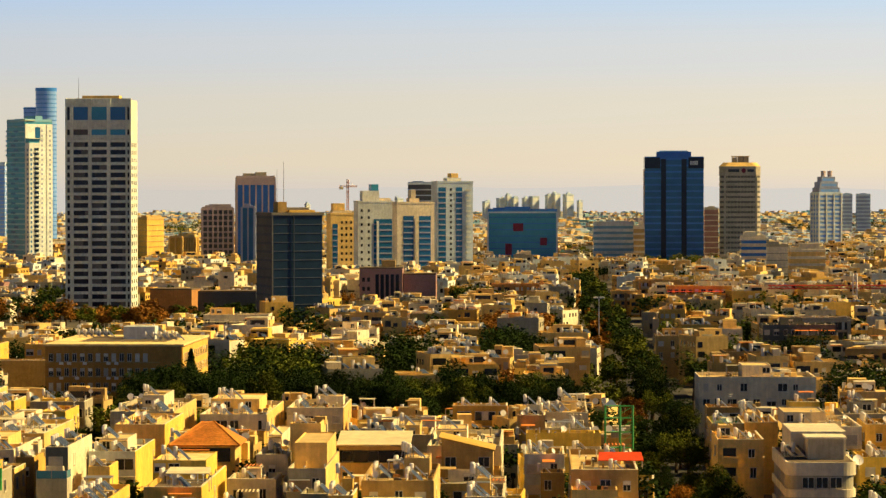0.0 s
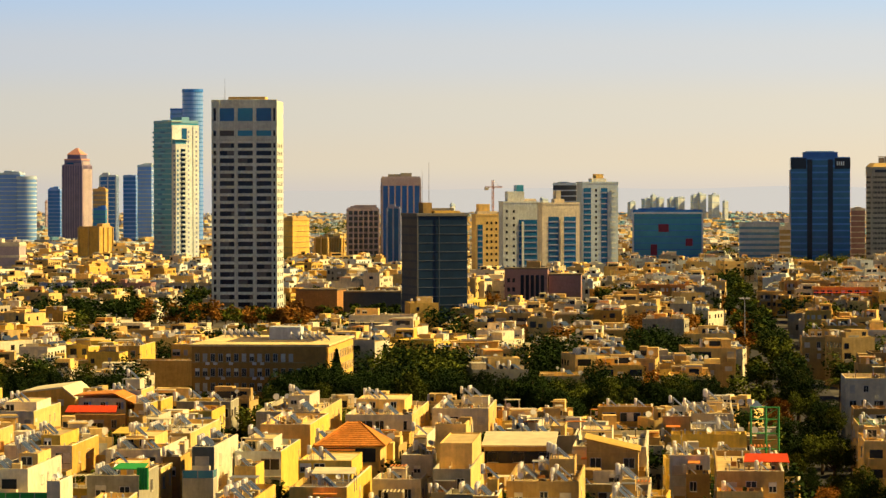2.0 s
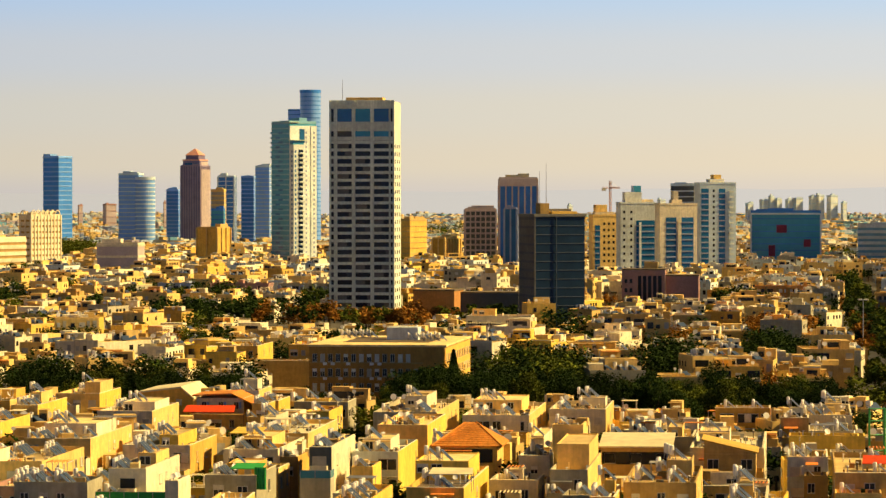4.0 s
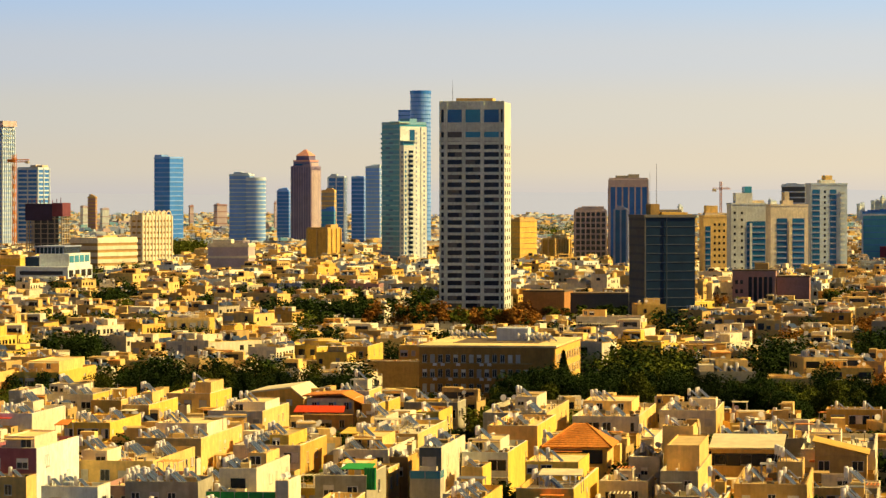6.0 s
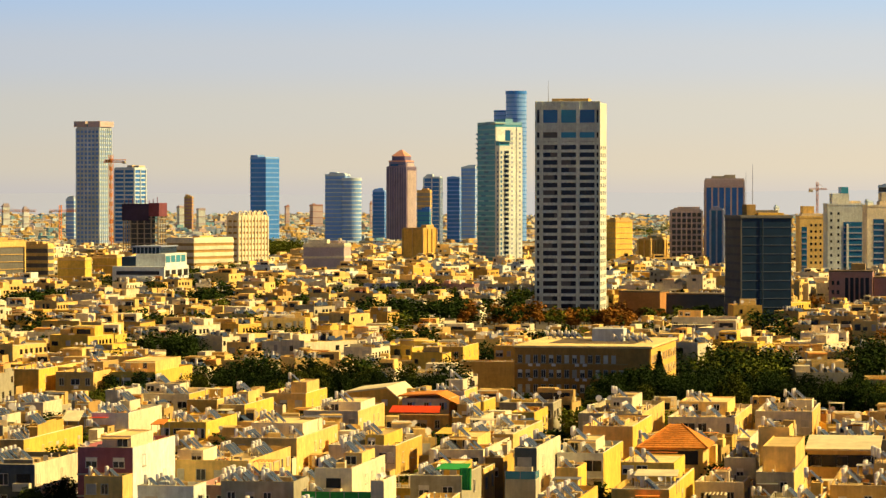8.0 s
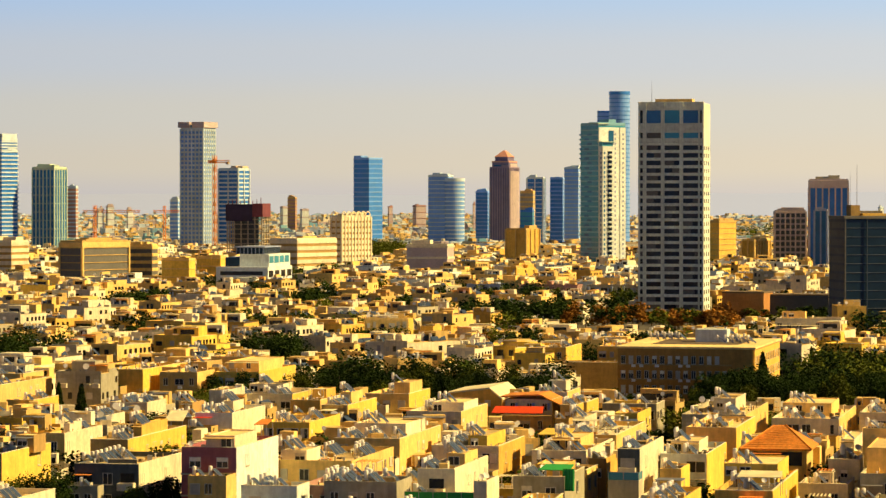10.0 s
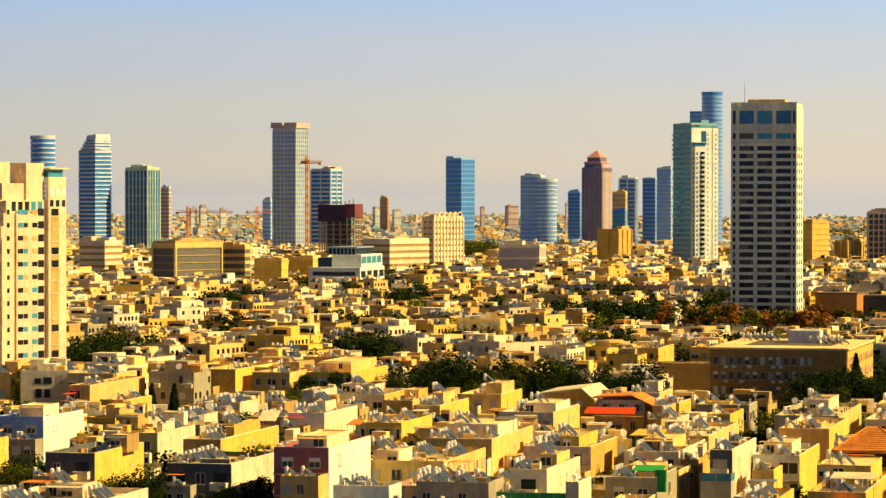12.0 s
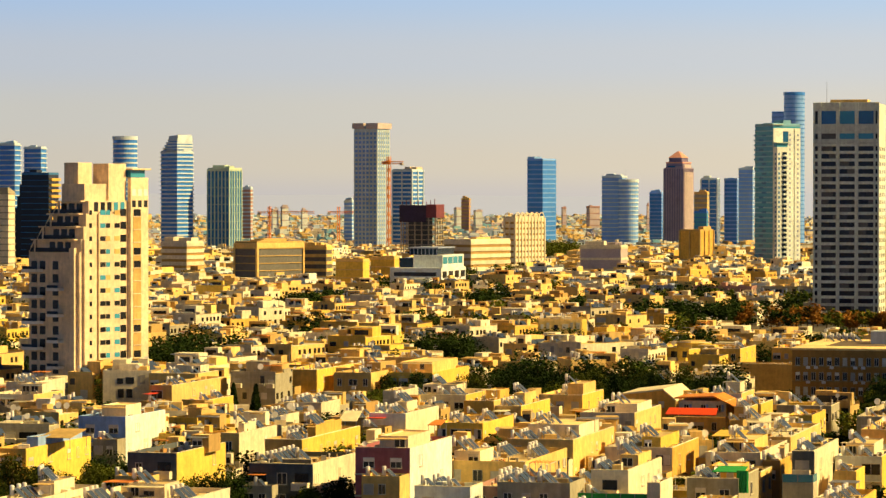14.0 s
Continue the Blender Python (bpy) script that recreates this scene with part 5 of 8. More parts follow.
    box_part("roof_room", t, w / 2 - 5.2, -d / 2 + 11.0, z, w / 2 - 0.4, d / 2 - 6.6, z + 8.8, "peach")
    box_part("roof_room", t, w / 2 - 8.0, -d / 2 + 3.0, z, w / 2 - 1.0, d / 2 - 7.0, z + 4.0, "peach")
    for v in (-6.0, -3.6, -1.2, 1.2, 3.6):
        part("window", pane_mesh(1.5, 2.2, rng.choice(("glass_teal", "window"))), t, at=pose(w / 2 - 0.03, v, h + 9.5, 0, 0, 90))
    for v in (d / 2 - 5.4, d / 2 - 3.2, d / 2 - 1.0):
        part("window", pane_mesh(1.3, 1.6, "window"), t, at=pose(w / 2 + 1.0, v, h + 10.5, 0, 0, 90))
        part("window", pane_mesh(1.3, 1.6, "tank"), t, at=pose(w / 2 + 1.0, v, h + 13.2, 0, 0, 90))
    box_part("roof_pavilion", t, w / 2 - 5.0, d / 2 - 6.0, h + 17.5, w / 2 + 0.6, d / 2 - 0.8, h + 19.3, "glass_teal")
    box_part("pavilion_roof", t, w / 2 - 5.6, d / 2 - 6.6, h + 19.3, w / 2 + 1.6, d / 2 + 0.4, h + 19.7, "peach")


cream_tower(-278.7, 752, 15.5, 24.0, -20)


def school(x, y, w, d, h, r):
    t = thing("school", pose(x, y, 0, 0, 0, r), "long brown plastered school with a flat pale roof", "school")
    reserve(x, y, w, d, r, 3)
    box_part("wall", t, -w / 2, -d / 2, 0, w / 2, d / 2, h, "umber")
    # sunny flank in a lighter ochre, sunlight painted onto the brown wall
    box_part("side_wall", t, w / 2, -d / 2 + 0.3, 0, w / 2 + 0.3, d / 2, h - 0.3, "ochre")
    box_part("roof", t, -w / 2 - 0.4, -d / 2 - 0.4, h, w / 2 + 0.6, d / 2 + 0.4, h + 0.5, "roof")
    box_part("roof_court", t, -w / 2 + 6, -d / 2 + 12, h + 0.5, w / 2 - 5, d / 2 - 10, h + 0.56, "roof_dark")
    box_part("roof_room", t, -1, -d / 2 + 24, h + 0.5, 6.5, -d / 2 + 30, h + 3.6, "blue_white")
    rng = random.Random(8)
    for k, z in enumerate((h - 3.2, h - 6.6, h - 10.0)):
        box_part("string_course", t, -w / 2, -d / 2 - 0.18, z - 0.7, w / 2 - 5, -d / 2 + 0.02, z - 0.4, "brown")
        for i in range(15):
            if i < 13 or k:
                part("window", window_mesh(0.9, 1.7, rng.choice((0, 0, 0, 1, 2))), t, at=pose(-w / 2 + 1.3 + i * (w - 6) / 14, -d / 2, z + 0.6))
                part("air_conditioner", shared(("air_conditioner",), cooler), t, at=pose(-w / 2 + 1.9 + i * (w - 6) / 14, -d / 2, z - 1.1)) if rng.random() < 0.3 else None
        for i in range(14):
            part("window", window_mesh(1.1, 1.7, rng.choice((0, 0, 1, 2, 2))), t, at=pose(w / 2 + 0.3, -d / 2 + 2.5 + i * (d - 5) / 13, z + 0.6, 0, 0, 90))
    for i in range(9):
        p = t.matrix_basis @ Vector((6 + (i % 5) * 1.8, -d / 2 + 20 + (i // 5) * 8, h + 0.5))
        heater(*p, 84)
        p = t.matrix_basis @ Vector((-12 + (i % 5) * 1.7, -d / 2 + 34 + (i // 5) * 7, h + 0.5))
        heater(*p, 84)


def stone_hall(x, y, w, d, h, r, label, wall, glazed=False):
    t = thing("hall", pose(x, y, 0, 0, 0, r), label, "hall")
    reserve(x, y, w, d, r, 2)
    box_part("wall", t, -w / 2, -d / 2, 0, w / 2, d / 2, h, wall)
    box_part("roof", t, -w / 2 - 0.2, -d / 2 - 0.2, h, w / 2 + 0.2, d / 2 + 0.2, h + 0.6, "roof_dark")
    if glazed:
        for i in range(5):
            box_part("tall_window", t, -w / 2 + 7 + i * 2.2, -d / 2 - 0.12, 3, -w / 2 + 8.5 + i * 2.2, -d / 2 + 0.02, h - 2.5, "glass_black")
        for i in range(2):
            for k in range(3):
                box_part("window", t, -w / 2 + 1.2 + i * 2.2, -d / 2 - 0.1, 4 + k * 4, -w / 2 + 2.4 + i * 2.2, -d / 2 + 0.02, 5.8 + k * 4, "window")
        box_part("roof_room", t, 0, -2, h + 0.6, 6, 3, h + 3.5, "tan")


def long_block(x, y, w, d, h, r, label, wall, pier, seed, floors=4, storey=3.0, bay=5.0, bare=0.0):
    """A long apartment block: a balcony row on each floor between proud piers, glazing and blinds behind, heaters on the roof."""
    rng = random.Random(seed)
    t = thing("apartment_block", pose(x, y, 0, 0, 0, r), label, "building")
    reserve(x, y, w, d, r, 1)
    box_part("wall", t, -w / 2, -d / 2, 0, w / 2, d / 2, h, wall)
    g = Geo()
    tray(g, -w / 2 - 0.2, -d / 2 - 0.2, h, w / 2 + 0.2, d / 2 + 0.2, h + 0.8, 0.2, 0.6, wall, "roof")
    part("parapet", g, t)
    n = max(1, round(w / bay))
    for i in range(n + 1):
        u = min(max(-w / 2 + i * w / n, -w / 2 + 0.5), w / 2 - 0.5)
        if not bare or i in (0, n):
            box_part("pier", t, u - 0.5, -d / 2 - 1.3, 0, u + 0.5, -d / 2 + 0.1, h + rng.choice((-0.5, 0, 0.4)), pier)
    for k in range(floors):
        z = h - (k + 1) * storey
        g = Geo()
        g.slab(-w / 2, -d / 2 - 1.1, z - 0.12, w / 2, -d / 2 + 0.1, z + 0.1, "concrete_light", 0.03)
        for i in range(n):
            u0, u1 = -w / 2 + i * w / n + 0.5, -w / 2 + (i + 1) * w / n - 0.5
            if rng.random() > bare:
                g.slab(u0, -d / 2 - 1.15, z, u1, -d / 2 - 1.0, z + 0.95, rng.choice((wall, wall, "white", "grey")), 0.03)
            u = u0
            while u < u1 - 0.4:
                s = min(rng.choice((0.8, 1.2, 1.6)), u1 - u)
                if rng.random() < 0.8:
                    g.box(u, -d / 2 - 0.08, z + 0.15, u + s - 0.12, -d / 2 + 0.02, z + 2.4, rng.choice(("window", "window", "window", "window", "shutter", "blue_white", "blue_grey")))
                u += s
        part("gallery", g, t)
    for v in range(int(d / 3.5)):
        for k in range(min(floors, 3)):
            part("window", window_mesh(1.2, 1.3, rng.choice((0, 1, 2))), t, at=pose(w / 2, -d / 2 + 1.8 + v * 3.5, h - k * storey - 1.5, 0, 0, 90))
    if not bare:
        for i in range(n):
            box_part("roof_shed", t, -w / 2 + (i + 0.3) * w / n, rng.uniform(-0.3, 0.1) * d, h + 0.2, -w / 2 + (i + rng.uniform(0.5, 0.8)) * w / n, 0.3 * d, h + rng.uniform(1.2, 2.4), rng.choice((wall, "white", "tan")))
    tagged(part("pipework", roof_pipes(w, d, h + 0.2, rng), t), "thin roof pipes and vents", kind="stuff")


long_block(53, 1466, 19.5, 14, 12.3, 0, "tan apartment block with balconies between orange piers", "tan", "terracotta", 1)
long_block(84, 1466, 22, 14, 12.0, 0, "tan apartment block with white blinds between orange piers", "grey", "terracotta", 2)
long_block(115, 1466, 34, 14, 11.0, 0, "grey apartment block with cluttered balconies", "grey", "tan", 3)
long_block(36, 1395, 12, 12, 9.5, 0, "tan low apartment block with a broad balcony", "tan", "brown", 4, floors=2)
long_block(80, 1020, 27, 16, 12.2, 0, "unfinished dark concrete apartment block with open floors", "concrete", "concrete", 5, bare=0.7)
long_block(-251, 1496, 27, 14, 10.4, 0, "long brown apartment block with rows of blinds", "mauve", "mauve", 6, floors=3)
long_block(-222, 1496, 22, 14, 10.4, 0, "long apartment block with dark ribbon glazing", "grey", "blue_grey", 7, floors=3)
long_block(-281, 1500, 15, 14, 10.4, 0, "cool grey apartment block with broad windows", "blue_grey", "blue_grey", 8, floors=3)


def framed_tower(x, y, w, d, h, label, wall, fields, dots=(), strips=(), balconies=(), step=(), drop=5.0, r=15):
    """A plastered tower with tall glazed fields set into its front, columns of small windows, pale strips and stacked balconies."""
    base = ground_height(math.hypot(x, y)) - 0.5
    reserve(x, y, w, d, r, 3)
    t = thing("tower", pose(x, y, base, 0, 0, r), label, "tower")
    h -= base
    box_part("wall", t, -w / 2, -d / 2, 0, w / 2, d / 2, h, wall)
    g = Geo()
    tray(g, -w / 2 - 0.15, -d / 2 - 0.15, h, w / 2 + 0.15, d / 2 + 0.15, h + 1.1, 0.25, 0.9, wall, "roof")
    part("parapet", g, t)
    n = int((h - drop) / 3.2)
    for u0, u1 in fields:
        a, b = -w / 2 + u0 * w, -w / 2 + u1 * w
        box_part("glazing", t, a, -d / 2 - 0.08, 2, b, -d / 2 + 0.02, h - drop, "glass_navy")
        def one():
            k = Geo()
            k.slab(a, -d / 2 - 0.35, 0, b, -d / 2, 0.7, "blue_grey", 0.04)
            return k
        for i in range(n):
            part("floor_ledge", shared(("field_ledge", label, u0), one), t, at=pose(0, 0, 2.2 + i * (h - drop - 2.2) / n))
    for u in strips:
        box_part("strip", t, -w / 2 + u * w - 0.6, -d / 2 - 0.6, 2, -w / 2 + u * w + 0.6, -d / 2, h - drop - 1.0, wall)
    for u in dots:
        for i in range(n):
            part("window", pane_mesh(1.1, 1.4, "window"), t, at=pose(-w / 2 + u * w, -d / 2, 3.2 + i * (h - 4.5) / n))
    for u in balconies:
        for i in range(n + 1):
            part("balcony", balcony_mesh(2.6, "blue_white"), t, at=pose(-w / 2 + u * w, -d / 2, 2.2 + i * (h - 4.0) / (n + 1)))
    for v in (-0.1,):
        for i in range(n):
            part("window", pane_mesh(3.6, 1.4, "window"), t, at=pose(w / 2, v * d, 3.2 + i * (h - 4.5) / n, 0, 0, 90))
    for u0, u1, z0, z1, m in step:
        box_part("roof_room", t, -w / 2 + u0 * w, -d * 0.3, h + z0, -w / 2 + u1 * w, d * 0.3, h + z1, m)


framed_tower(-110.7, 1883.2, 14.2, 12.0, 38.7, "cream apartment tower with columns of small windows", "cream", [(0.07, 0.28)], dots=(0.45, 0.63, 0.82), step=[(0.1, 0.9, 0, 2.5, "white"), (0.15, 0.6, 2.5, 6.5, "cream")])
framed_tower(-90.5, 1844.2, 19.8, 11.9, 45.7, "white apartment tower with a tall glazed field and roof terraces", "blue_white", [(0.44, 0.96)], dots=(0.1, 0.3), strips=(0.55,), step=[(0.15, 0.62, 0, 6.5, "blue_white"), (0.40, 0.6, 6.5, 10.0, "glass_teal"), (0.62, 0.95, 0, 2.5, "white")], drop=9)
framed_tower(-67.2, 1805.2, 20.4, 12.2, 45.1, "white apartment tower with a framed glazed front", "white", [(0.16, 0.44), (0.58, 0.9)], strips=(0.51,), step=[(0.35, 0.62, 0, 3.0, "white"), (0.4, 0.52, 3.0, 7.5, "white")], drop=6.5)
framed_tower(-49.5, 1926.9, 20.9, 14.6, 56.7, "cool grey residential tower with stacked balconies", "band_pale", [(0.03, 0.24), (0.52, 0.7)], dots=(0.38,), balconies=(0.86,), step=[(0.3, 0.7, 0, 3.0, "blue_white"), (0.42, 0.62, 3.0, 5.5, "cream")], drop=2.5)

# screens of pointed arches round the white office's roof
arch_t, arch_base, arch_h = arched


def roof_arch():
    g = Geo()
    o = [(-2.4, 0), (-2.4, 1.6), (-1.7, 3.0), (0, 3.7), (1.7, 3.0), (2.4, 1.6), (2.4, 0)]
    i = [(-1.9, 0), (-1.9, 1.4), (-1.3, 2.5), (0, 3.1), (1.3, 2.5), (1.9, 1.4), (1.9, 0)]
    v = [(a, y, b) for y in (-0.25, 0.25) for ring in (o, i) for a, b in ring]
    f = []
    for k in range(6):
        f += [(k, k + 1, 8 + k, 7 + k), (14 + k + 1, 14 + k, 21 + k, 22 + k), (k + 1, k, 14 + k, 15 + k), (7 + k, 8 + k, 22 + k, 21 + k)]
    g.faces(v, f, "white")
    return g


box = arch_t.children[0].data.vertices
arch_w, arch_d = max(p.co.x for p in box), max(p.co.y for p in box)
for k in range(int(arch_w * 2 / 4.8)):
    part("roof_arch", shared(("roof_arch",), roof_arch), arch_t, at=pose(-arch_w + 2.4 + k * 4.8, -arch_d, arch_h))
for k in range(int(arch_d * 2 / 4.8)):
    part("roof_arch", shared(("roof_arch",), roof_arch), arch_t, at=pose(arch_w, -arch_d + 2.4 + k * 4.8, arch_h, 0, 0, 90))

long_block(-8, 1446, 24, 14, 11.0, 0, "rust red apartment block with deep balconies", "terracotta", "brown", 9)

school(-97.5, 797, 31.5, 50, 15.2, -1)
stone_hall(-68.9, 1477, 18.8, 16, 17.7, 0, "rose stone office with tall dark glazing", "mauve", True)
stone_hall(-52.0, 1480, 14.0, 16, 15.0, 0, "low rose stone office wing with flat roof", "mauve", False)
stone_hall(-154.4, 1427, 18.0, 16, 9.8, -8, "plain brown windowless hall wall", "terracotta")
stone_hall(-132.9, 1437, 25.1, 16, 8.6, 0, "plain dark grey windowless hall", "navy_wall")

# ---- the houses that stand out ----
# Where side differs from wall, it mostly paints the flank as sunlit.
house(-153.5, 399.0, 5.5, 22.5, 12.2, wall="white", heaters=4, front=0, roof="roof_white", seed=0)
house(-141.9, 404.8, 15.1, 20.9, 11.7, wall="white", heaters=8, front=0, roof="roof", seed=1)
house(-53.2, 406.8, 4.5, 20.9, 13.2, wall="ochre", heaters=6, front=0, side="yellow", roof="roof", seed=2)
house(-6.5, 415.1, 4.6, 19.4, 12.7, wall="grey", heaters=5, front=0, seed=3)
house(-24.4, 419.7, 3.1, 13.7, 12.2, wall="ochre", heaters=5, front=0, seed=4)
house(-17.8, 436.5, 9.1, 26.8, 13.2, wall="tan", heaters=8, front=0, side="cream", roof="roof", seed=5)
house(-96.9, 432.7, 9.7, 9.4, 12.2, wall="grey", heaters=12, front=1, roof="roof_dark", seed=6)
house(-109.8, 433.9, 7.6, 7.1, 11.2, wall="blue_white", heaters=4, front=3, roof="roof_white", bare=0.3, seed=7)
house(-81.6, 435.6, 1.7, 8.9, 12.2, wall="white", heaters=0, front=0, side="white", bare=1, seed=8)
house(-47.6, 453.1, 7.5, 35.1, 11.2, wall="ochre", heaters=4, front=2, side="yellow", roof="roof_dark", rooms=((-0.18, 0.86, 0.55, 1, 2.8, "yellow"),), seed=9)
house(-88.8, 449.8, 5.0, 24.0, 13.2, wall="white", heaters=6, front=2, side="white", roof="roof_dark", seed=10)
house(-103.9, 450.4, 7.7, 25.1, 10.7, wall="mauve", heaters=7, front=0, roof="roof", seed=11)
house(8.6, 457.8, 8.7, 35.7, 13.2, wall="tan", heaters=5, front=0, side="ochre", roof="roof", seed=12)
house(-76.4, 454.9, 7.0, 17.3, 11.7, wall="grey", heaters=3, front=0, bare=0.5, rooms=((0.2, 0.85, 0.5, 1, 1.8, "ochre"),), seed=13)
house(-123.3, 461.5, 7.8, 23.7, 14.7, wall="pink", heaters=0, front=3, side="blue_white", rooms=((0.42, 0.98, 0.02, 0.55, 2.4, "peach"),), seed=14)
house(-31.4, 469.3, 5.1, 30.5, 12.2, wall="grey", heaters=0, front=0, side="cream", bare=0.9, rooms=((0, 0.98, 0.3, 1, 3.6, "cream"),), seed=15)
house(-139.8, 467.0, 9.4, 23.2, 11.7, wall="slate", heaters=7, front=2, side="white", roof="roof", seed=16)
house(-159.8, 468.9, 7.4, 22.6, 12.7, wall="slate", heaters=0, front=2, side="yellow", roof="roof_dark", rooms=((0.75, 1.15, 0.55, 0.8, 2.6, "brown"),), seed=17)
house(-66.9, 477.4, 3.1, 25.0, 14.2, wall="slate", heaters=5, front=2, side="white", roof="grey", bare=0.5, seed=18)
house(-61.6, 473.9, 3.0, 9.7, 11.2, wall="cream", heaters=2, front=0, side="yellow", bare=0.8, seed=19)
house(-114.3, 488.0, 11.6, 28.6, 11.2, wall="cream", heaters=12, front=0, roof="roof", rooms=((0, 0.35, 0.1, 0.4, 2.0, "white"),), seed=20)
house(-38.0, 496.8, 4.4, 38.0, 12.2, wall="white", heaters=2, front=2, side="white", rooms=((0, 0.5, 0.5, 1, 2.3, "white"),), seed=21)
house(-190.2, 493.5, 5.1, 28.3, 11.2, wall="ochre", heaters=0, front=0, side="yellow", rooms=((0.6, 1, 0.2, 0.9, 2.2, "blue"),), seed=22)
house(-61.6, 496.2, 6.7, 24.9, 12.2, wall="blue_white", heaters=5, front=1, side="yellow", roof="roof_white", rooms=((0.05, 0.72, 0.3, 0.75, 2.1, "white"),), seed=23)
house(-33.7, 490.4, 4.4, 11.0, 16.2, wall="cream", heaters=1, front=0, side="cream", bare=0.9, seed=24)
house(0.8, 493.2, 5.7, 15.5, 11.7, wall="blue_white", heaters=5, front=0, roof="roof", seed=25)
house(-74.5, 491.5, 2.6, 11.9, 11.2, wall="brown", heaters=1, front=0, side="ochre", bare=0.7, seed=26)
house(49.0, 493.0, 5.2, 11.5, 11.2, wall="yellow", heaters=4, front=0, seed=27)
house(-81.3, 505.9, 8.2, 26.6, 11.7, wall="white", heaters=5, front=1, rooms=((0.1, 0.7, 0.4, 0.9, 2.0, "cream"),), seed=28)
house(-11.0, 512.4, 10.8, 34.9, 12.2, wall="white", heaters=2, front=0, side="white", roof="roof_white", bare=0.6, seed=29)
house(-96.8, 510.7, 10.3, 23.0, 11.7, wall="white", heaters=6, front=1, side="ochre", roof="roof_dark", rooms=((0.5, 0.8, 0.1, 0.8, 2.2, "yellow"),), seed=30)
house(-153.5, 518.1, 6.0, 33.4, 11.7, wall="tan", heaters=6, front=0, side="yellow", bare=0.5, rooms=((0.75, 1, 0.25, 0.7, 2.6, "ochre"),), seed=31)
house(-163.7, 516.0, 3.0, 20.2, 12.2, wall="cream", heaters=2, front=0, side="white", seed=32)
house(-114.8, 527.8, 10.4, 32.3, 11.7, wall="cream", heaters=8, front=1, side="cream", rooms=((0, 0.85, 0.4, 0.9, 2.3, "white"),), seed=33)
house(30.9, 524.7, 7.0, 18.7, 11.7, wall="cream", heaters=3, front=2, seed=34)
house(-18.7, 525.2, 4.1, 15.8, 12.2, wall="grey", heaters=3, front=0, bare=0.8, rooms=((0, 0.6, 0.1, 0.8, 2.2, "cream"),), seed=35)
house(-81.9, 536.3, 10.3, 33.5, 12.2, wall="cream", heaters=9, front=2, side="cream", roof="roof_white", rooms=((0.0, 0.2, 0.6, 1, 2.2, "white"),), seed=36)
house(-192.2, 535.3, 8.2, 20.0, 13.2, wall="blue", heaters=1, front=3, side="blue_white", rooms=((0.3, 0.85, 0.2, 0.6, 2.4, "white"),), seed=37)
house(3.9, 532.7, 11.8, 7.0, 11.7, wall="yellow", heaters=0, front=0, roof="roof_white", bare=1, seed=38)
house(46.9, 550.9, 9.0, 28.7, 12.2, wall="white", heaters=1, front=0, rooms=((-0.3, 0.5, 0.5, 1, 2.2, "white"),), seed=39)
house(54.8, 549.6, 4.6, 14.7, 12.2, wall="ochre", heaters=3, front=0, seed=40)
house(-199.6, 554.3, 11.4, 17.1, 9.2, wall="grey", heaters=4, front=0, side="white", bare=0.5, seed=41)
house(-136.4, 557.6, 7.9, 22.7, 11.7, wall="yellow", heaters=6, front=1, side="yellow", floors=2, seed=42)
house(-65.2, 562.0, 8.2, 29.0, 11.7, wall="cream", heaters=4, front=0, side="yellow", bare=0.7, seed=43)
house(31.0, 560.2, 5.3, 17.5, 11.7, wall="tan", heaters=1, front=0, roof="green", seed=44)
house(5.1, 561.5, 8.0, 14.9, 10.7, wall="white", heaters=6, front=0, roof="roof_white", bare=0.7, seed=45)
house(-152.7, 571.5, 6.5, 23.0, 12.2, wall="blue_white", heaters=6, front=0, side="white", bare=0.8, seed=46)
house(37.1, 571.5, 5.5, 20.4, 11.2, wall="cream", heaters=6, front=0, bare=0.8, seed=47)
house(-179.7, 583.5, 4.5, 12.0, 10.2, wall="white", heaters=6, front=0, seed=48)
house(-165.0, 589.6, 6.9, 23.9, 10.2, wall="brown", heaters=4, front=0, bare=0.4, seed=49)
house(-117.8, 591.3, 9.7, 25.2, 11.7, wall="white", heaters=5, front=1, side="cream", floors=1, rooms=((0.38, 1, 0.15, 0.7, 2.2, "white"),), seed=50)
house(-1.3, 583.0, 4.8, 7.7, 11.2, wall="tan", heaters=3, front=0, bare=0.5, seed=51)
house(-68.7, 599.7, 11.1, 38.0, 11.7, wall="grey", heaters=5, front=0, side="cream", rooms=((0.32, 0.68, 0.45, 0.9, 2.6, "white"),), seed=52)
house(-52.9, 600.3, 11.6, 38.0, 11.2, wall="white", heaters=7, front=1, side="cream", floors=2, rooms=((0, 0.78, 0.45, 0.9, 2.4, "cream"),), seed=53)
house(4.1, 603.1, 9.0, 31.6, 11.2, wall="white", heaters=9, front=0, rooms=((0.5, 0.85, 0.6, 1, 1.9, "white"),), seed=54)
house(57.3, 599.6, 8.0, 16.7, 10.7, wall="grey", heaters=6, front=1, seed=55)
house(-86.4, 605.2, 4.4, 17.9, 10.7, wall="yellow", heaters=2, front=0, bare=0.6, seed=56)
house(-39.9, 611.7, 10.1, 26.0, 11.2, wall="white", heaters=6, front=0, side="cream", seed=57)
house(-140.9, 613.2, 4.9, 24.5, 11.2, wall="tan", heaters=5, front=0, side="yellow", seed=58)
house(-10.6, 609.3, 9.8, 7.9, 11.2, wall="ochre", heaters=3, front=1, side="terracotta", floors=1, seed=59)
house(-147.8, 617.9, 5.7, 22.8, 11.7, wall="ochre", heaters=0, front=0, side="cream", roof="roof_white", bare=0.8, seed=60)
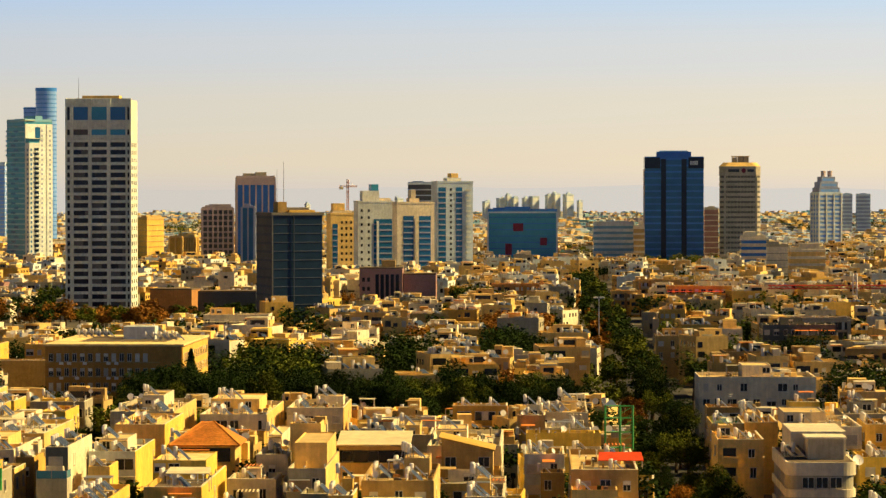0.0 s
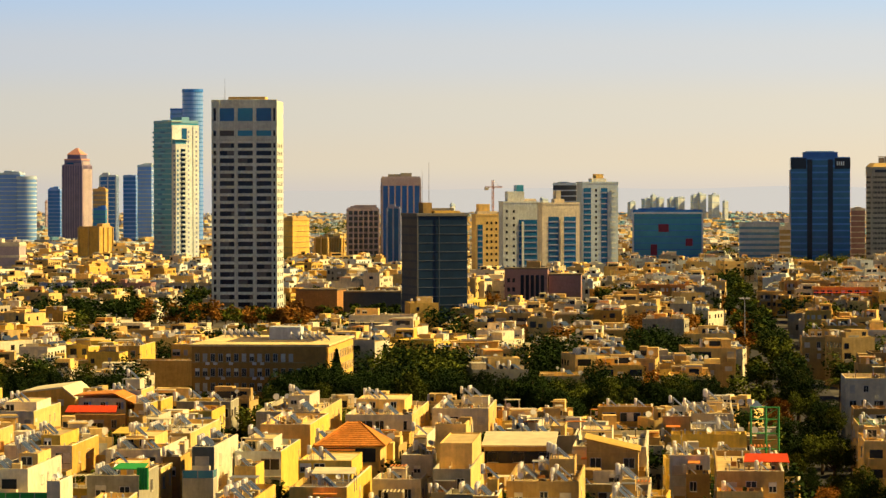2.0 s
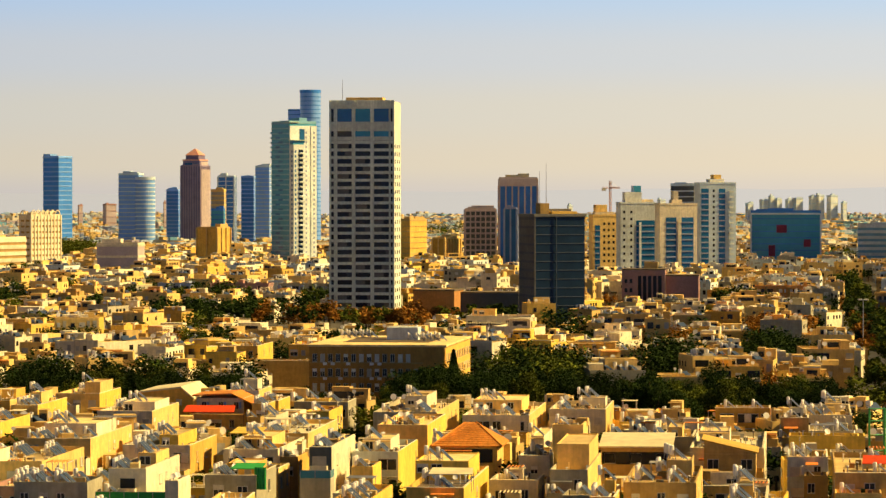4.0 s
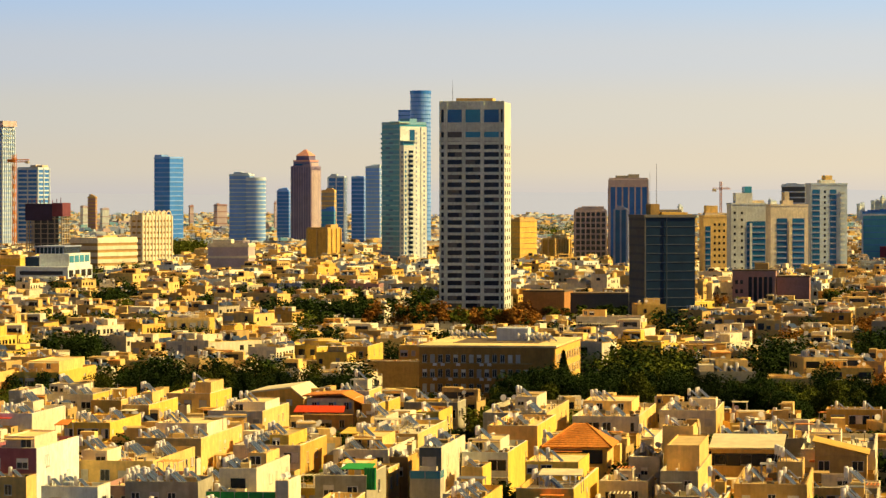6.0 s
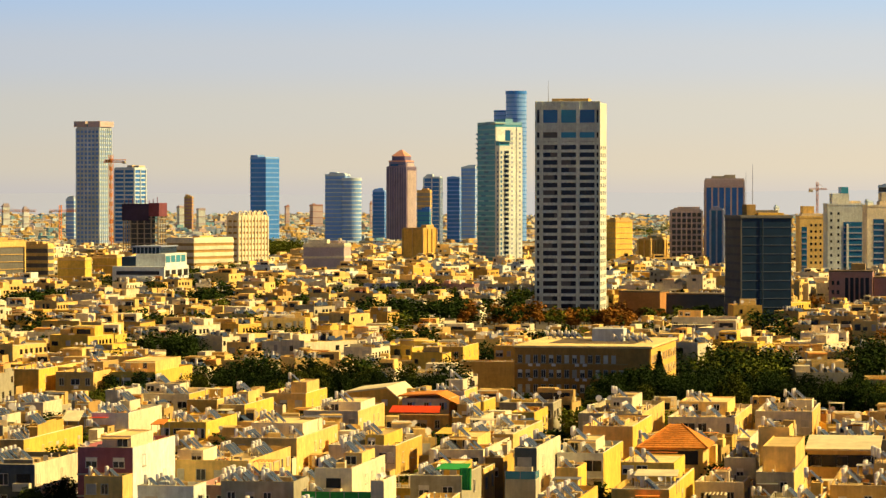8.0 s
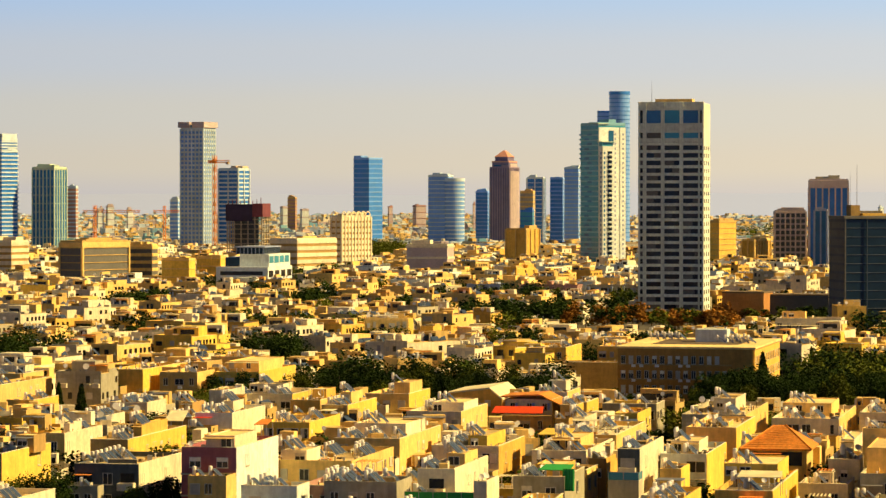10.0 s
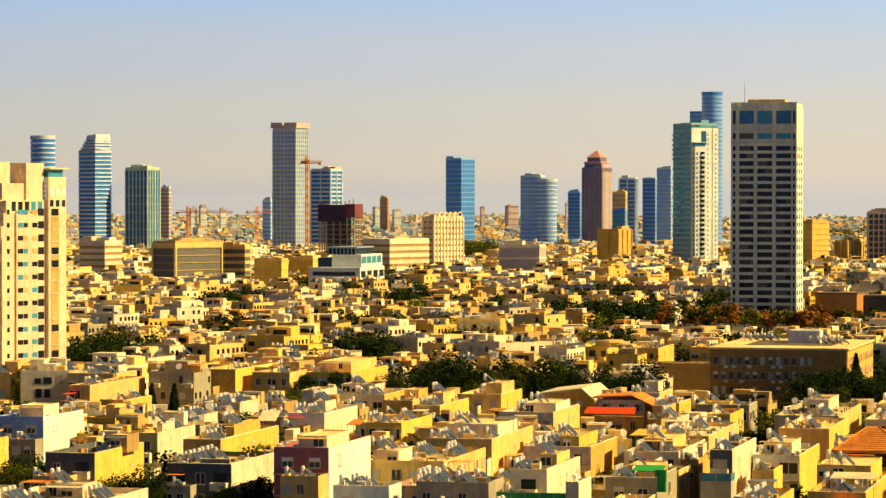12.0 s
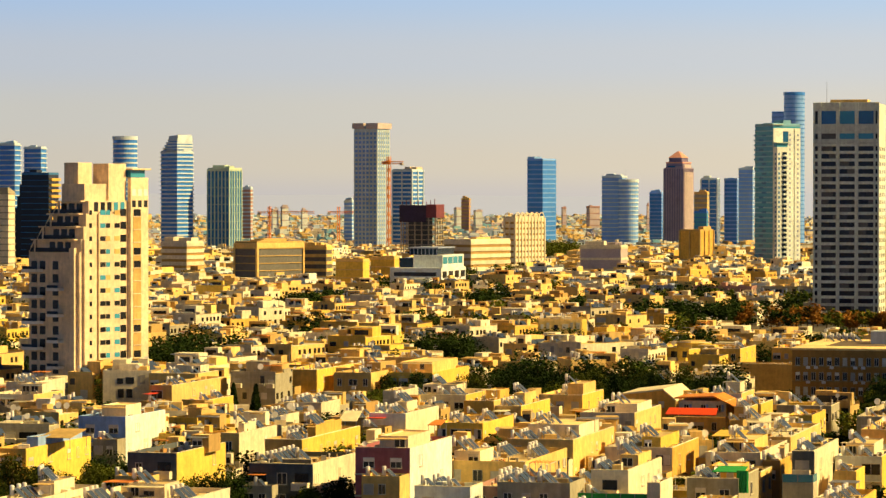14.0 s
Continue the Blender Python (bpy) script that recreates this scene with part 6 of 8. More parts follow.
house(-182.6, 615.1, 7.3, 12.5, 10.7, wall="white", heaters=9, front=0, side="white", roof="roof", bare=0.7, seed=61)
house(35.0, 614.0, 9.0, 9.8, 10.7, wall="brown", heaters=1, front=1, roof="roof", seed=62)
house(-98.9, 613.9, 3.0, 8.0, 11.2, wall="tan", heaters=3, front=0, side="yellow", seed=63)
house(-88.5, 621.7, 10.1, 11.3, 11.2, wall="grey", heaters=3, front=0, rooms=((0.2, 0.65, 0, 0.4, 1.3, "yellow"),), seed=64)
house(48.6, 620.6, 5.6, 7.0, 11.2, wall="yellow", heaters=2, front=0, bare=0.5, seed=65)
house(-98.6, 625.5, 3.5, 14.5, 11.2, wall="tan", heaters=3, front=0, side="yellow", seed=66)
house(-207.7, 627.8, 5.5, 15.4, 10.2, wall="ochre", heaters=3, front=0, side="yellow", seed=67)
house(-33.3, 629.7, 5.2, 9.2, 9.2, wall="terracotta", heaters=0, front=0, roof="tiles", bare=0.6, seed=68)
house(-170.0, 633.5, 3.6, 13.2, 12.2, wall="white", heaters=0, front=0, bare=1, seed=69)
house(-249.4, 637.1, 9.8, 16.5, 10.2, wall="white", heaters=2, front=1, side="cream", seed=70)
house(-106.2, 641.6, 6.4, 15.9, 12.2, wall="blue_white", heaters=4, front=0, side="cream", seed=71)
house(-139.1, 648.1, 8.6, 20.6, 11.2, wall="cream", heaters=2, front=0, side="yellow", rooms=((0.62, 1, 0.1, 0.7, 2.9, "cream"),), seed=72)
house(-165.1, 651.8, 12.8, 22.8, 10.7, wall="white", heaters=10, front=0, side="yellow", roof="roof", seed=73)
house(-254.0, 654.6, 6.0, 17.8, 11.7, wall="white", heaters=4, front=0, side="white", seed=74)
house(-224.9, 667.6, 4.6, 36.1, 11.2, wall="tan", heaters=3, front=1, side="cream", seed=75)
house(44.3, 692.5, 23.6, 20.0, 12.2, wall="white", heaters=0, front=0, bare=0.1, rooms=((0.38, 0.63, 0.2, 0.9, 3.0, "white"),), seed=76)
house(-198.4, 714.3, 8.3, 30.9, 11.7, wall="tan", heaters=2, front=0, side="cream", floors=1, seed=77)
house(-186.4, 718.6, 10.0, 33.1, 11.7, wall="yellow", heaters=1, front=0, side="yellow", floors=1, rooms=((0.1, 0.85, 0.2, 0.9, 2.8, "cream"),), seed=78)
house(-212.9, 722.5, 7.9, 30.0, 11.7, wall="ochre", heaters=1, front=0, side="yellow", roof="roof_white", bare=0.7, seed=79)
house(37.7, 916.9, 12.2, 14, 11, wall="tan", heaters=3, seed=4)
house(72.5, 944.8, 20.4, 16, 13, wall="slate", heaters=0, label="dark grey office house with ribbon windows", seed=5)
house(69.1, 1339.9, 36.8, 14, 13, wall="ochre", heaters=3, floors=2, label="long ochre apartment row with stair towers", seed=6)
house(-52.4, 961.3, 13.0, 14, 11, wall="white", heaters=0, pent=1, floors=2, seed=31)
house(-91.4, 1020.8, 19.7, 14, 13, wall="white", heaters=0, pent=1, floors=2, seed=32)
house(-51.4, 865.5, 23.0, 14, 10, wall="cream", heaters=6, floors=2, seed=33)
house(-234.2, 750.8, 13.0, 14, 11, wall="tan", heaters=2, floors=2, pent=1, seed=54)
house(-219.7, 748.6, 14.9, 14, 11, wall="ochre", roof="roof_white", heaters=0, pent=0, floors=2, seed=55)
house(-199.1, 720.3, 14.3, 14, 12, wall="cream", heaters=1, pent=1, floors=2, balcony=0.5, seed=56)
house(-197.7, 748.4, 10.7, 12, 13, wall="cream", heaters=1, pent=0, floors=2, balcony=0.5, seed=57)
house(-232.2, 686.9, 10.3, 14, 12, wall="cream", heaters=3, floors=2, seed=58)
house(-232.7, 686.4, 10.5, 14, 12, wall="cream", heaters=3, pent=1, balcony=0.6, seed=65)


house(-140.0, 855.0, 36.0, 10.0, 7.2, wall="tan", heaters=0, bare=0.75, floors=1, pent=0, seed=90)
house(-146.2, 880.0, 9.8, 26.0, 10.2, wall="ochre", side="yellow", heaters=3, floors=1, bare=0.3, pent=0, seed=91)
house(-129.0, 878.0, 8.0, 22.0, 10.6, wall="ochre", side="yellow", heaters=1, floors=1, bare=0.3, pent=0, seed=92)


def hip_house(x, y, w, d, h, rise):
    t = thing("villa", pose(x, y, 0), "ochre villa under an orange clay-tiled hip roof", "house")
    reserve(x, y, w, d, 0, 0.5)
    box_part("wall", t, -w / 2 + 0.5, -d / 2 + 0.5, 0, w / 2 - 0.5, d / 2 - 0.5, h, "cream")
    box_part("loggia", t, -w / 2 + 0.9, -d / 2 + 0.42, h - 2.4, w / 2 - 1.2, -d / 2 + 0.52, h - 0.3, "window")
    box_part("awning", t, -w / 2 + 0.6, -d / 2 - 0.9, h - 0.6, 0.8, -d / 2 + 0.4, h - 0.45, "orange")
    g, a, b = Geo(), w / 2 + 0.3, d / 2 + 0.3
    v = [(-a, -b, h), (a, -b, h), (a, b, h), (-a, b, h), (-a, -b, h + 0.2), (a, -b, h + 0.2), (a, b, h + 0.2), (-a, b, h + 0.2), (-0.8, -0.4, h + rise), (0.8, 0.4, h + rise)]
    g.faces(v, [(3, 2, 1, 0), (0, 1, 5, 4), (1, 2, 6, 5), (2, 3, 7, 6), (3, 0, 4, 7), (4, 5, 9, 8), (5, 6, 9), (6, 7, 8, 9), (7, 4, 8)], "tiles")
    roof = part("hip_roof", g, t)
    for k in range(1, 12):
        s = k / 12
        g = Geo()
        z = h + 0.2 + (rise - 0.2) * s
        g.tube((-a + (a - 0.8) * s, -b + (b - 0.4) * s, z + 0.03), (a - (a - 0.8) * s, -b + (b + 0.4) * s, z + 0.03), 0.05, 0.05, "tiles", 4)
        part("tile_course", g, roof)
    g = Geo()
    g.tube((-a, -b, h + 0.22), (-0.8, -0.4, h + rise + 0.03), 0.12, 0.12, "tiles", 6)
    part("ridge", g, roof)
    g = Geo()
    g.tube((a, -b, h + 0.22), (0.8, 0.4, h + rise + 0.03), 0.12, 0.12, "tiles", 6)
    part("ridge", g, roof)
    heater(x - w / 2 - 0.2, y + d / 2 + 1.2, h - 0.2, 62)
    heater(x + w / 2 - 1.5, y + d / 2 + 1.0, h + 0.2, 62)
    box_part("terrace", t, -w / 2 - 1.5, d / 2 - 0.5, 0, w / 2 + 0.5, d / 2 + 3.0, h - 0.3, "cream")


hip_house(-50.5, 513.0, 10.1, 12, 12, 3.4)


def shed_house(x, y, w, d, h, rise, wall, roof, label, lean=1):
    """A house under a single slanting roof sheet."""
    t = thing("house", pose(x, y, 0), label, "house", "low apartment houses")
    reserve(x, y, w, d, 0, 0.5)
    box_part("wall", t, -w / 2, -d / 2, 0, w / 2, d / 2, h, wall)
    g, a, b = Geo(), w / 2 + 0.35, d / 2 + 0.35
    if lean == 1:  # rises towards the back
        z = [(h + 0.05), (h + 0.05), (h + rise), (h + rise)]
    else:  # falls from left to right
        z = [h + rise, h + 0.05, h + 0.05, h + rise]
    o = [(-a, -b), (a, -b), (a, b), (-a, b)]
    v = [(px, py, q) for (px, py), q in zip(o, z)] + [(px, py, q + 0.22) for (px, py), q in zip(o, z)]
    g.faces(v, [(3, 2, 1, 0), (4, 5, 6, 7), (0, 1, 5, 4), (1, 2, 6, 5), (2, 3, 7, 6), (3, 0, 4, 7)], roof)
    part("roof_sheet", g, t)
    g = Geo()
    if lean == 1:
        g.faces([(w / 2, -d / 2, h), (w / 2, d / 2, h), (w / 2, d / 2, h + rise)], [(0, 1, 2)], wall)
    else:
        g.faces([(-w / 2, -d / 2, h), (w / 2, -d / 2, h), (-w / 2, -d / 2, h + rise), (-w / 2, d / 2, h), (-w / 2, d / 2, h + rise)], [(0, 1, 2), (3, 0, 2, 4)], wall)
    part("gable", g, t)
    for i in range(max(2, int(w / 2.6))):
        for k in range(2):
            part("window", window_mesh(1.5, 1.35, (i + k) % 3 == 2), t, at=pose(-w / 2 + 1.3 + i * (w - 2.6) / max(1, int(w / 2.6) - 1), -d / 2, h - 1.5 - 3 * k))
    return t


white_shed = shed_house(-24.3, 499.5, 10.2, 11, 13, 1.3, "tan", "roof_white", "tan house under a white sheet roof with a dark window band")
box_part("window_band", white_shed, -5.0, -5.6, 10.6, 5.0, -5.48, 12.4, "window")
for u in (-3.0, 1.0, 3.4):
    heater(-24.3 + u, 506.5, 13.6, 60)
shed_house(-10.3, 489, 7.4, 10, 13, 1.9, "tan", "ochre", "tan house under a slanting ochre sheet roof", 2)


def canopy(x, y, z, w, d, m, label, fall=0.5, name="canopy"):
    t = thing(name, pose(x, y, z), label, "canopy")
    g = Geo()
    v = [(-w / 2, -d / 2, 0), (w / 2, -d / 2, 0), (w / 2 - 0.2, d / 2, fall), (-w / 2 + 0.2, d / 2, fall)]
    v += [(a, b, c + 0.1) for a, b, c in v]
    g.faces(v, [(3, 2, 1, 0), (4, 5, 6, 7), (0, 1, 5, 4), (1, 2, 6, 5), (2, 3, 7, 6), (3, 0, 4, 7)], m)
    part("sheet", g, t)
    return t


def posts(t, w, d, down, m="steel"):
    for u in (-w / 2 + 0.15, w / 2 - 0.15):
        for v in (-d / 2 + 0.15, d / 2 - 0.15):
            g = Geo()
            g.tube((u, v, -down), (u, v, 0.1), 0.05, 0.05, m, 6)
            part("post", g, t)


c = canopy(11.0, 452.2, 14.3, 6.1, 2.9, "red", "bright red sheet canopy on a roof terrace", 0.9)
posts(c, 6.1, 2.9, 1.05)
c = canopy(-109.6, 617.4, 9.9, 9.6, 3.0, "red", "long red tiled canopy over a balcony", 1.1)
for x, y, z, w, d, fall, down, m, name, words in (
        (-45.7, 438.5, 13.6, 5.8, 3.2, 0.6, 2.3, "roof_white", "awning", "white awning over a roof terrace"),
        (-74.4, 449.2, 13.3, 4.3, 5.0, 0.4, 1.5, "green", "tarpaulin", "green tarpaulin stretched over a roof terrace"),
        (-122.6, 477.5, 16.9, 2.0, 4.0, 0.5, 2.1, "orange", "awning", "small orange-red sun sail on a roof terrace"),
        (-85.2, 514.4, 13.5, 4.9, 7.0, 0.5, 1.7, "yellow", "awning", "yellow awning over a roof terrace"),
        (-186.5, 492.3, 13.0, 5.3, 7.6, 0.9, 1.7, "tan", "awning", "tan sun sail over a roof terrace"),
        (-155.0, 545.0, 12.6, 3.3, 4.0, 1.5, 1.3, "roof_white", "awning", "slanting cream awning on a roof")):
    c = canopy(x, y, z, w, d, m, words, fall, name)
    posts(c, w, d, down)


def green_panel(x, y, z, w, h):
    t = thing("safety_netting", pose(x, y, z), "green safety netting hung along a balcony", "netting")
    g = Geo()
    n, v, f = 14, [], []
    for i in range(n + 1):
        u, q = -w / 2 + w * i / n, 0.12 * math.sin(i * 1.9)
        v += [(u, q, 0), (u, q * 0.4, h), (u, q + 0.03, 0), (u, q * 0.4 + 0.03, h)]
        if i:
            b = 4 * i
            f += [(b - 4, b, b + 1, b - 3), (b + 2, b - 2, b - 1, b + 3), (b - 3, b + 1, b + 3, b - 1)]
    g.faces(v, f, "green")
    part("net", g, t)


def glass_terrace(x, y, z, w, d, m, label):
    """A terrace slab in front of a house with a glass balustrade between thin posts."""
    t = thing("glazed_terrace", pose(x, y, 0), label, "terrace")
    box_part("slab", t, -w / 2, -d / 2, 0, w / 2, d / 2, z, "concrete_light")
    box_part("balustrade", t, -w / 2, -d / 2 + 0.03, z, w / 2, -d / 2 + 0.1, z + 1.05, m)
    box_part("end_panel", t, w / 2 - 0.1, -d / 2 + 0.12, z, w / 2 - 0.03, d / 2, z + 1.05, m)
    for i in range(int(w / 1.6) + 1):
        u = -w / 2 + 0.05 + i * (w - 0.1) / int(w / 1.6)
        box_part("post", t, u - 0.04, -d / 2 - 0.02, z, u + 0.04, -d / 2 + 0.02, z + 1.12, "steel", "", 0.01)
    box_part("hand_rail", t, -w / 2, -d / 2 - 0.02, z + 1.06, w / 2, -d / 2 + 0.12, z + 1.12, "steel", "", 0.01)


glass_terrace(-87.0, 434.3, 10.4, 9.6, 5.6, "green", "pale terrace with a bright green glass balustrade")
glass_terrace(-67.0, 462.6, 11.0, 4.3, 4.0, "glass_teal", "narrow terrace with a teal glass balustrade")
green_panel(-72.4, 446.5, 10.6, 1.6, 3.0)


def hoist_frame(x, y, z):
    """Green steel hoist: four lattice legs joined by rails."""
    t = thing("hoist_frame", pose(x, y, z), "tall open green steel hoist frame on a roof", "hoist")
    for u, v, low in ((-1.9, 0, 0), (0.2, -0.6, -3.2), (2.0, 0, 0), (0.2, 1.4, 0)):
        g = Geo()
        g.tube((u, v, low), (u, v, 6.2), 0.16, 0.14, "crane_green", 6)
        part("leg", g, t)
    for z in (0.2, 2.4, 4.4, 6.1):
        for a, b in (((-1.9, 0), (0.2, -0.6)), ((0.2, -0.6), (2.0, 0)), ((2.0, 0), (0.2, 1.4)), ((0.2, 1.4), (-1.9, 0))):
            g = Geo()
            g.tube((*a, z), (*b, z), 0.07, 0.07, "crane_green", 5)
            part("rail", g, t)
    for k in range(6):
        g = Geo()
        g.tube((0.2, -0.6, k), (2.0, 0, k + 1.0), 0.04, 0.04, "crane_green", 4)
        part("brace", g, t)


hoist_frame(11.3, 476.0, 14.0)


def lattice(g, a, b, s, m, n):
    """A lattice girder from a to b."""
    a, b = Vector(a), Vector(b)
    q = (b - a).to_track_quat("Z", "Y")
    corners = [q @ Vector((u * s / 2, v * s / 2, 0)) for u, v in ((-1, -1), (1, -1), (1, 1), (-1, 1))]
    for c in corners:
        g.tube(tuple(a + c), tuple(b + c), s * 0.14, s * 0.14, m, 4)
    for k in range(n):
        for i in range(4):
            p0, p1 = a + (b - a) * k / n + corners[i], a + (b - a) * (k + 1) / n + corners[(i + 1) % 4]
            g.tube(tuple(p0), tuple(p1), s * 0.09, s * 0.09, m, 3)


def tower_crane(x, y, z0, z1, jib, back, turn, m, s=1.6, mast_m=""):
    t = thing("tower_crane", pose(x, y, z0, 0, 0, turn), "lattice tower crane over the roofs", "crane")
    g = Geo()
    lattice(g, (0, 0, 0), (0, 0, z1 - z0 + 5), s, mast_m or m, 12)
    part("mast", g, t)
    g = Geo()
    lattice(g, (0, 0, z1 - z0), (jib, 0, z1 - z0), s * 0.8, m, 16)
    part("jib", g, t)
    g = Geo()
    lattice(g, (0, 0, z1 - z0), (-back, 0, z1 - z0), s * 0.8, m, 5)
    part("counter_jib", g, t)
    box_part("counterweight", t, -back, -1, z1 - z0 - 2.2, -back + 2.5, 1, z1 - z0 - 0.2, "concrete")
    g = Geo()
    g.tube((0, 0, z1 - z0 + 5), (jib * 0.7, 0, z1 - z0 + 0.6), 0.08, 0.08, "steel", 4)
    part("stay", g, t)


tower_crane(116.6, 1244.5, 0, 15.8, 32, 12, 180, "crane_red", 1.5, "tank")
tower_crane(-860.3, 2769.5, 0, 38.5, 46, 12, -17, "orange", 2.0)
tower_crane(-836, 2900, 0, 38, 30, 10, 10, "orange", 2.0)
tower_crane(-136.0, 2396.0, 20, 56, 7, 6, 20, "mauve", 1.2)
tower_crane(-709.2, 2605.2, 0, 79, 6, 14, 160, "orange", 2.4)


def street_light(x, y, z):
    t = thing("floodlight_mast", pose(x, y, 0), "tall steel mast with a ring of lamps", "street lamp")
    g = Geo()
    g.tube((0, 0, 0), (0, 0, z), 0.22, 0.12, "steel", 8)
    part("pole", g, t)
    for i in range(6):
        a = i * 1.047
        g = Geo()
        g.slab(1.3 * math.cos(a) - 0.4, 1.3 * math.sin(a) - 0.4, z - 0.3, 1.3 * math.cos(a) + 0.4, 1.3 * math.sin(a) + 0.4, z + 0.1, "tank", 0.05)
        part("lamp", g, t)
    g = Geo()
    g.tube((-1.4, 0, z - 0.1), (1.4, 0, z - 0.1), 0.06, 0.06, "steel", 4)
    part("cross_arm", g, t)


street_light(18.8, 1049.8, 18)


def rounded(w, d, r, n=6):
    """The outline of a plan with rounded front corners."""
    pts = []
    for cx, cy, a0 in ((-w / 2 + r, -d / 2 + r, 180), (w / 2 - r, -d / 2 + r, 270)):
        pts += [(cx + r * math.cos(radians(a0 + 90 * i / n)), cy + r * math.sin(radians(a0 + 90 * i / n))) for i in range(n + 1)]
    return pts + [(w / 2, d / 2), (-w / 2, d / 2)]


def prism(g, pts, z0, z1, m):
    n = len(pts)
    g.faces([(x, y, z0) for x, y in pts] + [(x, y, z1) for x, y in pts], [tuple(range(n - 1, -1, -1)), tuple(range(n, 2 * n))] + [(i, (i + 1) % n, n + (i + 1) % n, n + i) for i in range(n)], m)


def rounded_house(x, y, w, d, h):
    t = thing("rounded_apartment_house", pose(x, y, 0), "pale modernist apartment house with rounded corners and long balconies", "house")
    reserve(x, y, w, d, 0, 1)
    g = Geo()
    prism(g, rounded(w - 0.6, d - 0.6, 1.5), 0, h, "grey")
    part("wall", g, t)
    for k in range(5):
        g = Geo()
        prism(g, rounded(w, d, 1.8), h - 1.1 - k * 3.0, h + (0.7 if k == 0 else 0) - k * 3.0, "white")
        part("balcony_band", g, t)
        for i in range(3):
            part("window", window_mesh(1.5, 1.4, i == 1 and k % 2 == 1), t, at=pose(-1.8 + i * 1.9, -d / 2 + 0.3, h - 2.1 - k * 3.0))
        for i in range(8):
            part("window", window_mesh(1.0, 1.4, i % 4 == 1), t, at=pose(-w / 2 + 0.3, d / 2 - 2.0 - i * 2.7, h - 2.1 - k * 3.0, 0, 0, 270))
    g = Geo()
    prism(g, rounded(w - 0.7, d - 0.7, 1.5), h + 0.3, h + 0.72, "roof_dark")
    part("roof", g, t)
    box_part("roof_room", t, -1.5, -d / 2 + 4.5, h + 0.7, 3.4, -d / 2 + 10, h + 3.6, "grey")
    box_part("pergola", t, -1.9, -d / 2 + 4.0, h + 3.6, 3.8, -d / 2 + 10.4, h + 3.9, "white")
    box_part("roof_room", t, -3.4, -d / 2 + 11, h + 0.7, w / 2 - 0.5, d / 2 - 0.5, h + 4.2, "white")
    heater(x - 2.0, y - d / 2 + 9, h + 0.72, 62)
    heater(x - 3.4, y - d / 2 + 9.6, h + 0.72, 62)
    dish(x + w / 2 + 0.4, y - d / 2 + 3, h - 1, 20, 0.8)


rounded_house(38.6, 474.0, 9.6, 28, 12.7)

# pale frame and plum panels on the wide blue office
for x0, x1, z0, z1 in ((-22.6, -21.6, 0.5, 39.4), (21.6, 22.6, 0.5, 39.4), (-21.6, 21.6, 38.6, 39.6)):
    box_part("edge", wide_office[0], x0, -8.6, z0, x1, -7.9, z1, "band_pale")
for u, z, w, h in ((-2.7, 27.0, 6.5, 5.0), (-8.9, 12.0, 4.2, 7.0), (13.6, 18.0, 4.4, 4.8)):
    box_part("panel", wide_office[0], u - w / 2, -8.5, z, u + w / 2, -8.0, z + h, "plum", "plum red square panel")


def red_roofed_house(x, y):
    """Cream house: a terrace under a red sheet canopy, a set-back storey with blue shutters, a low roof that falls to one side."""
    t = thing("house", pose(x, y, 0), "cream house with a red canopy and a dark low-pitched roof", "house", "low apartment houses")
    reserve(x, y, 12, 14, 0, 0.5)
    box_part("wall", t, -5.0, -5.5, 0, 5.0, 7, 9.4, "cream")
    # yellow skin on the right flank paints the sun on the cream wall
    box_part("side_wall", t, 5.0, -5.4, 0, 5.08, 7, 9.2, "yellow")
    box_part("upper_wall", t, -4.3, -4.0, 9.4, 4.6, 6, 12.3, "white")
    g = Geo()
    v = [(-5.0, -5.0, 12.9), (2.4, -5.0, 13.3), (7.4, -5.0, 10.9)]
    v += [(p, 7.0, q) for p, _, q in v]
    v += [(p, q, z - 0.25) for p, q, z in v]
    g.faces(v, [(0, 1, 4, 3), (1, 2, 5, 4), (9, 10, 7, 6), (10, 11, 8, 7), (6, 7, 1, 0), (7, 8, 2, 1), (3, 4, 10, 9), (4, 5, 11, 10), (0, 3, 9, 6), (2, 8, 11, 5)], "tiles")
    part("roof", g, t, "clay-tiled low-pitched roof")
    # the same painted sunlight over the upper wall's right end
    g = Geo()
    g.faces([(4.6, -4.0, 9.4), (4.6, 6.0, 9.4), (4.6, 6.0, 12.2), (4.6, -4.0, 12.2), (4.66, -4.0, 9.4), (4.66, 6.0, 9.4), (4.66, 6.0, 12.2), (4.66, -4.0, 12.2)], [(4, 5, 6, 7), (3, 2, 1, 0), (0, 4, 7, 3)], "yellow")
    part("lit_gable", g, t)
    for u in (-2.9, 0.3, 3.2):
        part("window", window_mesh(0.8, 1.25, 0), t, at=pose(u, -4.0, 10.9))
        part("shutter_leaf", pane_mesh(0.45, 1.3, "blue"), t, at=pose(u + 0.75, -4.0, 10.3))
    for u, w, k in ((-3.6, 0.8, 0), (-0.6, 2.4, 2), (2.6, 0.8, 0)):
        part("window", window_mesh(w, 1.4, k), t, at=pose(u, -5.5, 7.6))
    box_part("terrace_slab", t, -5.6, -7.8, 5.6, 5.6, -5.5, 5.9, "brown")
    box_part("terrace_wall", t, -5.6, -7.8, 5.9, 5.6, -7.6, 6.7, "terracotta")
    for u in (-5.2, 5.2):
        box_part("post", t, u - 0.1, -7.6, 6.7, u + 0.1, -7.4, 9.7, "brown")


red_roofed_house(-108.4, 625.0)


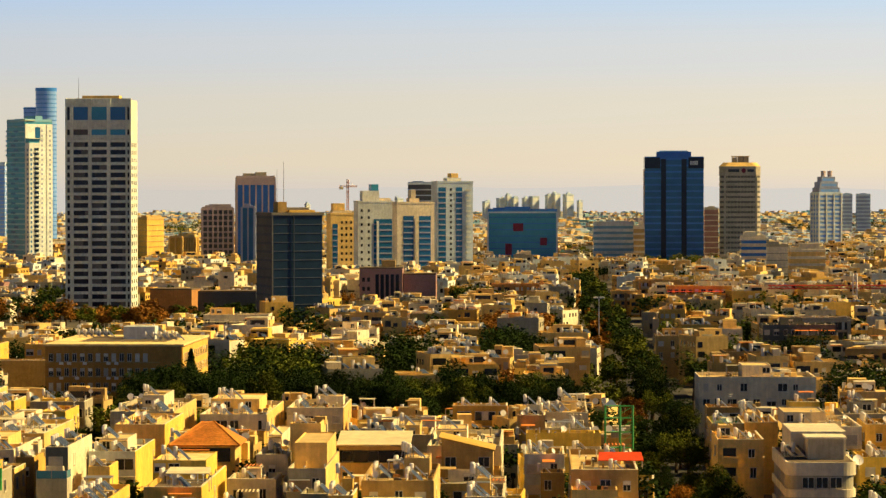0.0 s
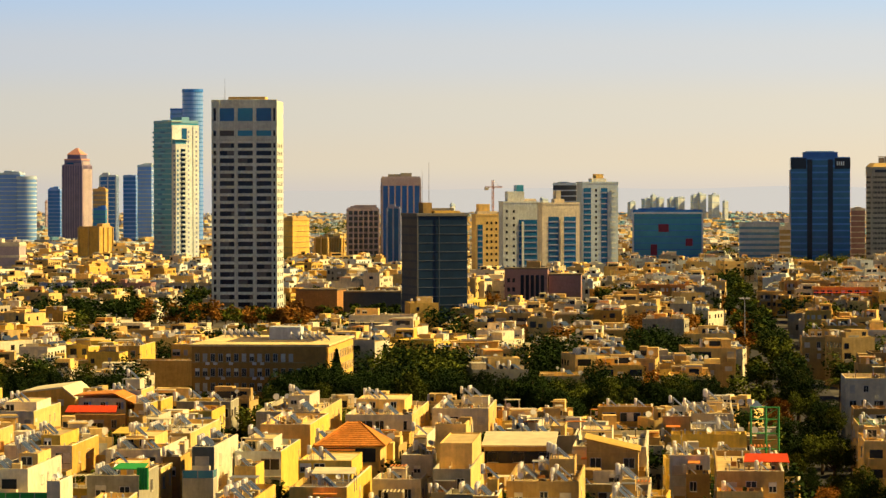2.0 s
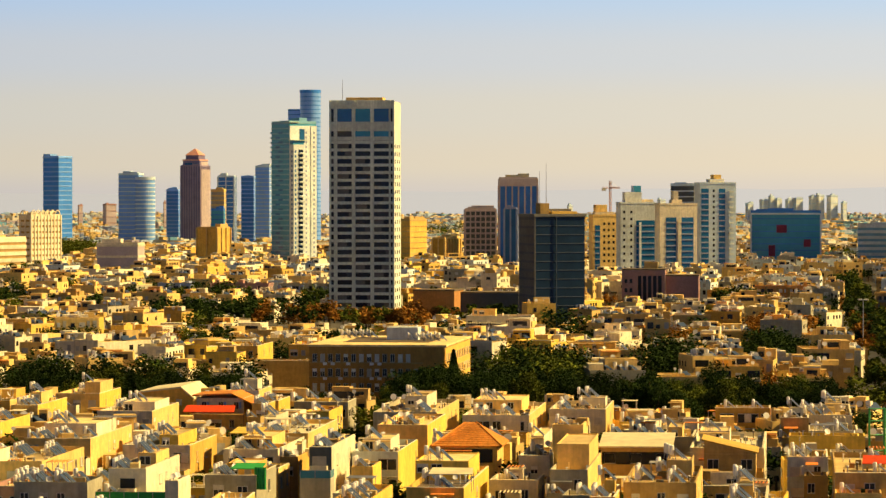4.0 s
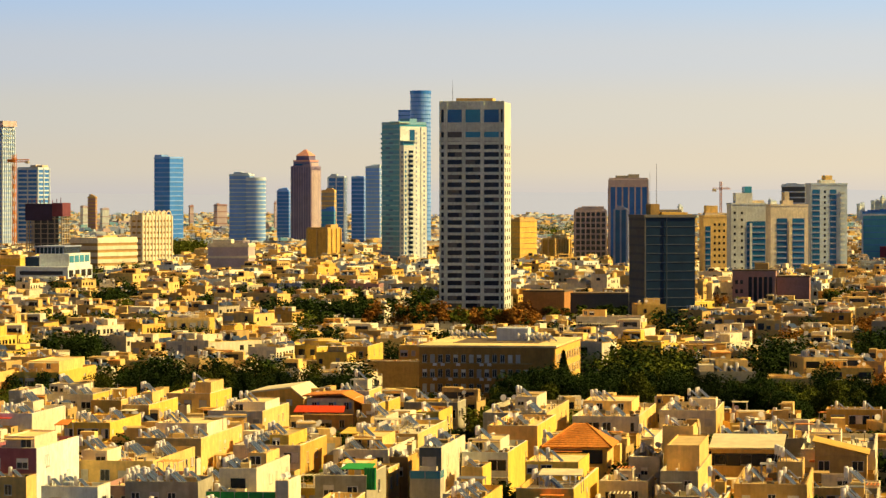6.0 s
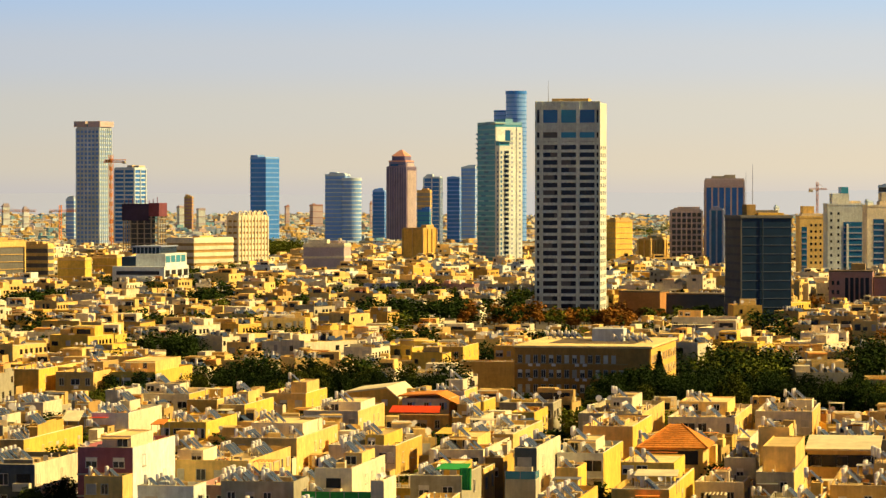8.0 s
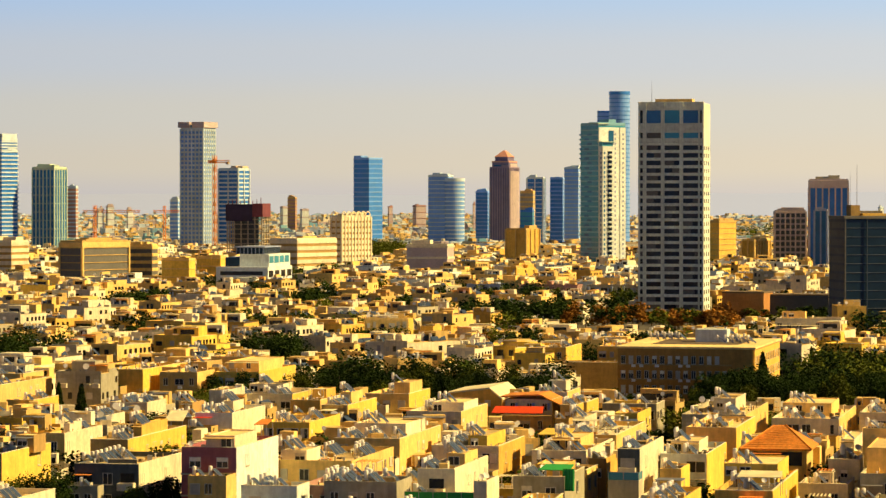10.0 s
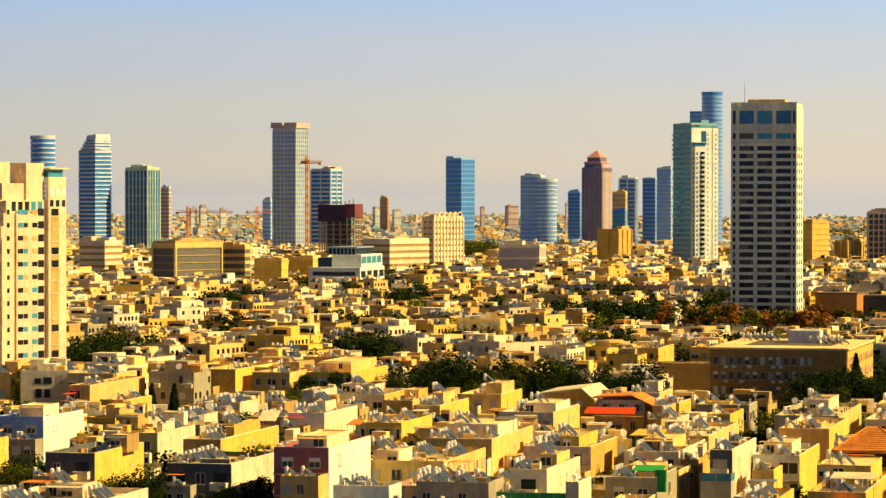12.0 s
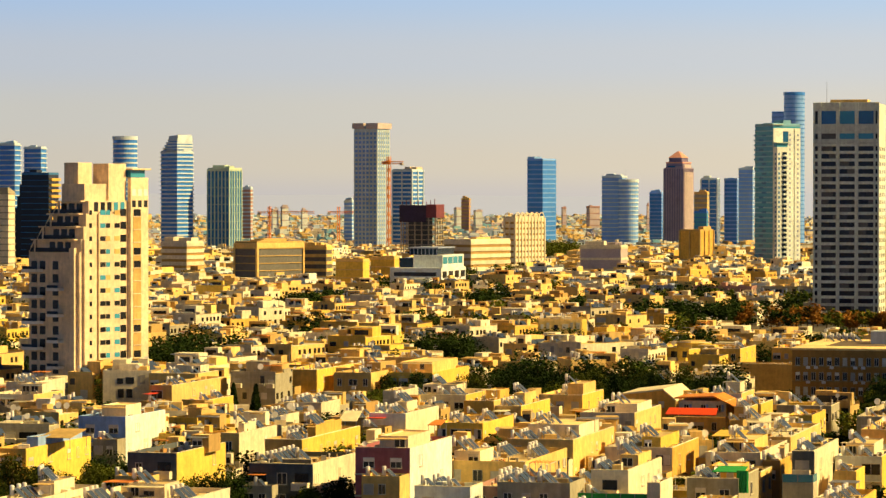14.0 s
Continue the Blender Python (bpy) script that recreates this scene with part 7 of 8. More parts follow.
def gable_hall(x, y, w, d):
    """A tan hall under a pale low gable whose ridge lies off the middle."""
    t = thing("hall", pose(x, y, 0), "tan plastered hall under a pale low gable roof", "hall")
    reserve(x, y, w, d, 0, 0.5)
    o = [(-w / 2, 0), (w / 2, 0), (w / 2, 10.9), (w * 0.28, 12.9), (-w / 2, 11.9)]
    g = Geo()
    g.faces([(p, -d / 2, q) for p, q in o] + [(p, d / 2, q) for p, q in o], [(0, 1, 2, 3, 4), (9, 8, 7, 6, 5)] + [(i, 5 + i, 5 + (i + 1) % 5, (i + 1) % 5) for i in range(5)], "ochre")
    part("wall", g, t)
    g = Geo()
    v = [(-w / 2 - 0.3, 11.9), (w * 0.28, 12.95), (w / 2 + 0.3, 10.75)]
    v = [(p, q, z) for q in (-d / 2 - 0.4, d / 2 + 0.4) for p, z in v]
    v += [(p, q, z + 0.3) for p, q, z in v]
    g.faces(v, [(6, 7, 10, 9), (7, 8, 11, 10), (0, 1, 7, 6), (1, 2, 8, 7), (2, 5, 11, 8), (3, 0, 6, 9), (1, 0, 3, 4), (2, 1, 4, 5), (4, 3, 9, 10), (5, 4, 10, 11)], "roof_white")
    part("roof_sheet", g, t)
    # cream skin on the right flank, a sunlit tone of the ochre wall
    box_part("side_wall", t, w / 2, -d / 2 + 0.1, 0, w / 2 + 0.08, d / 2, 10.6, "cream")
    for i in range(2):
        part("window", window_mesh(1.0, 1.0, i), t, at=pose(-1.0 + 3.6 * i, -d / 2, 10.2))


gable_hall(-122.6, 652, 10.6, 20)

# ---- trees ----
def tree_meshes(kind, seed, leaf):
    rng = random.Random(seed)
    trunk, crown = Geo(), Geo()
    def leaf_at(p, s):
        n = Vector((rng.gauss(0, 1), rng.gauss(0, 1), rng.gauss(0.5, 1))).normalized()
        a = n.orthogonal().normalized()
        b = n.cross(a)
        w = rng.uniform(0, 6.3)
        a, b = a * math.cos(w) + b * math.sin(w), b * math.cos(w) - a * math.sin(w)
        p = Vector(p)
        crown.faces([tuple(p - a * s), tuple(p + b * s * 0.55 + n * s * 0.2), tuple(p + a * s), tuple(p - b * s * 0.55 + n * s * 0.2)], [(0, 1, 2, 3)], leaf)
    if kind == "cypress":
        trunk.tube((0, 0, 0), (0, 0, 9), 0.25, 0.05, "bark", 7)
        for _ in range(1500):
            z = rng.uniform(0.8, 11)
            q = 1.35 * math.sin(min(1, (z + 1.5) / 4) * 1.57) * (1 - (z / 11.3) ** 2.2) * rng.uniform(0.55, 1.05)
            w = rng.uniform(0, 6.3)
            leaf_at((q * math.cos(w), q * math.sin(w), z), rng.uniform(0.2, 0.42))
    elif kind == "palm":
        trunk.tube((0, 0, 0), (0.3, 0, 9), 0.25, 0.18, "bark", 8)
        for i in range(26):
            w, lift = rng.uniform(0, 6.3), rng.uniform(-0.5, 1.0)
            p0 = Vector((0.3, 0, 9))
            for k in range(9):
                s = (k + 1) / 9
                c = p0 + Vector((math.cos(w) * 2.6 * s, math.sin(w) * 2.6 * s, lift * 1.6 * s - 1.9 * s * s))
                side = Vector((-math.sin(w), math.cos(w), 0))
                for q in (-1, 1):
                    tip = c + side * q * 0.55 * (1.1 - s * 0.6) + Vector((math.cos(w) * 0.35, math.sin(w) * 0.35, -0.25))
                    crown.faces([tuple(c), tuple(c + Vector((math.cos(w) * 0.2, math.sin(w) * 0.2, 0))), tuple(tip)], [(0, 1, 2)], leaf)
    else:
        high = rng.uniform(3.0, 4.2)
        trunk.tube((0, 0, 0), (0.1, 0, high), 0.32, 0.22, "bark", 8)
        lumps = []
        for i in range(rng.randint(9, 13)):
            w, q = rng.uniform(0, 6.3), rng.uniform(0.4, 3.2)
            c = Vector((q * math.cos(w), q * math.sin(w), high + rng.uniform(0.8, 5.2) - q * 0.35))
            lumps.append((c, rng.uniform(1.1, 1.9)))
            trunk.tube((0.1, 0, high - 0.3), tuple(c), 0.13, 0.04, "bark", 5)
        for c, s in lumps:
            for _ in range(420):
                n = Vector((rng.gauss(0, 1), rng.gauss(0, 1), rng.gauss(0, 0.8))).normalized()
                leaf_at(c + n * s * rng.uniform(0.6, 1.06), rng.uniform(0.11, 0.24))
    return trunk.mesh("trunk"), crown.mesh("crown")


TREES = {
    "broad": [tree_meshes("broad", i, "leaf") for i in range(4)],
    "dark": [tree_meshes("broad", 10 + i, "leaf_dark") for i in range(4)],
    "rust": [tree_meshes("broad", 20 + i, "leaf_rust") for i in range(2)],
    "cypress": [tree_meshes("cypress", 30 + i, "leaf_dark") for i in range(2)],
    "palm": [tree_meshes("palm", 40, "leaf")],
}
TREE_WORDS = {"broad": ("street_tree", "leafy green street tree with a broad crown"), "dark": ("street_tree", "dark green ficus tree with a dense crown"), "rust": ("street_tree", "rust brown autumn tree with a thin crown"), "cypress": ("cypress", "dark narrow cypress tree"), "palm": ("palm_tree", "palm tree with drooping fronds")}
tree_rng = random.Random(5)


def tree(kind, x, y, size=1.0, z=0.0):
    trunk, crown = tree_rng.choice(TREES[kind])
    name, label = TREE_WORDS[kind]
    s = size * tree_rng.uniform(0.88, 1.12)
    t = thing(name, pose(x, y, z, 0, 0, tree_rng.uniform(0, 360)) @ Matrix.Diagonal((s * tree_rng.uniform(0.9, 1.15), s, s, 1)), label, "tree", "trees")
    part("trunk", trunk, t)
    part("crown", crown, t)


FAR_TREES = Geo()


def far_tree(kind, x, y, size):
    """A tree far off: limbs of loose leaf clumps, joined with its like."""
    leaf = {"broad": "leaf", "dark": "leaf_dark", "rust": "leaf_rust"}[kind]
    s = size * tree_rng.uniform(0.85, 1.2)
    FAR_TREES.tube((x, y, 0), (x, y, 4 * s), 0.3, 0.2, "bark", 5)
    for _ in range(10):
        c = Vector((x + tree_rng.uniform(-2.9, 2.9) * s, y + tree_rng.uniform(-2.9, 2.9) * s, (3.2 + tree_rng.uniform(0, 5.2)) * s))
        for _ in range(84 if y < 1000 else 26):
            n = Vector((tree_rng.gauss(0, 1), tree_rng.gauss(0, 1), tree_rng.gauss(0, 0.8))).normalized()
            p, a = c + n * 1.6 * s * tree_rng.uniform(0.5, 1.1), tree_rng.uniform(0, 6.3)
            e = Vector((math.cos(a), math.sin(a), tree_rng.uniform(-0.5, 0.5))) * (tree_rng.uniform(0.22, 0.55) if y < 1000 else tree_rng.uniform(0.35, 0.85))
            o = e.cross(n) * 0.6 + n * 0.12
            FAR_TREES.faces([tuple(p - e), tuple(p + o), tuple(p + e), tuple(p - o)], [(0, 1, 2, 3)], leaf)


def grove(kind, x0, x1, y0, y1, n, size=1.0, other="", share=0.3):
    put = 0
    for _ in range(4 * n):
        k = other if other and tree_rng.random() < share else kind
        x, y = tree_rng.uniform(x0, x1), tree_rng.uniform(y0, y1)
        if put == n or not is_free(x, y, 2.5, 2.5):
            continue
        put += 1
        if y0 > 690:
            far_tree(k, x, y, size * 1.18)
        else:
            tree(k, x, y, size * 1.12)
    TAKEN.append((x0, y0, x1, y1))


# the avenue's trees: a tall row on the far kerb, smaller and looser ones on the near side
for k in range(104):
    y = 420 + k * 14 + tree_rng.uniform(-4, 4)
    for x, chance, size in ((19.5, 0.45, 0.72), (26.0, 0.62 if y > 600 else 0.3, 1.05), (31.0, 0.12, 0.6)):
        if not (x > 30 and y < 590) and tree_rng.random() < chance:
            kind = tree_rng.choice(("dark", "dark", "dark", "broad", "broad", "rust" if x < 20 else "broad"))
            if y < 800:
                tree(kind, x + tree_rng.uniform(-1.5, 1.5), y, size)
            else:
                far_tree(kind, x + tree_rng.uniform(-1.5, 1.5), y, size)

# the planted boulevard that crosses the town
for k in range(33):
    for row in range(4):
        x, y = -191 + 6.1 * k + tree_rng.uniform(-2, 2), 690 + 12 * row + 14 * math.sin(k * 0.35) + tree_rng.uniform(-3, 3)
        if is_free(x, y, 2, 2):
            tree("dark" if tree_rng.random() < 0.7 else "broad", x, y, 0.95 if -114 < x < -85 else 1.3)
TAKEN.append((-196, 672, 10, 742))

# low trees in front of the tall tower and the halls
for x0, y0, x1, y1, n, kind, size in ((-200, 1290, -136, 1336, 24, "rust", 0.6), (-166, 1300, -112, 1408, 30, "dark", 0.5), (-84, 1320, -40, 1462, 26, "rust", 0.6), (-235, 1330, -205, 1420, 10, "dark", 0.9)):
    for _ in range(n):
        x, y = tree_rng.uniform(x0, x1), tree_rng.uniform(y0, y1)
        if is_free(x, y, 2, 2):
            far_tree(kind if tree_rng.random() < 0.6 else tree_rng.choice(("broad", "dark")), x, y, size * tree_rng.uniform(0.8, 1.2))
    TAKEN.append((x0, y0, x1, y1))
for _ in range(90):
    far_tree("dark", tree_rng.uniform(250, 420), tree_rng.uniform(3500, 3900), tree_rng.uniform(1.5, 2.4))
    far_tree("broad", tree_rng.uniform(-420, -330), tree_rng.uniform(3400, 3800), tree_rng.uniform(1.4, 2.2))

for _ in range(130):
    x, y = tree_rng.uniform(-40, 330), tree_rng.uniform(1950, 3300)
    if is_free(x, y, 4, 4):
        far_tree(tree_rng.choice(("dark", "broad")), x, y, tree_rng.uniform(1.0, 1.6))
for x0, y0, x1, y1, n in ((-330, 960, -60, 1140, 26), (-420, 1250, -200, 1500, 30), (-560, 1500, -300, 1900, 34), (40, 800, 130, 1300, 34)):
    for _ in range(n):
        x, y = tree_rng.uniform(x0, x1), tree_rng.uniform(y0, y1)
        if is_free(x, y, 5, 5):
            for _ in range(3):
                far_tree(tree_rng.choice(("dark", "dark", "broad")), x + tree_rng.uniform(-5, 5), y + tree_rng.uniform(-6, 6), tree_rng.uniform(0.9, 1.4))
            TAKEN.append((x - 5, y - 6, x + 5, y + 6))
grove("dark", -112, -101, 689, 699, 3, 1.25)
grove("dark", -101, -81, 706, 720, 9, 0.85)
grove("dark", -86, -67, 736, 765, 15, 0.9, other="broad")
grove("broad", -70, -53, 737, 798, 34, 1.25, other="dark")
grove("dark", -47, -37, 698, 708, 3, 1.25)
grove("dark", -39, -30, 805, 852, 14, 1.3)
grove("dark", -37, -23, 662, 695, 15, 1.25, other="rust")
grove("dark", -23, -11, 689, 700, 4, 1.25)
grove("dark", -11, 6, 707, 717, 5, 1.1)
grove("broad", 6, 13, 697, 707, 2, 1.0)
grove("dark", -13, -3, 887, 957, 24, 1.1)
grove("dark", 58, 73, 699, 709, 4, 1.25)
grove("rust", -205, -180, 1215, 1290, 16, 0.85, other="dark", share=0.5)
grove("rust", -166, -134, 1225, 1295, 24, 0.78, other="broad", share=0.2)
grove("dark", 16, 29, 1581, 1691, 46, 1.0)
grove("broad", 64, 111, 2058, 2160, 40, 1.0)
grove("dark", 129, 160, 1939, 2049, 22, 1.0)
grove("dark", -66, -55, 1097, 1107, 3, 1.0)
grove("rust", -35, -26, 969, 1001, 9, 1.0)
grove("rust", -15, 1, 1026, 1118, 48, 1.0)
grove("broad", -272, -241, 2096, 2188, 24, 1.0)
grove("dark", -202, -183, 2076, 2186, 22, 1.0)
grove("dark", -238, -223, 894, 921, 13, 1.1)
grove("dark", -186, -175, 748, 758, 3, 1.1)
grove("dark", -174, -161, 739, 749, 4, 1.25)
grove("dark", -162, -139, 743, 753, 7, 1.2, other="broad")
grove("dark", -137, -122, 735, 745, 5, 1.2)
grove("broad", -119, -109, 717, 727, 3, 1.2)
grove("dark", -238, -214, 1190, 1249, 30, 1.0)
grove("dark", -331, -324, 1308, 1392, 20, 1.0)
grove("broad", -649, -619, 2801, 2911, 27, 1.0)
grove("broad", -441, -432, 1973, 2083, 10, 0.9)
grove("dark", -212, -197, 1225, 1276, 25, 1.0)
grove("dark", -165, -156, 902, 915, 3, 1.0)
grove("dark", -269, -259, 1189, 1235, 14, 1.0)
grove("dark", -283, -268, 784, 840, 28, 1.3)
grove("broad", -232, -228, 724, 734, 1, 1.0)
grove("dark", -225, -213, 726, 736, 3, 1.0)
grove("dark", -400, -389, 1287, 1397, 39, 1.0)
grove("broad", -615, -603, 1875, 1985, 14, 0.9)
grove("broad", -365, -354, 1175, 1188, 1, 0.9)
grove("dark", -731, -719, 1989, 2099, 15, 1.0)
grove("broad", -528, -502, 2278, 2377, 87, 1.7)
grove("broad", -194, -166, 472, 482, 18, 0.95, other="dark")
grove("dark", -332, -325, 797, 832, 9, 1.2)
grove("broad", -181, -157, 445, 455, 14, 0.85, other="dark")
grove("broad", -156, -130, 450, 460, 16, 0.95, other="dark")
grove("dark", -252, -247, 619, 629, 1, 1.0)
tree("cypress", -77.4, 746.9, 1.3)
tree("cypress", -72.8, 845.6, 1.2)
tree("cypress", -79.7, 863.8, 1.0)
tree("cypress", -76.1, 854.2, 1.0)
tree("cypress", -67.2, 1153.7, 1.0)
tree("cypress", -315.2, 1381.5, 1.1)
tree("cypress", -210.5, 653.0, 1.1)
tree("cypress", -204.0, 647.5, 1.25)
tree("cypress", -305.8, 1069.3, 1.0)
tree("palm", -82.7, 669.2, 1.0)
tree("palm", 33.1, 725.3, 1.1)
tree("palm", -187.8, 675.2, 1.0)
tree("palm", -83.2, 659.8, 1.0)

# ---- the houses between ----
def in_view(x, y, margin=1.0):
    a = math.degrees(math.atan2(-x, y))
    return -6.6 - margin < a < 22.6 + margin


fill_rng = random.Random(11)
WALLS = ["cream"] * 5 + ["white"] * 4 + ["ochre"] * 2 + ["tan"] * 3 + ["grey"] * 2 + ["yellow"]


BRIGHT = ["cream"] * 6 + ["white"] * 7 + ["ochre"] * 2 + ["tan", "grey", "yellow"]


DIM = ["tan"] * 2 + ["grey"] * 3 + ["brown"] + ["ochre"] * 2 + ["cream"] * 4 + ["white"] * 4


def block(g, x, y, w, d, h, z, wall, roof, rng, detail):
    """One plain house among many, seen from far off."""
    start, turn = len(g.v), radians(rng.gauss(24 if y > 2600 else -7 if x < -60 else 0, 8))
    g.box(x - w / 2, y - d / 2, z - 4, x + w / 2, y + d / 2, z + h, wall)
    g.box(x - w / 2 + 0.25, y - d / 2 + 0.25, z + h, x + w / 2 - 0.25, y + d / 2 - 0.25, z + h + 0.05, roof)
    if detail:
        g.box(x - w / 2, y - d / 2, z + h, x + w / 2, y - d / 2 + 0.25, z + h + 0.6, wall)
        g.box(x - w / 2, y - d / 2, z + h, x - w / 2 + 0.25, y + d / 2, z + h + 0.6, wall)
        g.box(x - w / 2, y + d / 2 - 0.25, z + h, x + w / 2, y + d / 2, z + h + 0.6, wall)
    top = z + h
    for _ in range(rng.choice((2, 3, 4)) if detail else 1):
        a, b = rng.uniform(0.15, 0.6) * w, rng.uniform(0.15, 0.45) * d
        u, v, q = x + rng.uniform(-0.5, 0.5) * (w - a), y + rng.uniform(-0.3, 0.5) * (d - b), rng.choice((0.8, 1.3, 1.8, 2.4, 2.7))
        g.box(u - a / 2, v - b / 2, top, u + a / 2, v + b / 2, top + q, rng.choice((wall, wall, "white", "cream", "tan")))
        if detail and q > 2 and rng.random() < 0.6:
            s = rng.uniform(0.3, 0.45) * a
            g.box(u - s, v - b / 2 - 0.06, top + 0.5, u + s, v - b / 2 + 0.02, top + 1.8, "window")
        if detail and rng.random() < 0.3:
            g.box(u - a / 2 - 0.3, v - b / 2 - 1.8, top + q - 0.3, u + a / 2, v - b / 2, top + q - 0.15, rng.choice(("roof_white", "tan", "steel", "tiles")))
    for k in range(3 if detail else 1):
        zz = top - 2.3 - 3.0 * k
        open_front = rng.random() < 0.45
        u = x - w / 2 + 0.6
        while u < x + w / 2 - 1.2:
            s = rng.choice((0.9, 1.3, 1.8, 3.2 if open_front else 1.2))
            s = min(s, x + w / 2 - 0.4 - u)
            if rng.random() < (0.75 if y < 1100 else 0.5):
                g.box(u, y - d / 2 - 0.06, zz, u + s, y - d / 2 + 0.02, zz + rng.choice((1.2, 1.4, 1.9)), rng.choice(("window", "window", "window", "shutter", "shutter")))
                if open_front and detail:
                    g.box(u - 0.2, y - d / 2 - 1.1, zz - 0.6, u + s + 0.2, y - d / 2, zz + 0.3, rng.choice((wall, "white")))
            u += s + rng.uniform(0.5, 1.6)
        v = y - d / 2 + 0.8
        while v < y + d / 2 - 1.6:
            if rng.random() < 0.6:
                g.box(x + w / 2 - 0.02, v, zz, x + w / 2 + 0.06, v + 1.4, zz + 1.3, "window")
                if x > -30:
                    g.box(x - w / 2 - 0.06, v, zz, x - w / 2 + 0.02, v + 1.4, zz + 1.3, "window")
            v += rng.uniform(2.2, 3.6)
    if detail:
        u0, v0 = x + rng.uniform(-0.42, 0.0) * w, y + rng.uniform(-0.42, 0.3) * d
        for i in range(rng.choice((1, 2, 3, 4, 5, 6, 8))):
            u, v = u0 + (i % 3) * 2.9 + rng.uniform(-0.3, 0.3), v0 + (i // 3) * 2.6 + rng.uniform(-0.5, 0.5)
            if u > x + w / 2 - 2.4:
                continue
            g.tube((u, v, top), (u, v, top + rng.uniform(1.6, 2.3)), 0.4, 0.4, "tank", 6)
            g.faces([(u + 0.5, v - 0.5, top + 1.4), (u + 1.9, v - 1.4, top + 0.3), (u + 2.8, v + 0.4, top + 0.3), (u + 1.4, v + 1.3, top + 1.4), (u + 0.5, v - 0.5, top + 0.2), (u + 1.4, v + 1.3, top + 0.2)], [(0, 1, 2, 3), (0, 3, 5, 4)], "collector")
    if detail and y < 1600:
        for _ in range(rng.choice((1, 2, 3))):
            u, v, s, q = x + rng.uniform(-0.45, 0.45) * w, y + rng.uniform(-0.45, 0.4) * d, rng.uniform(0.35, 0.7), rng.uniform(0.9, 1.7)
            g.tube((u, v, top), (u, v, top + q), 0.06, 0.06, "steel", 4)
            g.tube((u, v - 0.25, top + q + 0.25), (u, v - 0.1, top + q + 0.2), s, s * 0.6, "tank", 8)
        if rng.random() < 0.3:
            a, b, u, v = rng.uniform(2, 4), rng.uniform(1.6, 2.6), x + rng.uniform(-0.3, 0.3) * w, y + rng.uniform(-0.4, 0.2) * d
            g.box(u - a / 2, v - b / 2, top + 2.1, u + a / 2, v + b / 2, top + 2.2, rng.choice(("roof_white", "roof_white", "tan", "steel", "tiles", "orange")))
            for e in (-1, 1):
                g.tube((u + e * a * 0.45, v - b * 0.45, top), (u + e * a * 0.45, v - b * 0.45, top + 2.1), 0.06, 0.06, "frame", 4)
        for _ in range(3):
            u, v, a = x + rng.uniform(-0.45, 0.3) * w, y + rng.uniform(-0.45, 0.4) * d, rng.uniform(1, 4)
            g.box(u, v, top, min(u + a, x + w / 2 - 0.2), v + 0.15, top + rng.uniform(0.4, 1.2), rng.choice((wall, "white", "cream", "tan", "grey")))
    c, q = math.cos(turn), math.sin(turn)
    g.v[start:] = [(x + (a - x) * c - (b - y) * q, y + (a - x) * q + (b - y) * c, e) for a, b, e in g.v[start:]]


def plain_house(x, y, w, d, h, wall, rng):
    """A low house further back: walls, openings and roof things in one mesh."""
    g = Geo()
    block(g, 0, y, w, d, h, 0, wall, rng.choice(("roof", "roof", "roof_white", "roof_dark")), rng, True)
    g.v = [(a, b - y, c) for a, b, c in g.v]
    tone = {"cream": "cream", "white": "whitewashed", "ochre": "ochre", "yellow": "yellow", "tan": "tan", "grey": "grey", "brown": "brown"}[wall]
    tagged(part("low_house", g, at=pose(x, y, 0)), f"low {tone} plastered house with water heaters on its flat roof", "house", "low houses in the gaps")


def fill_near(y0, y1):
    """Lower houses and trees in the gaps that the special houses leave."""
    y = y0
    while y < y1:
        x = -y * 0.44
        while x < y * 0.14 + 10:
            w, d = fill_rng.uniform(4.5, 10), fill_rng.uniform(7, 13)
            if in_view(x, y, 1.2) and is_free(x, y, w + 0.4, d + 0.4) and fill_rng.random() < 0.78:
                h = fill_rng.choice((7.2, 8.2, 9.0, 9.8, 10.4))
                if y < 490:
                    house(x, y, w, d, h, fill_rng.uniform(-3, 3), fill_rng.choice(WALLS), fill_rng.choice(("roof", "roof", "roof_white", "roof_dark")), rng=fill_rng, pent=0.3, heaters=fill_rng.choice((0, 1, 2, 3)), floors=1, bare=0.3, front=fill_rng.choice((0, 0, 1)))
                else:
                    plain_house(x, y, w, d, h, fill_rng.choice(WALLS), fill_rng)
                    reserve(x, y, w, d, 0, 0.4)
            elif in_view(x, y, 1.2) and is_free(x, y, 4, 4) and fill_rng.random() < 0.6:
                far_tree("dark" if fill_rng.random() < 0.8 else "broad", x, y, fill_rng.uniform(0.8, 1.05))
                TAKEN.append((x - 2, y - 2, x + 2, y + 2))
            x += w * 0.5 + fill_rng.uniform(0.5, 2.5)
        y += 8


TAKEN += [(-118, 588, -99, 618), (-216, 618, -198, 672), (-200, 412, -128, 488), (-132, 425, -117, 458), (-196, 490, -178, 517), (-60, 425, -40, 440)]  # open yards before the pink and the blue house
fill_near(415, 655)


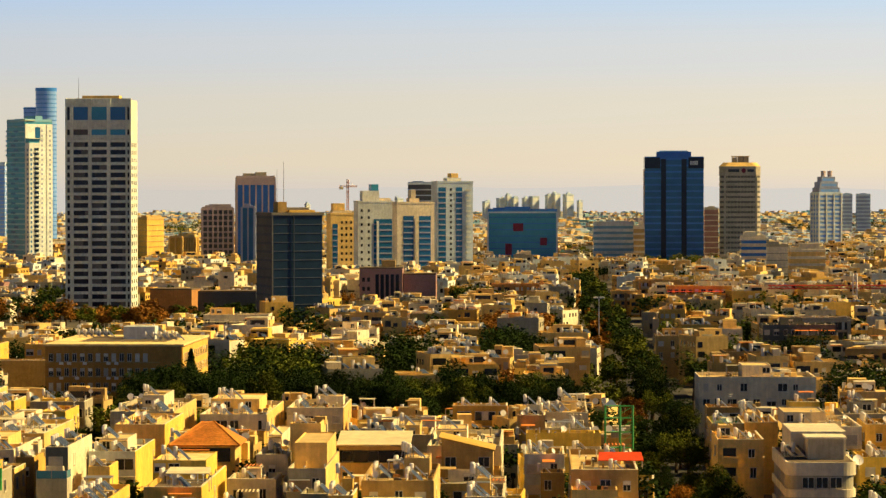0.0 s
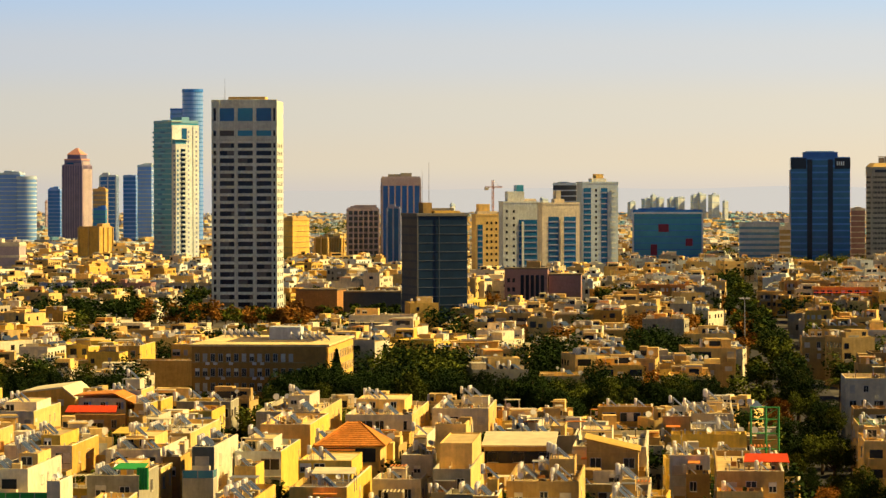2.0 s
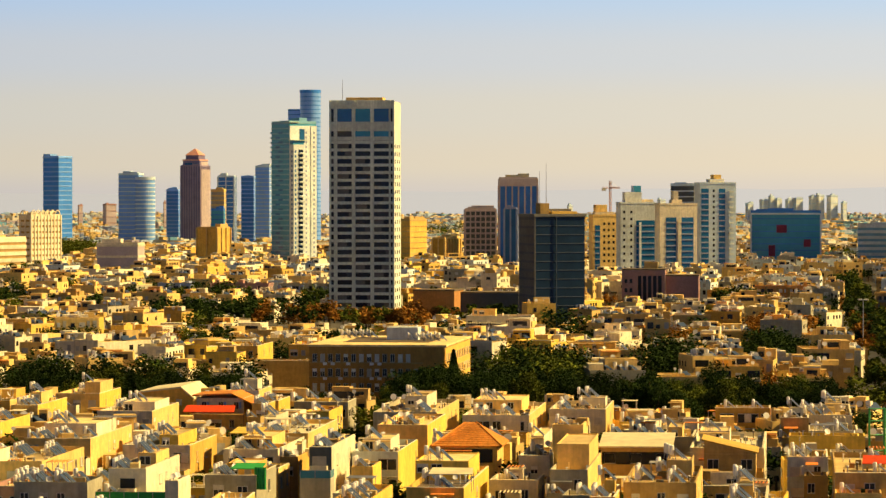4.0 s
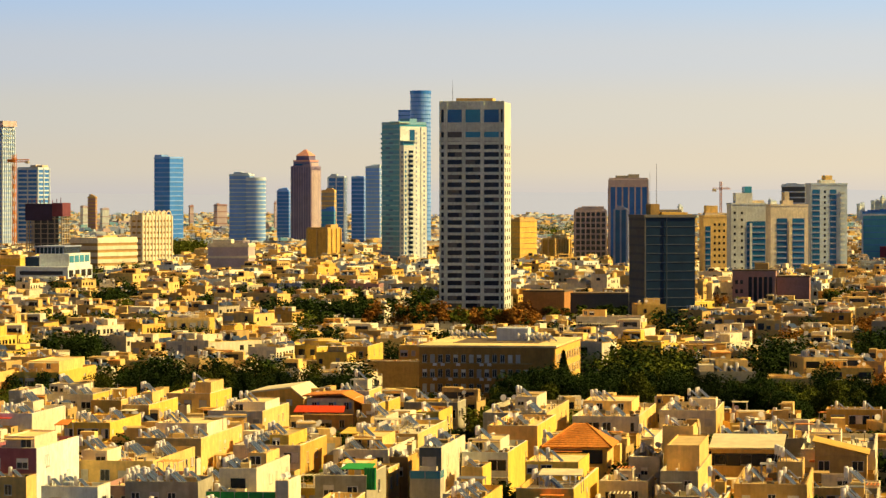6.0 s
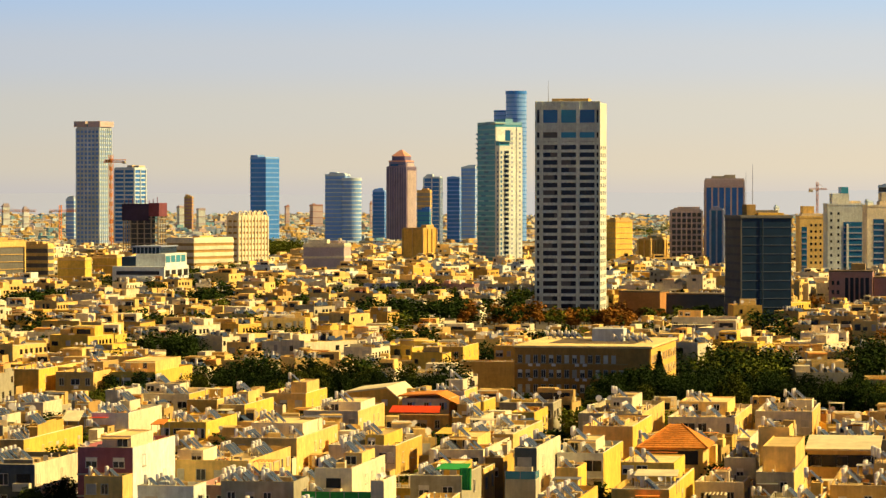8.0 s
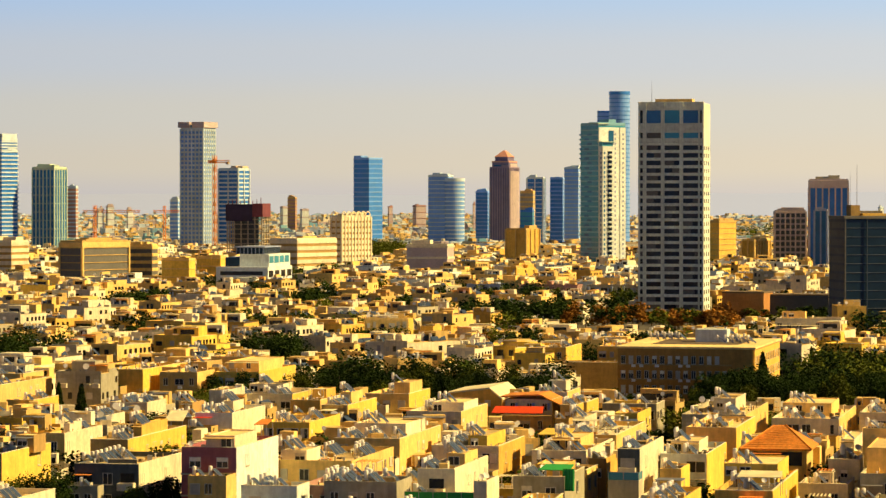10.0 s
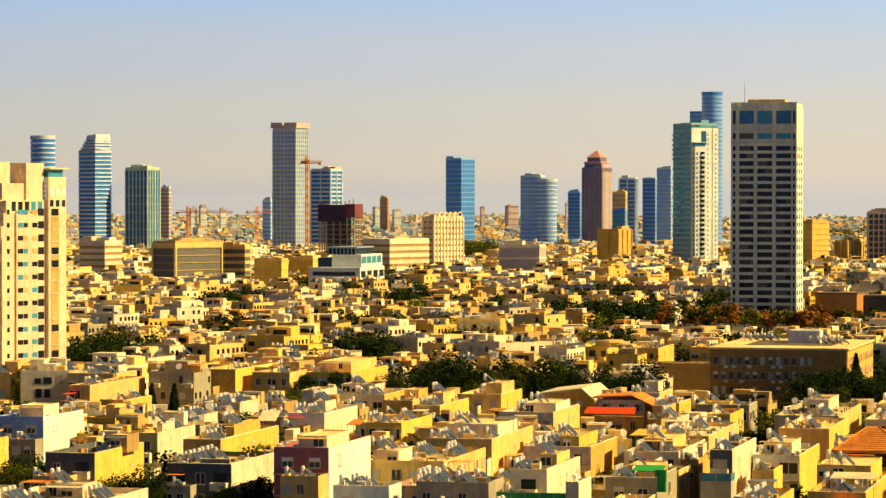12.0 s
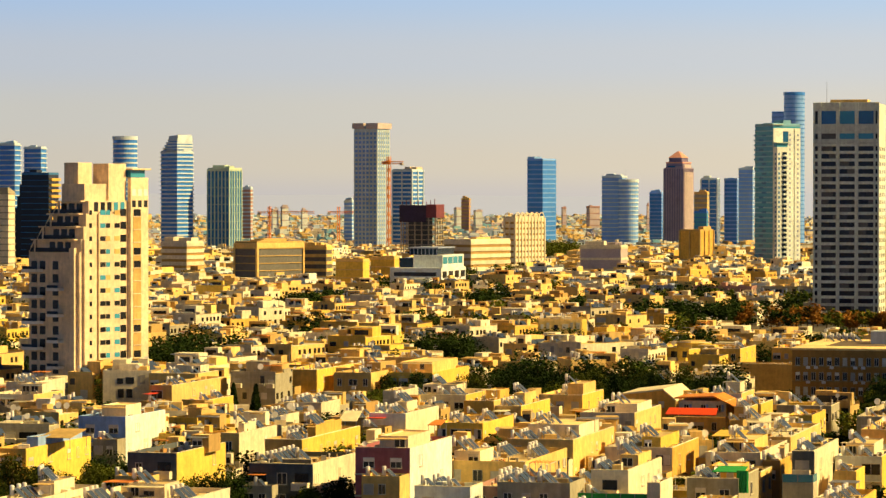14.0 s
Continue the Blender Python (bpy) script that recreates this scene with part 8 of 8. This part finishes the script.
def far_city(name, y0, y1, label, detail, low, high, step, yards=0, walls=BRIGHT):
    g = Geo()
    y, row = y0, 0
    while y < y1:
        x = -y * 0.44
        while x < y * 0.14 + 20:
            w, d = fill_rng.uniform(6, 14), fill_rng.uniform(0.5, 0.85) * step
            if in_view(x, y, 0.3) and is_free(x, y, w, d) and fill_rng.random() < 0.86:
                h = fill_rng.uniform(low, high) + (y > 1400 and fill_rng.random() < 0.03) * fill_rng.uniform(1, 4)
                if (-215 < x < -105 and 930 < y < 1310) or (-300 < x < 0 and 1300 < y < 1480):
                    h = min(h, 7.2)
                wall = fill_rng.choice(DIM if x > -25 and y < 1500 else walls)
                if y < 830:
                    plain_house(x, y, w, d, h, wall, fill_rng)
                else:
                    # beyond 2700 m the roofs too are tinted with haze
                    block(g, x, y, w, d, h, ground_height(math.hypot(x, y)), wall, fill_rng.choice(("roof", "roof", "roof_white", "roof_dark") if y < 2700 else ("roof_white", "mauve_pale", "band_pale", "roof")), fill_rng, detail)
                for _ in range(yards * (2 if x > -150 else 1) + (x > 10 and 1600 < y < 2700)):
                    if fill_rng.random() < 0.7:
                        far_tree("dark" if fill_rng.random() < 0.7 else fill_rng.choice(("broad", "rust")), x + fill_rng.uniform(-0.6, 0.6) * w, y - d / 2 - fill_rng.uniform(1, 4), fill_rng.uniform(0.65, 1.15))
            x += w + fill_rng.uniform(1.5, 7)
        row += 1
        y += step * (1 if row % 3 else 1.5) * fill_rng.uniform(0.9, 1.1)
    tagged(part(name, g), label, "houses", kind="stuff")


TAKEN.append((-122, 725, -76, 775))  # the school's garden
TAKEN.append((-205, 1160, -72, 1342))
TAKEN.append((-185, 1070, -128, 1160))  # the tower's forecourt
far_city("middle_city", 665, 1500, "crowded low cream houses with water heaters", True, 6.5, 13.0, 25, 1)
far_city("far_city", 1500, 2700, "distant crowded low cream houses", True, 6.5, 13.0, 32, 0, BRIGHT + ["blue_white"] * 5)
# the last houses wear pale, bluish walls in place of haze
far_city("city_edge", 2700, 4850, "houses at the edge of the city in haze-pale colours", False, 7, 13, 38, 0, ["white", "blue_white", "band_pale", "band_pale", "band_teal", "mauve_pale", "cream", "blue_grey"])
tagged(part("yard_trees", FAR_TREES), "dark green trees between the distant houses", "trees", kind="stuff")
tagged(part("distant_water_heaters", MORE_HEATERS), "white rooftop solar water heaters on farther roofs", "water heaters", kind="stuff")
